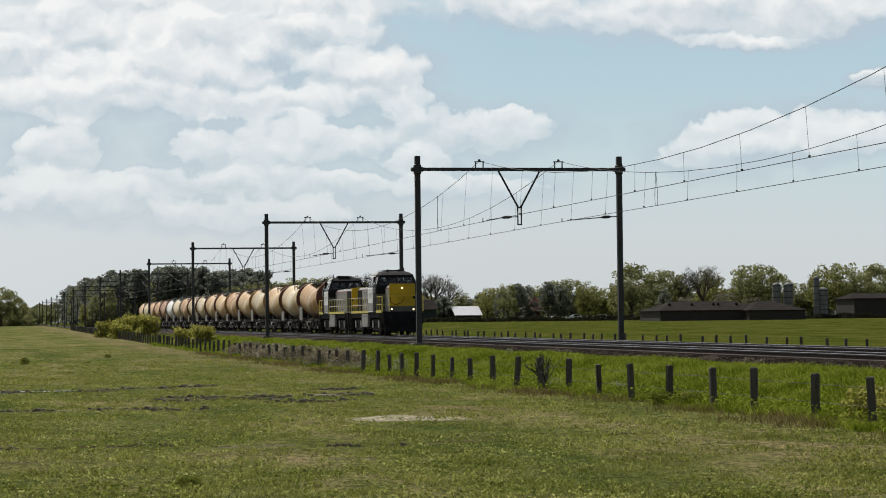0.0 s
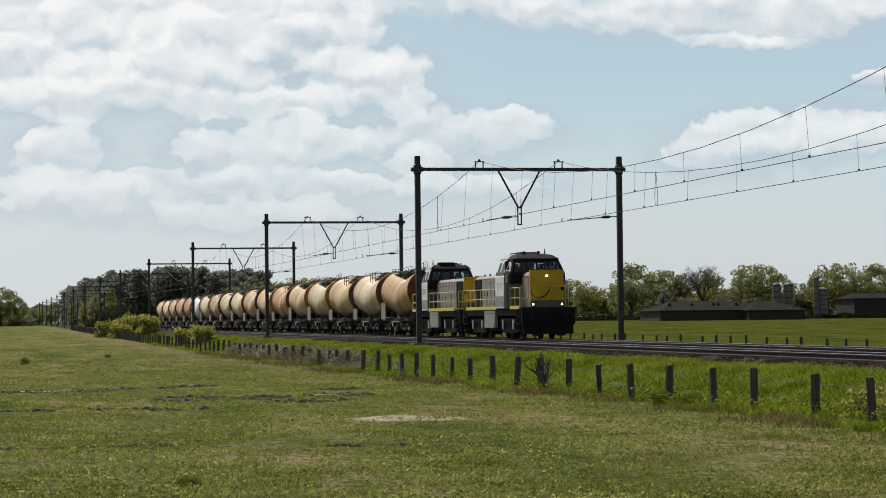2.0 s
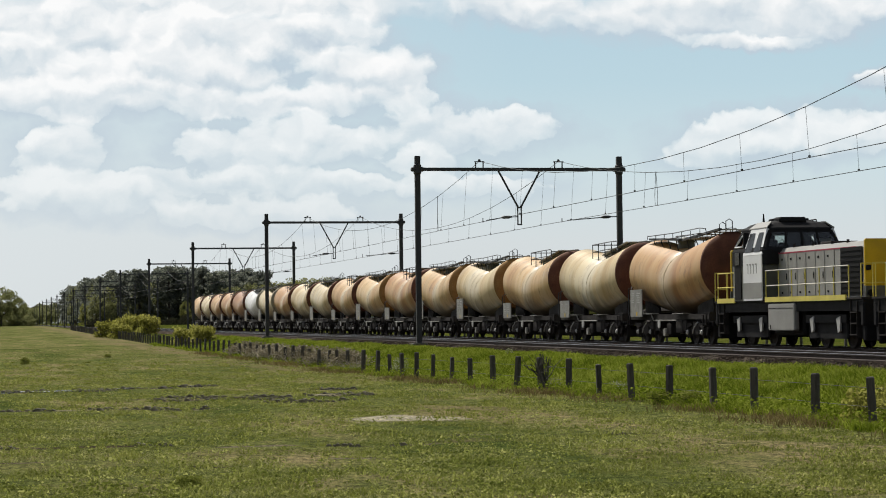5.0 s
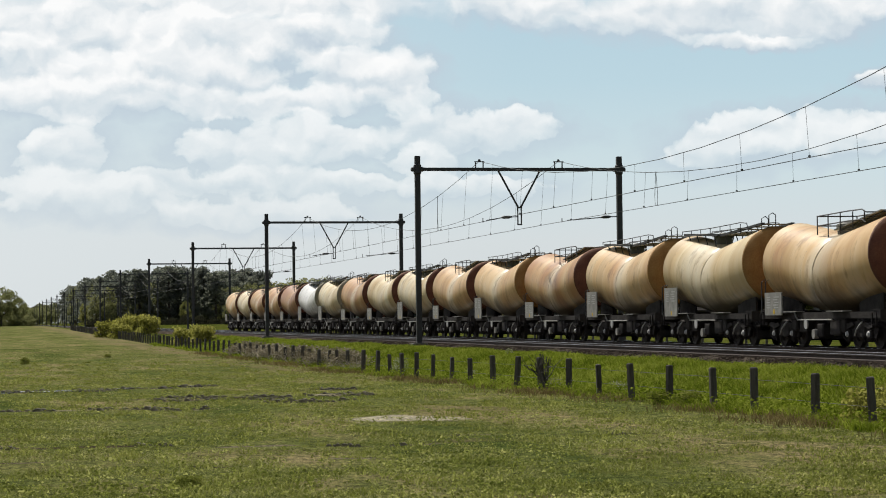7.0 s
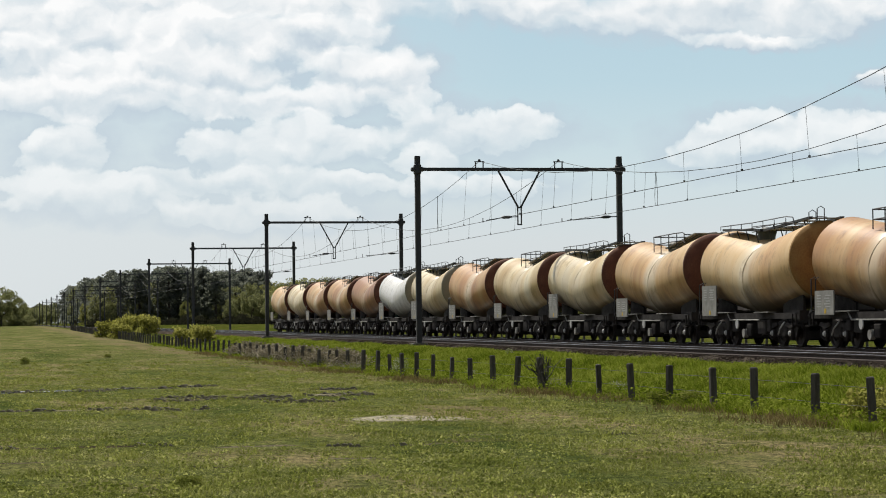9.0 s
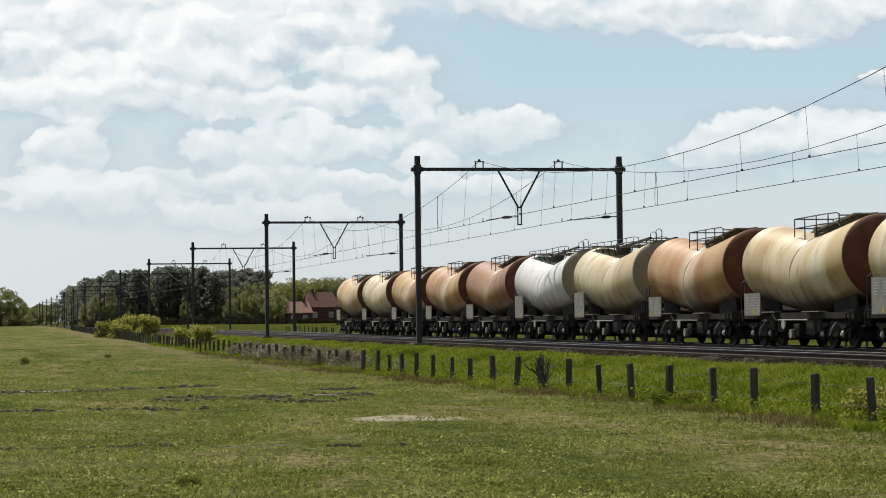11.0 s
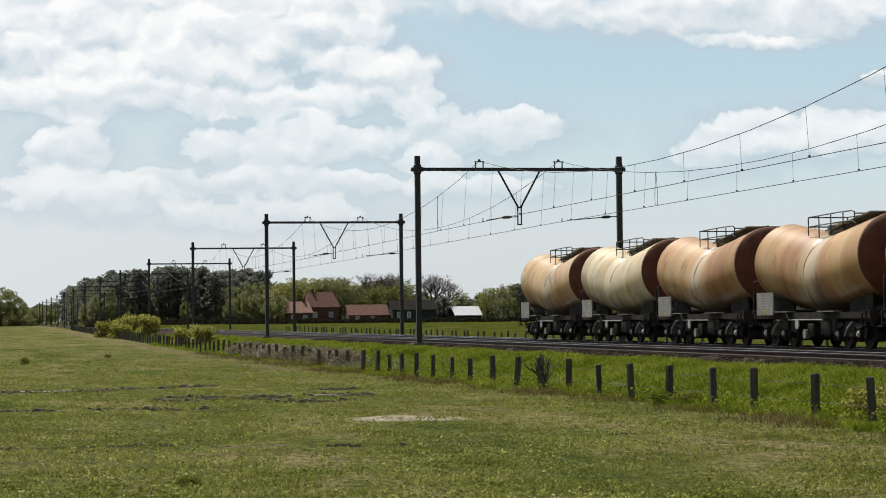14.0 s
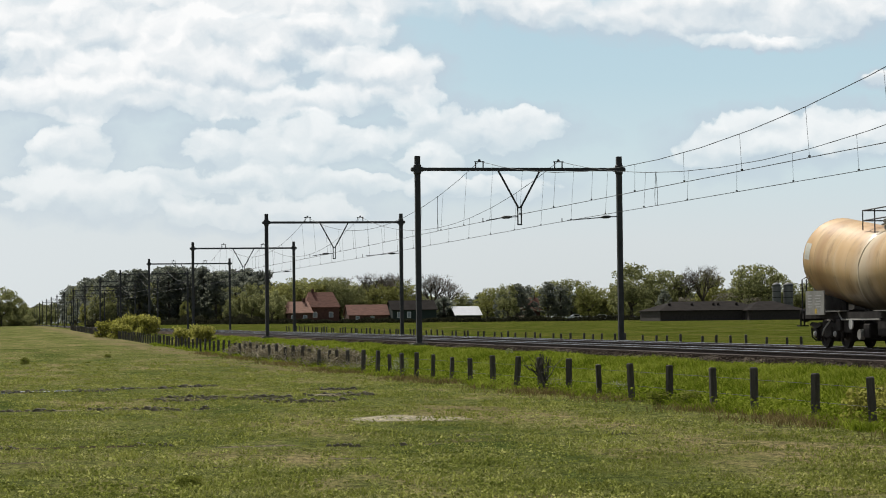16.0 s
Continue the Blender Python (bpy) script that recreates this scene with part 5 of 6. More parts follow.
PROTO = {"pine": [tree_proto("pine", 1), tree_proto("pine", 2), tree_proto("pine", 3)], "broad": [tree_proto("broad", 4), tree_proto("broad", 5), tree_proto("broad", 6)],
         "young": [tree_proto("young", 7), tree_proto("young", 8)], "bare": [tree_proto("bare", 9), tree_proto("bare", 10)], "blossom": [tree_proto("blossom", 11)],
         "bush": [bush_proto("yellow_green_bush", "yellow-green leafy bush beside the railway", M_BUSH, 12, 0.06)],
         "sapling": [bush_proto("leafy_sapling", "open sapling with fresh yellow-green leaves by the fence", M_BUSH, 16, 0.055, None, 26, 4)],
         "umbel": [bush_proto("flowering_weed", "tall weed with whitish flower heads by the fence", M_UMBEL, 17, 0.05, None, 12, 3)],
         "canes": [bush_proto("bramble_canes", "tangle of pale dry bramble canes on the fence line", M_THICKET, 18, 0.03, M_CANE, 8, 5)],
         "bramble": [bush_proto("dry_bramble", "dry brown bramble thicket on the fence line", M_THICKET, 13, 0.05)],
         "shrub": [bush_proto("field_shrub", "low olive green shrub", M_GRASS_TUFT, 14, 0.05)]}
PLACED = set()
plant_rng = random.Random(21)


def plant(kind, x, y, h, w=None, dz=0.0):
    """Plants a kind at a place, h metres high and w wide."""
    src = plant_rng.choice(PROTO[kind])
    full = 8.0 if kind == "bare" else 10.0 if kind in ("pine", "broad", "young", "blossom") else 1.1
    wide = {"pine": 4.6, "broad": 8.6, "young": 8.6, "bare": 7.4, "blossom": 8.6}.get(kind, 1.7)
    sz, sx = h / full, (w or h * wide / full) / wide
    m = pose(x, y, float(ground_z(x, y)) + dz, 0, 0, plant_rng.uniform(0, 360)) @ Matrix.Diagonal((sx, sx, sz, 1))
    if src.name in PLACED:
        return copy_thing(src, m @ Matrix.Diagonal((1 / src.scale[0], 1 / src.scale[1], 1 / src.scale[2], 1)))
    PLACED.add(src.name)
    src.matrix_basis = m
    return src


def build_woods():
    r = random.Random(8)
    # the pine wood right of the railway, highest towards its middle
    for row, y0 in enumerate((640, 665, 690, 715)):
        x = 31.0 + row * 2.0
        while x < 118:
            u = (x - 31) / 87
            h = (14.4 if u < 0.55 else 14.0 - 4.0 * (u - 0.55)) * (0.55 + 0.45 * min(1, (x - 29) / 9)) * r.uniform(0.88, 1.12)
            if row == 0 and r.random() < 0.45 or u > 0.60 and r.random() < 0.92:
                plant(r.choice(("broad", "broad", "young")), x, y0 + r.uniform(-8, 8), h * (r.uniform(0.6, 0.85) if u < 0.6 else r.uniform(0.78, 0.95)))
            else:
                plant("pine", x, y0 + r.uniform(-8, 8), h + 0.4 * row, h * r.uniform(0.45, 0.62))
            x += r.uniform(2.4, 3.6)
    for x, y, h, w in ((72, 625, 11, 7), (66, 620, 7, 5), (78, 615, 7.5, 8), (75.5, 608, 9.0, 7), (54, 622, 6.5, 3.5), (30.5, 630, 9.0, 5), (28.5, 650, 7, 4), (34, 628, 10.5, 5)):
        plant("broad" if w > 4 else "young", x, y, h, w)
    # left of the railway
    for x, y, h in ((-3, 620, 11), (2, 630, 12), (5.5, 625, 10.5), (8.0, 640, 10), (10.5, 660, 8), (-9, 640, 12), (12.5, 690, 6.5)):
        plant("broad", x, y, h, h * 0.75)
    for k in range(15):
        plant("broad", -11 + k * 1.7, 612 + 2.2 * k + r.uniform(-4, 4), 6.2 - 0.13 * k + r.uniform(-0.8, 0.8), 5.5, -1.4)
    for k in range(9):
        plant("broad", 22 + k * 2.4 - 6, 1150 + r.uniform(-40, 40), 9 + r.uniform(-1, 1), 9)


def build_farm_trees():
    r = random.Random(15)
    for x, y, h, w in ((107.9, 640, 12.6, 10), (114.5, 650, 13.0, 10), (117, 655, 11.6, 9), (126.0, 645, 12.4, 10.5), (131.5, 655, 11.3, 9.5), (101, 660, 12.2, 9)):
        plant("bare", x, y, h * 1.12, w * 1.1)
    for x, y, h, w in ((134.0, 585, 8.6, 5.4), (160.0, 560, 12.8, 11.5), (155.5, 585, 9.5, 7), (166, 590, 9.0, 8), (171, 600, 10.5, 9), (176, 590, 11.8, 9), (182, 600, 11.6, 10),
                       (199, 585, 12.6, 10.5), (205, 590, 13.0, 10.5), (193.5, 600, 12.0, 9), (213, 600, 11.0, 8), (221.5, 585, 13.2, 11), (228, 590, 13.0, 10), (235, 585, 12.8, 11), (242, 600, 12, 10), (95, 645, 11.4, 10), (88, 650, 11.4, 9), (82, 655, 11, 9)):
        plant(r.choice(("broad", "broad", "young")), x, y, h * 1.12, w * 1.22)
    for x, y, h, w in ((188.5, 590, 13.0, 9.5), (186, 600, 12, 8), (211, 610, 12.4, 8)):
        plant("bare", x, y, h * 1.12, w * 1.1)
    for x, y, h, w in ((178, 540, 6.6, 8), (166.5, 535, 5.6, 6), (185, 540, 5.5, 7), (122.5, 640, 6.5, 6)):
        plant("blossom", x, y, h, w)
    for x, y, h, w in ((136, 600, 7.6, 4), (140, 600, 9.0, 5.5), (144, 605, 8.6, 5), (148.5, 600, 9.4, 5), (152, 600, 8.8, 5), (162.5, 540, 6.8, 3.4), (85, 640, 10, 4), (124, 620, 6, 6)):
        plant("pine", x, y, h * 1.1, w * 1.15)
    for x, y, h, w in ((215, 470, 6.0, 7), (208, 480, 5.0, 7), (201, 476, 4.5, 6), (222, 475, 5.5, 8), (229, 470, 6, 8)):
        plant("broad", x, y, h, w)
    for k in range(31):
        plant(r.choice(("broad", "broad", "young", "bare")), 137 + k * 3.6 + r.uniform(-1, 1), 625 + r.uniform(-10, 14), 10.2 + r.uniform(-1.6, 1.8), 9.5)
    # the wood goes on along the railway
    for k in range(26):
        y = 735 + k * 11
        plant("broad" if k % 4 == 0 else "pine", 33.5 + float(bend(y)) + r.uniform(0, 3.5), y, 14.5 + r.uniform(-1.5, 1.5), 7.5)
    # far line of trees closing the distance
    for k in range(46):
        plant("pine" if k % 3 else "broad", 92 + k * 4.6 + r.uniform(-1, 1), 780 + r.uniform(-20, 20), 9.0 + r.uniform(-1.2, 1.2), 8.5)


def build_hedges():
    rng = np.random.default_rng(3)
    n = 26000
    x = rng.uniform(60, 250, n)
    y = 575 - 0.42 * (x - 60) + rng.normal(0, 1.2, n)
    z = ground_z(x, y) + rng.uniform(0, 1, n) ** 0.8 * (0.95 + 0.25 * np.sin(x * 0.35) + 0.2 * np.sin(x * 1.3))
    tagged(new("hedge", quads_mesh("hedge", np.stack([x, y, z], 1), 0.22, M_LEAF_SHADED, rng)), "long hedge along the far field edge, coloured as if in shade", "hedge", kind="stuff")
    n = 60000
    x = rng.uniform(60, 330, n)
    y = 830 + rng.normal(0, 6, n)
    z = ground_z(x, y) + rng.uniform(0, 1, n) ** 0.7 * (7.2 + 0.9 * np.sin(x * 0.13) + 0.7 * np.sin(x * 0.51 + 1) + 0.5 * np.sin(x * 1.7))
    tagged(new("distant_wood", quads_mesh("distant_wood", np.stack([x, y, z], 1), 0.42, M_NEEDLE, rng)), "dark distant wood closing off the fields", "wood", kind="stuff")
    n = 16000
    x = rng.uniform(-60, 60, n)
    y = 1350 + rng.normal(0, 8, n)
    z = ground_z(x, y) + rng.uniform(0, 1, n) ** 0.7 * (11.0 + 1.2 * np.sin(x * 0.21) + 0.8 * np.sin(x * 0.77 + 1))
    tagged(new("distant_wood", quads_mesh("distant_wood", np.stack([x, y, z], 1), 0.5, M_LEAF, rng)), "hazy distant wood beyond the end of the railway", "wood", kind="stuff")
    # leafy weeds along the fence
    n = 900
    cx, cy = 16.4 + 0.5 * rng.normal(0, 1, n), 36 + 110 * rng.uniform(0, 1, n) ** 1.4
    per = 16
    x = np.repeat(cx, per) + rng.normal(0, 0.13, n * per)
    y = np.repeat(cy, per) + rng.normal(0, 0.13, n * per)
    z = ground_z(x, y) + rng.uniform(0.02, 0.34, n * per)
    tagged(new("fence_weeds", quads_mesh("fence_weeds", np.stack([x, y, z], 1), 0.035, M_GRASS_TALL, rng, 0.5)), "broad-leaved green weeds along the fence", "weeds", kind="stuff")
    # undergrowth, its colour darkened for the shade beneath the trees
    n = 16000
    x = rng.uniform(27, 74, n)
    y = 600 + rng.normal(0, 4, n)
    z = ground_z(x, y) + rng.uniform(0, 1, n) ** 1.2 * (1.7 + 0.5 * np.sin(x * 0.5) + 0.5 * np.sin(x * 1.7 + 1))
    tagged(new("undergrowth", quads_mesh("undergrowth", np.stack([x, y, z], 1), 0.24, M_LEAF_SHADED, rng)), "undergrowth along the edge of the wood, coloured as if in shade", "undergrowth", kind="stuff")


build_woods()
build_farm_trees()
build_hedges()
for x, y, h, w in ((15.6, 292, 2.6, 4.2), (17.4, 287, 3.3, 3.6), (19.2, 296, 3.3, 3.8), (20.0, 283, 2.9, 3.6), (16.2, 276, 2.2, 3.6), (17.4, 203, 2.0, 3.0), (18.6, 196, 1.9, 2.8), (19.4, 210, 1.6, 2.2)):
    plant("bush", x, y, h, w)
for x, y, h, w in ((16.5, 41.6, 0.85, 1.3), (17.1, 42.4, 1.0, 1.5), (17.6, 41.8, 0.9, 1.4), (16.7, 40.6, 0.6, 1.2)):
    plant("sapling", x, y, h, w)
for x, y, h, w in ((16.7, 92.6, 0.95, 0.8), (16.3, 90.4, 0.55, 0.7), (17.4, 82.0, 0.5, 0.6), (16.9, 60.5, 0.5, 0.6), (20.2, 88.0, 0.4, 0.4)):
    plant("umbel", x, y, h, w)
for k in range(18):
    plant("bramble" if k % 3 else "canes", 15.9 + 0.55 * (k % 3), 101 + k * 2.9 + (k % 4), 0.85 + 0.16 * (k % 3), 2.3)
for x, y, h, w in ((16.3, 112, 1.1, 1.9), (16.0, 117, 1.1, 2.0), (16.5, 108.5, 0.9, 1.6), (16.9, 128, 1.2, 2.4), (15.9, 99.0, 0.7, 1.2), (16.6, 66.5, 0.5, 1.0)):
    plant("canes", x, y, h, w)
for x, y, h, w in ((16.2, 51.8, 0.45, 0.9), (15.9, 53.0, 0.4, 1.2), (2.6, 29.6, 0.15, 0.5), (2.4, 130, 0.5, 0.6), (8.0, 150, 0.3, 0.6)):
    plant("shrub", x, y, h, w)


def build_branch():
    rng = np.random.default_rng(5)
    t = thing("dead_branch", "dead forked branch leaning on a fence post", "branch")
    g, tips = Geo(), []
    for k in range(4):
        grow(rng, g, (15.9 + 0.08 * k, 64.6 + 0.2 * k, float(ground_z(16, 65)) + 0.02), Vector((-0.28 + 0.05 * k, 0.25, 0.75)).normalized(), 0.68, 0.045, 2, tips, 0.3)
    part("stem", g, M_POST, t)


build_branch()

# ---- farm buildings ----
M_BRICK = material("dark_red_brick", two((0.10, 0.052, 0.038), 0.35), 0.9, 0, 1.5, 14, 0.3)
M_TILE_RED = material("red_roof_tiles", two((0.15, 0.062, 0.04), 0.35), 0.85, 0, 0.8, 8, 0.4, (1, 1, 4))
M_TILE_PALE = material("pale_red_roof_tiles", two((0.28, 0.15, 0.105), 0.25), 0.85, 0, 0.8, 8, 0.4, (1, 1, 4))
M_TILE_DARK = material("dark_fibre_cement_roof", two((0.024, 0.021, 0.019), 0.35), 0.95, 0, 0.6, 6, 0.3, spec=0.05)
M_GREENWOOD = material("dark_green_boards", two((0.022, 0.036, 0.03), 0.3), 0.8, 0, 2, 12, 0.2, (6, 6, 0.3))
M_SHEET = material("white_metal_roof", two((0.78, 0.79, 0.80), 0.06), 0.28, 0.35, 1, 6, 0.05)
M_SILO = material("weathered_silo_sheet", two((0.16, 0.165, 0.16), 0.3), 0.7, 0.2, 1, 8, 0.1, (1, 1, 0.3))
M_PANE = material("window_pane", two((0.25, 0.30, 0.32), 0.1), 0.15, 0, 1, 5, 0)
M_HEDGEDARK = material("dark_timber", two((0.04, 0.034, 0.03), 0.3), 0.9, 0, 2, 12, 0.2)


def build_house(name, label, x0, x1, y, depth, eave, ridge, wall, roof, hip=0.0, openings=(), chimney=None, category="house"):
    """A gabled building with its long side to the railway; hip draws the ridge ends in."""
    z = float(ground_z((x0 + x1) / 2, y))
    t = thing(name, label, category, pose((x0 + x1) / 2, y, z))
    w = (x1 - x0) / 2
    d = depth / 2
    g = Geo().box((0, 0, eave / 2 - 0.3), (2 * w, depth, eave + 0.6))
    if not hip:
        for s in (-1, 1):
            g.add([(s * w, -d, eave), (s * w, d, eave), (s * w, 0, ridge - 0.1), (s * (w - 0.25), -d, eave), (s * (w - 0.25), d, eave), (s * (w - 0.25), 0, ridge - 0.1)], [(0, 1, 2), (3, 4, 5), (0, 2, 5, 3), (1, 2, 5, 4), (0, 1, 4, 3)])
    body = part("wall", g, wall, t)
    o, th = 0.35, 0.18
    e = eave - 0.12
    for s in (-1, 1):
        a = [(-w - o, s * (d + o), e), (w + o, s * (d + o), e), (w + o - hip, 0, ridge), (-w - o + hip, 0, ridge)]
        part("roof_slope", Geo().add(a + [(p[0], p[1], p[2] + th) for p in a], [(0, 1, 2, 3), (4, 5, 6, 7), (0, 1, 5, 4), (1, 2, 6, 5), (2, 3, 7, 6), (3, 0, 4, 7)]), roof, t)
        if hip:
            a = [(s * (w + o), -d - o, e), (s * (w + o), d + o, e), (s * (w + o - hip), 0, ridge)]
            part("roof_hip", Geo().add(a + [(p[0], p[1], p[2] + th) for p in a], [(0, 1, 2), (3, 4, 5), (0, 1, 4, 3), (1, 2, 5, 4), (2, 0, 3, 5)]), roof, t)
    for ox, oz, ow, oh in openings:
        win = part("window", Geo().box((ox, -d - 0.02, oz), (ow + 0.2, 0.1, oh + 0.2)), M_SHEET, body, "pale window frame")
        part("pane", Geo().box((ox, -d - 0.08, oz), (ow, 0.03, oh)), M_PANE, win)
    if chimney is not None:
        part("chimney", Geo().box((chimney, 0, ridge + 0.3), (0.7, 0.7, 1.4), 0.04), M_BRICK, t)
    return t


build_house("farmhouse", "brick farmhouse with a pale red tiled roof", 80.0, 86.6, 615, 8, 2.7, 5.6, M_BRICK, M_TILE_PALE, 0.9, ((-1.8, 1.5, 0.9, 1.1), (1.4, 1.5, 0.9, 1.1)), 1.6)
build_house("farmhouse", "tall dark brick house with a dull red roof", 86.9, 95.8, 628, 9, 4.2, 8.2, M_BRICK, M_TILE_RED, 1.4, ((-2.2, 2.2, 1.0, 1.3), (2.2, 2.2, 1.0, 1.3)), -2.2)
build_house("farm_shed", "low brick shed with a long orange-red tiled roof", 96.3, 107.0, 614, 8, 1.9, 4.6, M_BRICK, M_TILE_RED, 0.0, ((-3.0, 1.2, 0.8, 0.8), (1.0, 1.2, 0.8, 0.8)), None, "shed")
build_house("wooden_barn", "dark green boarded barn with white windows", 107.6, 119.5, 612, 10, 3.2, 5.6, M_GREENWOOD, M_TILE_DARK, 0.0, ((-4.2, 1.9, 0.8, 1.4), (-1.5, 1.9, 0.8, 1.4), (1.0, 1.9, 0.8, 1.4)), None, "barn")
build_house("white_roofed_shed", "shed under a bright white metal roof", 126.0, 133.0, 618, 10, 1.6, 3.9, M_HEDGEDARK, M_SHEET, 0.0, (), None, "shed")
build_house("small_house", "small brick house with a dark red gable roof", 143.5, 147.8, 610, 7, 2.6, 6.0, M_BRICK, M_TILE_RED, 0.0, ((0.0, 1.6, 0.9, 1.0),), 1.2)
build_house("long_barn", "long low dark barn with a fibre cement roof", 147.2, 172.0, 500, 16, 2.2, 4.1, M_HEDGEDARK, M_TILE_DARK, 5.5, (), None, "barn")
build_house("gabled_barn", "dark boarded barn with a low black roof", 166.5, 179.5, 496, 15, 2.1, 4.0, M_HEDGEDARK, M_TILE_DARK, 5.0, (), None, "barn")
build_house("low_roofed_shed", "dark farm shed with a low dark roof", 203.0, 226.0, 525, 12, 4.6, 5.7, M_HEDGEDARK, M_TILE_DARK, 2.0, (), None, "shed")


def build_roof_vents():
    for x in (150.6, 155.8, 160.8, 161.9, 166.2):
        z = float(ground_z(158, 500)) + 2.9
        t = thing("roof_vent", "small dark ventilation stack on the barn roof", "vent", pose(x, 496.3, z), group="barn roof vents")
        part("stack", Geo().tube([(0, 0, -0.3), (0, 0, 0.9)], 0.3, 10), M_TILE_DARK, t)
        part("cowl", Geo().tube([(0, 0, 0.85), (0, 0, 1.1)], [0.42, 0.1], 10), M_TILE_DARK, t)


build_roof_vents()


def build_silo(x, y, r, h):
    t = thing("silo", "grey weathered farm silo with a domed top", "silo", pose(x, y, float(ground_z(x, y))), group="farm silos")
    part("shell", Geo().tube([(0, 0, -0.3), (0, 0, h)], r, 24), M_SILO, t)
    part("dome", Geo().tube([(0, 0, h), (0, 0, h + 0.25), (0, 0, h + 0.5), (0, 0, h + 0.62)], [r * 1.04, r * 0.9, r * 0.5, 0.1], 24), M_SILO, t)
    for z in np.linspace(1.0, h - 0.2, 6):
        part("hoop", Geo().tube([(0, 0, float(z) - 0.05), (0, 0, float(z) + 0.05)], r * 1.02, 24), M_TILE_DARK, t)


for x, r, h in ((184.1, 1.0, 8.0), (187.0, 1.15, 8.0), (194.0, 0.7, 9.5), (195.6, 1.2, 6.8)):
    build_silo(x, 520, r, h)


def build_car(x, y, mat, label, turn):
    t = thing("parked_car", label, "car", pose(x, y, float(ground_z(x, y)), 0, 0, turn), group="parked cars at the farm")
    prof = [(-2.1, 0.35), (-2.1, 0.8), (-1.5, 0.95), (-0.9, 1.42), (0.7, 1.45), (1.5, 0.98), (2.1, 0.85), (2.15, 0.35)]
    part("body", Geo().sweep(prof, -0.82, 0.82, "x"), mat, t)
    for s in (-1, 1):
        part("window", Geo().sweep([(-0.85, 1.0), (-0.7, 1.36), (0.6, 1.38), (1.15, 1.0)], 0.83 * s - 0.01, 0.83 * s + 0.01, "x"), M_GLASS, t)
        for y2 in (-1.35, 1.35):
            w = part("wheel", Geo().tube([(0.7 * s, y2, 0.32), (0.86 * s, y2, 0.32)], 0.32, 14), M_BLACK, t)
            part("rim", Geo().tube([(0.862 * s, y2, 0.32), (0.872 * s, y2, 0.32)], 0.2, 10), M_PLATE, w)


build_car(160.5, 590, M_SHEET, "white car parked by the far hedge", 80)
build_car(155.5, 598, M_SHEET, "pale van parked near the trees", 95)
build_car(196.0, 470, M_BLACK, "dark car parked beside the barn", 75)


# ---- grass ----
def blades_mesh(name, x, y, h, w, mat, rng, lean=0.5):
    """Single bent grass blades, two faces each."""
    n = len(x)
    z = ground_z(x, y) - 0.01
    a = rng.uniform(0, 2 * np.pi, n)
    dx, dy = np.cos(a) * w, np.sin(a) * w
    lx, ly = rng.normal(0, lean, n) * h, rng.normal(0, lean, n) * h
    b0 = np.stack([x - dx, y - dy, z], 1)
    b1 = np.stack([x + dx, y + dy, z], 1)
    m0 = np.stack([x - dx * 0.7 + lx * 0.35, y - dy * 0.7 + ly * 0.35, z + h * 0.6], 1)
    m1 = np.stack([x + dx * 0.7 + lx * 0.35, y + dy * 0.7 + ly * 0.35, z + h * 0.6], 1)
    tip = np.stack([x + lx, y + ly, z + h], 1)
    v = np.stack([b0, b1, m1, m0, tip], 1).reshape(-1, 3)
    i = np.arange(n)[:, None] * 5
    me = bpy.data.meshes.new(name)
    quads = (i + np.array([0, 1, 2, 3])).tolist()
    tris = (i + np.array([3, 2, 4])).tolist()
    me.from_pydata(v.tolist(), [], quads + tris)
    me.materials.append(mat)
    return me


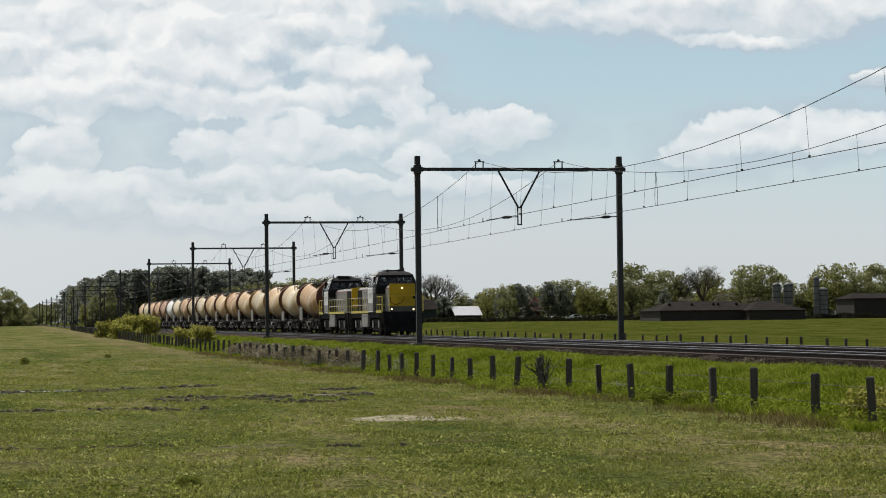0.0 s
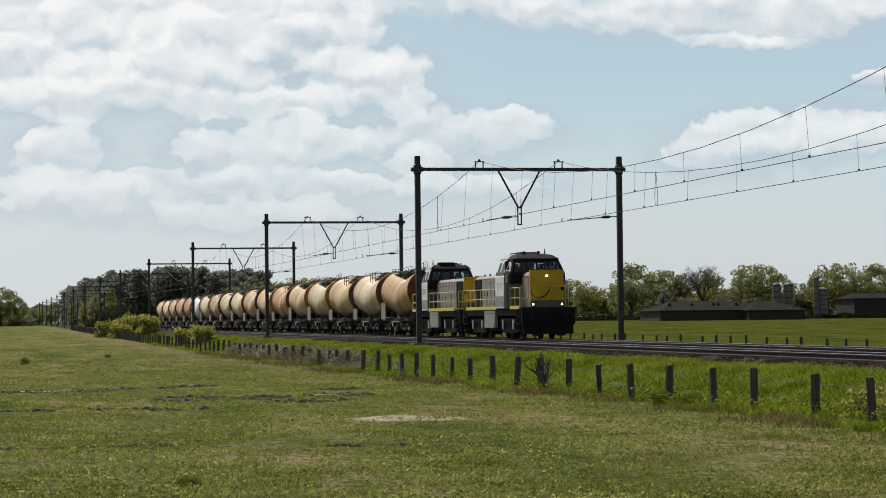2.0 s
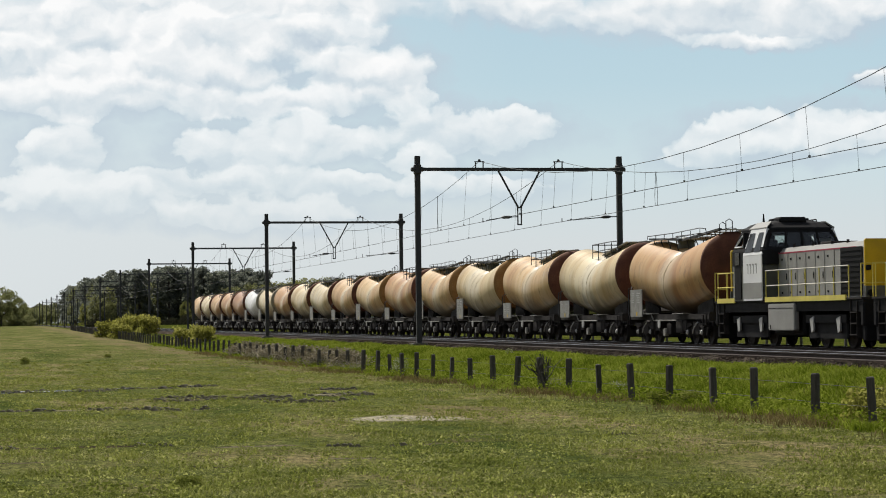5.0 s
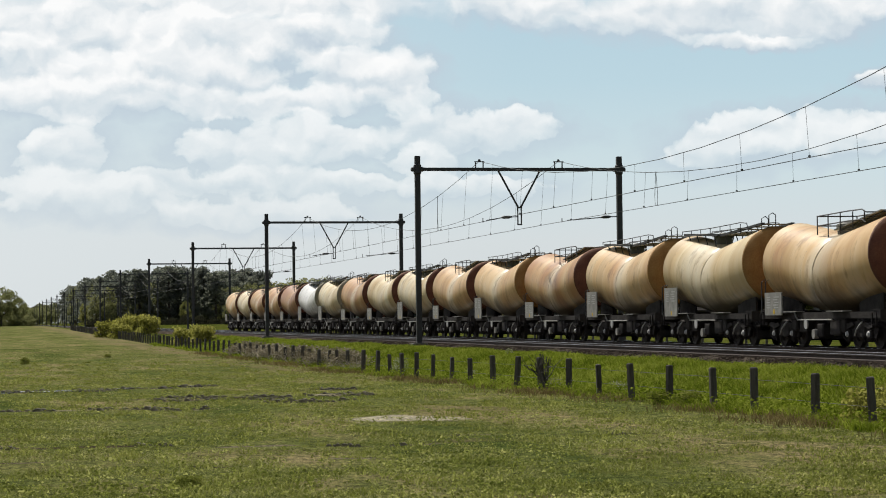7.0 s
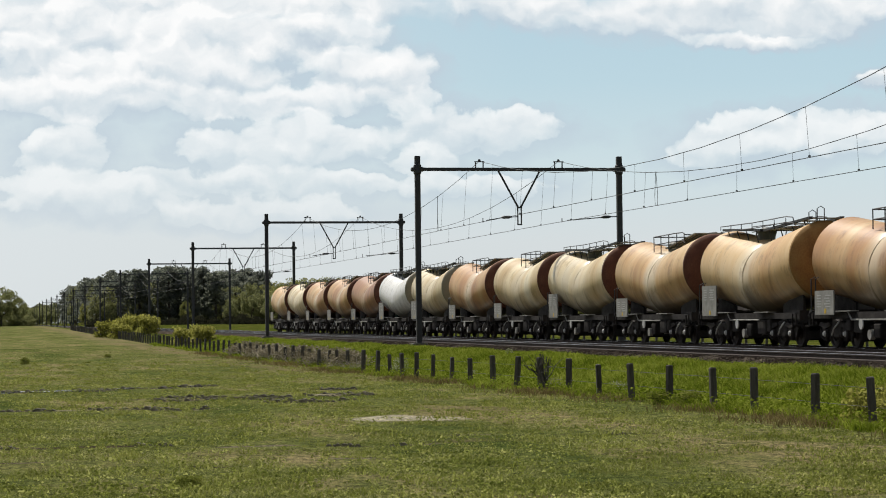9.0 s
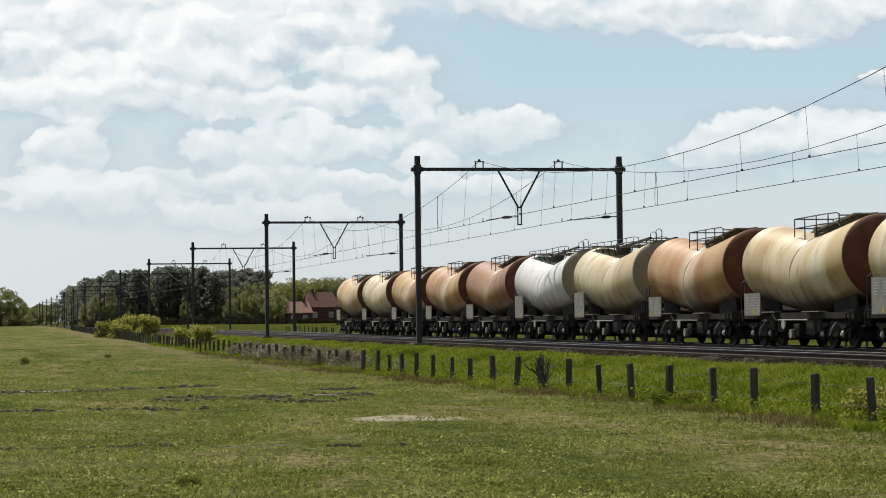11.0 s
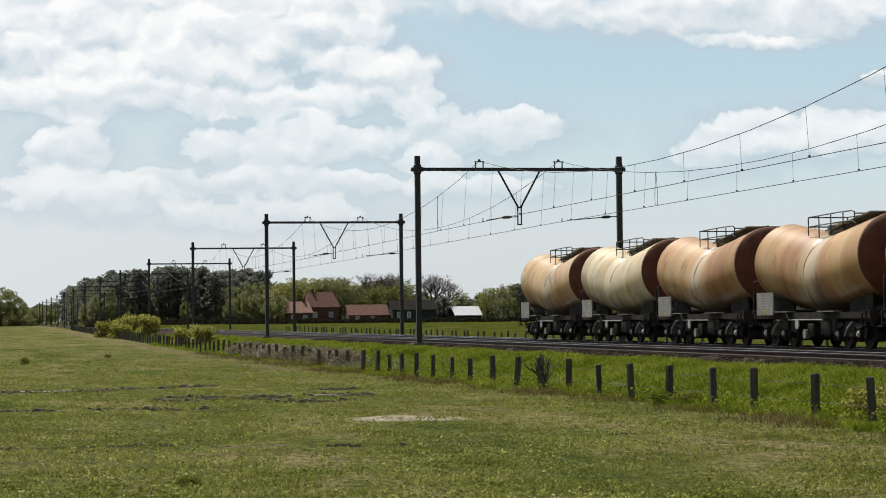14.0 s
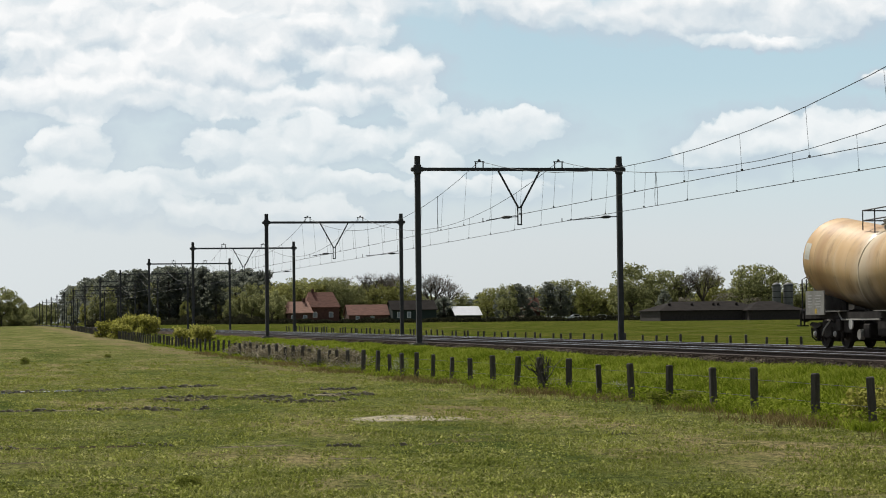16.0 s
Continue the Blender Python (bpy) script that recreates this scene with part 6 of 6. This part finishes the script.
def build_grass():
    rng = np.random.default_rng(11)
    # tufts of the pasture, thicker near by
    tufts = 90000
    y = 24 + 170 * rng.uniform(0, 1, tufts) ** 2.1
    x = rng.uniform(-0.02, 1.0, tufts) * (0.42 * y + 2.0) - 0.8
    keep = x < 16.6
    x, y = x[keep], y[keep]
    thin = np.sin(x * 0.9 + 1.3 * np.sin(y * 0.21)) + np.sin(y * 0.37 + x * 0.4) + rng.normal(0, 0.8, len(x))
    x, y = x[thin > -2.2], y[thin > -2.2]
    worn = np.zeros(len(x))
    for cx, cy, rx, ry in BARE:
        worn = np.maximum(worn, 1.45 - np.hypot((x - cx) / rx, (y - cy) / ry))
    ok = rng.uniform(0, 0.7, len(x)) > worn
    x, y = x[ok], y[ok]
    per = 6
    bx = np.repeat(x, per) + rng.normal(0, 0.05, len(x) * per)
    by = np.repeat(y, per) + rng.normal(0, 0.05, len(x) * per)
    size = np.repeat(rng.lognormal(-3.85, 0.45, len(x)), per) * rng.uniform(0.6, 1.2, len(bx))
    tagged(new("pasture_grass", blades_mesh("pasture_grass", bx, by, size, 0.005 + 0.00022 * by, M_GRASS_SHORT, rng, 1.1)), "short cropped olive green pasture grass", "grass", kind="stuff")
    # taller tufts and tussocks left standing in the pasture
    n = 1500
    ty = 25 + 110 * rng.uniform(0, 1, n) ** 1.7
    tx = rng.uniform(0.0, 1.0, n) * np.minimum(0.42 * ty + 1.0, 15.6)
    per = 22
    reach = np.repeat(rng.uniform(0.3, 1.0, n) ** 2 * 0.11 + 0.015, per)
    bx = np.repeat(tx, per) + rng.normal(0, 1, n * per) * reach * 1.2
    by = np.repeat(ty, per) + rng.normal(0, 1, n * per) * reach * 0.9
    tagged(new("pasture_tufts", blades_mesh("pasture_tufts", bx, by, reach * rng.uniform(0.5, 1.3, n * per), 0.004 + 0.00015 * by, M_GRASS_TUFT, rng, 0.7)), "darker green tufts standing in the grazed pasture", "grass", kind="stuff")
    # low leafy rosettes of clover and plantain in the sward
    n = 9500
    ry = 25 + 75 * rng.uniform(0, 1, n) ** 1.6
    rx = rng.uniform(0.0, 1.0, n) * np.minimum(0.42 * ry + 1.0, 15.4)
    drift = np.sin(rx * 1.1 + 1.7 * np.sin(ry * 0.31)) + np.sin(ry * 0.53 - rx * 0.6) + rng.normal(0, 0.7, n)
    rx, ry = rx[drift > -0.4], ry[drift > -0.4]
    per = 9
    wide = np.repeat(rng.uniform(0.03, 0.11, len(rx)), per)
    qx = np.repeat(rx, per) + rng.normal(0, 1, len(wide)) * wide
    qy = np.repeat(ry, per) + rng.normal(0, 1, len(wide)) * wide
    qz = ground_z(qx, qy) + rng.uniform(0.005, 0.06, len(wide))
    tagged(new("pasture_herbs", quads_mesh("pasture_herbs", np.stack([qx, qy, qz], 1), 0.022, M_HERB, rng, 0.3)), "low leafy herbs and clover in the pasture", "herbs", kind="stuff")
    # lush grass of the bank
    n = 215000
    y = 34 + 190 * rng.uniform(0, 1, n) ** 1.5
    x = 15.7 + 5.85 * rng.uniform(0, 1, n)
    x = x + (0.35 * np.sin(y * 0.6) + 0.25 * np.sin(y * 0.23 + 1)) * (x < 17)
    h = 0.10 + 0.20 * rng.uniform(0, 1, n) * (0.6 + 0.5 * np.sin(x * 2.1 + y * 0.45) * np.sin(y * 0.9))
    h *= np.where(x > 21.3, 0.75, 1.0)
    tagged(new("bank_grass", blades_mesh("bank_grass", x, y, h, 0.007 + 0.00012 * y, M_GRASS_TALL, rng, 0.75)), "lush bright green grass on the railway bank", "grass", kind="stuff")
    # dry reddish grass and weeds at the fence foot
    n = 15000
    y = 34 + 130 * rng.uniform(0, 1, n) ** 1.5
    x = 15.4 + 0.55 * rng.normal(0, 1, n)
    ok = np.sin(y * 0.33) + np.sin(y * 0.91 + 1) + rng.normal(0, 0.5, n) > 0.2
    x, y = x[ok], y[ok]
    tagged(new("dry_grass", blades_mesh("dry_grass", x, y, rng.uniform(0.08, 0.24, len(x)), 0.006 + 0.0001 * y, M_GRASS_DRY, rng, 0.6)), "dry reddish grass at the foot of the fence", "grass", kind="stuff")
    # far verge behind the tracks
    n = 30000
    y = 60 + 220 * rng.uniform(0, 1, n)
    x = rng.uniform(31.6, 36.0, n)
    tagged(new("verge_grass", blades_mesh("verge_grass", x, y, rng.uniform(0.1, 0.3, n), 0.02 + 0.00005 * y, M_GRASS_TALL, rng, 0.5)), "green verge grass behind the tracks", "grass", kind="stuff")


build_grass()
M_WATER = material("still_water", two((0.05, 0.05, 0.04), 0.2), 0.05, 0, 1, 8, 0.02, spec=0.6)


def build_puddle(x, y, rx, ry, seed):
    r = random.Random(seed)
    z = float(ground_z(x, y)) + 0.03
    ring = []
    for i in range(28):
        a = 2 * math.pi * i / 28
        k = 1 + 0.25 * math.sin(3 * a + seed) + r.uniform(-0.12, 0.12)
        ring.append((rx * k * math.cos(a), ry * k * math.sin(a), 0.0))
    g = Geo().add(ring + [(p[0] * 1.1, p[1] * 1.1, -0.12) for p in ring], [tuple(range(28))] + [(i, (i + 1) % 28, 28 + (i + 1) % 28, 28 + i) for i in range(28)])
    ob = new("puddle", g.mesh("puddle", M_WATER))
    ob.location = (x, y, z)
    tagged(ob, "shallow puddle reflecting the sky in the pasture", "puddle", group="puddles in the pasture")


for k, (x, y, rx, ry) in enumerate(((1.75, 74.0, 1.1, 0.5), (0.2, 72.6, 0.6, 0.3), (2.9, 75.3, 0.5, 0.25), (4.4, 75.9, 0.4, 0.22), (6.9, 78.2, 0.42, 0.25))):
    build_puddle(x, y, rx, ry, k)


def build_ballast_stones():
    rng = random.Random(31)
    shapes = []
    for k in range(6):
        g = Geo()
        pts = [Vector((rng.uniform(-1, 1), rng.uniform(-1, 1), rng.uniform(-1, 1))).normalized() * rng.uniform(0.8, 1.1) for _ in range(9)]
        bm = bmesh.new()
        vs = [bm.verts.new(p) for p in pts]
        bmesh.ops.convex_hull(bm, input=vs)
        g.v = [tuple(v.co) for v in bm.verts]
        bm.verts.index_update()
        g.f = [tuple(v.index for v in f.verts) for f in bm.faces]
        bm.free()
        shapes.append(g)
    rest = Geo()
    nrng = np.random.default_rng(17)
    for k in range(15000):
        y = 46 + 110 * nrng.uniform() ** 1.6
        x = 21.35 + 1.45 * nrng.uniform()
        z = np.interp(x, (21.3, 21.7, 22.15), (-0.60, -0.33, -0.175))
        s = nrng.uniform(0.03, 0.07)
        g = shapes[k % 6]
        rest.add([(x + p[0] * s, y + p[1] * s, z + p[2] * s * 0.8) for p in g.v], g.f)
    tagged(part("ballast_stones", rest, M_BALLAST, track), "loose grey-brown ballast stones", kind="stuff")


build_ballast_stones()
M_MUD = material("wet_dark_mud", two((0.13, 0.115, 0.075), 0.45), 0.9, 0, 6, 40, 0.4, spread=0.2)


def build_clods():
    """Trampled clods of earth in the muddy strips."""
    rng = np.random.default_rng(23)
    g = Geo()
    for cx, cy, rx, ry in BARE[1:]:
        for k in range(int(40 + 190 * rx * max(0.5, min(ry, 1.2)))):
            a, d = rng.uniform(0, 6.28), rng.uniform(0, 1) ** 0.5
            x, y = cx + rx * d * math.cos(a), cy + ry * d * math.sin(a)
            if math.sin(x * 2.3 + cy) + math.sin(x * 5.3 + y * 1.9) + rng.normal(0, 0.5) < (1.15 if ry < 0.5 else -0.5 if ry > 1.4 else 0.1):
                continue
            s = min(0.11, rng.lognormal(-3.4, 0.55)) * min(1.0, 0.4 + ry)
            z = float(ground_z(x, y))
            g.add([(x - s * 1.5, y - s * 0.8, z - 0.03), (x + s * 1.4, y - s, z - 0.03), (x + s * 1.6, y + s, z - 0.03), (x - s * 1.2, y + s * 0.9, z - 0.03), (x - s * 0.6, y - s * 0.3, z + s * 0.75), (x + s * 0.5, y - s * 0.2, z + s * 0.6), (x + s * 0.4, y + s * 0.5, z + s * 0.8), (x - s * 0.5, y + s * 0.4, z + s * 0.6)],
                  [(0, 1, 5, 4), (1, 2, 6, 5), (2, 3, 7, 6), (3, 0, 4, 7), (4, 5, 6, 7)])
    tagged(new("mud_clods", g.mesh("mud_clods", M_MUD)), "dark trampled clods of mud in the pasture", "mud", kind="stuff")


build_clods()
build_sleepers()


# ---- sky backdrop ----
def sky_material():
    """Pale blue spring sky with heaped clouds: soft masses broken up by noise, grey beneath and white above."""
    m = bpy.data.materials.new("cloudy_sky")
    m.use_nodes = True
    n, l = m.node_tree.nodes, m.node_tree.links
    n.remove(n["Principled BSDF"])
    tc = n.new("ShaderNodeTexCoord")

    def math_node(op, a, b=None, c=None):
        x = n.new("ShaderNodeMath")
        x.operation = op
        for i, v in enumerate((a, b, c)):
            if v is None:
                continue
            if isinstance(v, (int, float)):
                x.inputs[i].default_value = v
            else:
                l.new(v, x.inputs[i])
        return x.outputs[0]

    def fbm(scale, detail, rough=0.55, stretch=(1, 1, 1), move=(0, 0, 0)):
        mp = n.new("ShaderNodeMapping")
        mp.inputs["Scale"].default_value, mp.inputs["Location"].default_value = stretch, move
        l.new(tc.outputs["Object"], mp.inputs["Vector"])
        t = n.new("ShaderNodeTexNoise")
        t.inputs["Scale"].default_value, t.inputs["Detail"].default_value, t.inputs["Roughness"].default_value = scale, detail, rough
        l.new(mp.outputs[0], t.inputs["Vector"])
        return t

    warp = fbm(0.012, 6.0, 0.55)
    wv = n.new("ShaderNodeVectorMath")
    wv.operation = "MULTIPLY_ADD"
    l.new(warp.outputs["Color"], wv.inputs[0])
    wv.inputs[1].default_value = (110.0, 80.0, 0.0)
    l.new(tc.outputs["Object"], wv.inputs[2])
    off = n.new("ShaderNodeVectorMath")
    off.operation = "SUBTRACT"
    l.new(wv.outputs[0], off.inputs[0])
    off.inputs[1].default_value = (55.0, 40.0, 0.0)
    tops = [(-600, 425, 260, 34), (-280, 432, 260, 26), (-560, 375, 200, 46), (-330, 368, 210, 50), (-130, 305, 120, 52), (-430, 310, 260, 46), (-700, 320, 110, 60), (-690, 400, 120, 40), (-620, 265, 210, 36), (-300, 262, 230, 30)]
    mids = [(-664, 165, 118, 56), (-300, 180, 200, 48), (-560, 80, 240, 34), (-330, 60, 200, 30), (60, 110, 160, 30), (-20, 150, 90, 26), (-170, 190, 110, 44), (55, 205, 150, 52), (120, 220, 80, 40), (-440, 115, 150, 26), (-180, 115, 110, 32), (-620, 110, 180, 30)]
    right = [(545, 190, 130, 52), (640, 200, 120, 50), (760, 215, 90, 46), (150, 430, 140, 34), (400, 415, 220, 38), (660, 420, 220, 46), (560, 370, 90, 14), (790, 300, 40, 20)]
    def heap(shift):
        """Billowing height of the cloud masses, looked up a little to one side."""
        mv = n.new("ShaderNodeVectorMath")
        mv.operation = "ADD"
        l.new(off.outputs[0], mv.inputs[0])
        mv.inputs[1].default_value = shift
        wide = n.new("ShaderNodeVectorMath")
        wide.operation = "MULTIPLY"
        l.new(mv.outputs[0], wide.inputs[0])
        wide.inputs[1].default_value = (0.7, 1.15, 1.0)
        rough = n.new("ShaderNodeTexNoise")
        rough.noise_dimensions = "2D"
        rough.inputs["Scale"].default_value, rough.inputs["Detail"].default_value, rough.inputs["Roughness"].default_value = 0.007, 8.0, 0.5
        l.new(wide.outputs[0], rough.inputs["Vector"])
        total_h = math_node("MULTIPLY", rough.outputs["Fac"], 0.72)
        for size, share in ((0.016, 0.17), (0.037, 0.09)):
            vo = n.new("ShaderNodeTexVoronoi")
            vo.voronoi_dimensions, vo.feature = "2D", "SMOOTH_F1"
            vo.inputs["Scale"].default_value, vo.inputs["Smoothness"].default_value = size, 0.6
            l.new(wide.outputs[0], vo.inputs["Vector"])
            total_h = math_node("ADD", total_h, math_node("MULTIPLY_ADD", vo.outputs["Distance"], -share, share * 0.95))
        return total_h

    fine, shifted = heap((0, 0, 0)), heap((-10, 22, 0))
    ragged = math_node("MULTIPLY_ADD", fine, 1.5, -0.70)
    relief = math_node("SUBTRACT", fine, shifted)
    dens, tone = None, None
    for cx, cy, rx, ry in sorted(tops + mids + right, key=lambda c: -c[1]):
        mp = n.new("ShaderNodeMapping")
        mp.vector_type = "TEXTURE"
        mp.inputs["Location"].default_value = (cx * 1.073, cy * 1.073, 0)
        mp.inputs["Scale"].default_value = (rx * 1.15, ry * 1.15, 1)
        l.new(off.outputs[0], mp.inputs["Vector"])
        ln = n.new("ShaderNodeVectorMath")
        ln.operation = "LENGTH"
        l.new(mp.outputs[0], ln.inputs[0])
        d = math_node("ADD", math_node("SUBTRACT", 1.22, ln.outputs["Value"]), ragged)
        sy = n.new("ShaderNodeSeparateXYZ")
        l.new(mp.outputs[0], sy.inputs[0])
        own = math_node("MULTIPLY_ADD", sy.outputs["Y"], 0.38, 0.50)
        front = n.new("ShaderNodeMapRange")
        front.interpolation_type = "SMOOTHSTEP"
        front.inputs["From Min"].default_value, front.inputs["From Max"].default_value = -0.05, 0.55
        l.new(d, front.inputs["Value"])
        if dens is None:
            dens, tone = d, own
        else:
            dens = math_node("MAXIMUM", dens, d)
            tone = math_node("ADD", tone, math_node("MULTIPLY", front.outputs[0], math_node("SUBTRACT", own, tone)))
    tone = math_node("ADD", tone, math_node("MULTIPLY", relief, 1.8))
    cover = ramp(n, [(0.0, (0, 0, 0)), (0.28, (0.42, 0.42, 0.42)), (0.50, (0.78, 0.78, 0.78)), (0.85, (1, 1, 1))])
    l.new(math_node("ADD", dens, 0.14), cover.inputs[0])
    cloud = ramp(n, [(0.10, (0.52, 0.61, 0.695)), (0.36, (0.66, 0.735, 0.785)), (0.62, (0.82, 0.855, 0.875)), (0.9, (0.96, 0.965, 0.965))])
    l.new(tone, cloud.inputs[0])
    sep = n.new("ShaderNodeSeparateXYZ")
    l.new(tc.outputs["Object"], sep.inputs[0])
    v = n.new("ShaderNodeMapRange")
    v.inputs["From Min"].default_value, v.inputs["From Max"].default_value = -140.0, 470.0
    l.new(sep.outputs["Y"], v.inputs["Value"])
    blue = ramp(n, [(0.0, (0.64, 0.675, 0.68)), (0.25, (0.66, 0.71, 0.725)), (0.5, (0.60, 0.72, 0.76)), (0.75, (0.50, 0.665, 0.745)), (1.0, (0.46, 0.63, 0.73))])
    l.new(v.outputs[0], blue.inputs[0])
    # the sun's side is hazier
    side = n.new("ShaderNodeMapRange")
    side.inputs["From Min"].default_value, side.inputs["From Max"].default_value = -900.0, 150.0
    side.inputs["To Min"].default_value, side.inputs["To Max"].default_value = 0.55, 0.0
    l.new(sep.outputs["X"], side.inputs["Value"])
    hazy = n.new("ShaderNodeMix")
    hazy.data_type = "RGBA"
    l.new(side.outputs[0], hazy.inputs["Factor"])
    l.new(blue.outputs[0], hazy.inputs["A"])
    hazy.inputs["B"].default_value = (0.74, 0.79, 0.81, 1)
    # low clouds fade into the distance
    clear = n.new("ShaderNodeMapRange")
    clear.inputs["From Min"].default_value, clear.inputs["From Max"].default_value = 60.0, 330.0
    clear.inputs["To Min"].default_value, clear.inputs["To Max"].default_value = 0.45, 1.0
    l.new(sep.outputs["Y"], clear.inputs["Value"])
    mix = n.new("ShaderNodeMix")
    mix.data_type = "RGBA"
    l.new(math_node("MULTIPLY", cover.outputs[0], clear.outputs[0]), mix.inputs["Factor"])
    l.new(hazy.outputs["Result"], mix.inputs["A"])
    l.new(cloud.outputs[0], mix.inputs["B"])
    em = n.new("ShaderNodeEmission")
    l.new(mix.outputs["Result"], em.inputs["Color"])
    em.inputs["Strength"].default_value = 1.0
    l.new(em.outputs[0], n["Material Output"].inputs["Surface"])
    m.cycles.emission_sampling = "NONE"
    return m


SKY_FAR = 4400.0
backdrop = tagged(new("sky_backdrop", Geo().add([(-1700, -520, 0), (1700, -520, 0), (1700, 900, 0), (-1700, 900, 0)], [(0, 1, 2, 3)]).mesh("sky_backdrop", sky_material())),
                  "pale blue spring sky with drifting heaped white and grey clouds", "sky", kind="structure")
SKY_AT = stand @ Matrix.Translation((0, 0, -SKY_FAR))


def motions():
    """The whole train runs towards the camera along the far track at a steady speed."""
    for ob, y, turn in train:
        walk(ob, [(t, pose(FAR_X, y - SPEED * (t - MEET), 0.0, 0, 0, turn)) for t in (0.0, 4.0, 8.0, 12.0, 16.0)])

    # wheels roll with the train, under a quarter turn from row to row
    steps = [k / 30.0 for k in range(481)]
    for ob, y, turn in train:
        sign = 1 if turn == 0 else -1
        for wheels in [o for o in ob.children_recursive if o.name.startswith("wheelset")]:
            r = 0.5 if ob in (loco, second) else 0.46
            base = wheels.matrix_basis.copy()
            walk(wheels, [(t, base @ Matrix.Rotation(sign * SPEED * t / r, 4, "X")) for t in steps])
    walk(backdrop, [(t, SKY_AT @ Matrix.Translation((-23.6 + 1.475 * t, 0, 0))) for t in (0.0, 8.0, 16.0)])


motions()
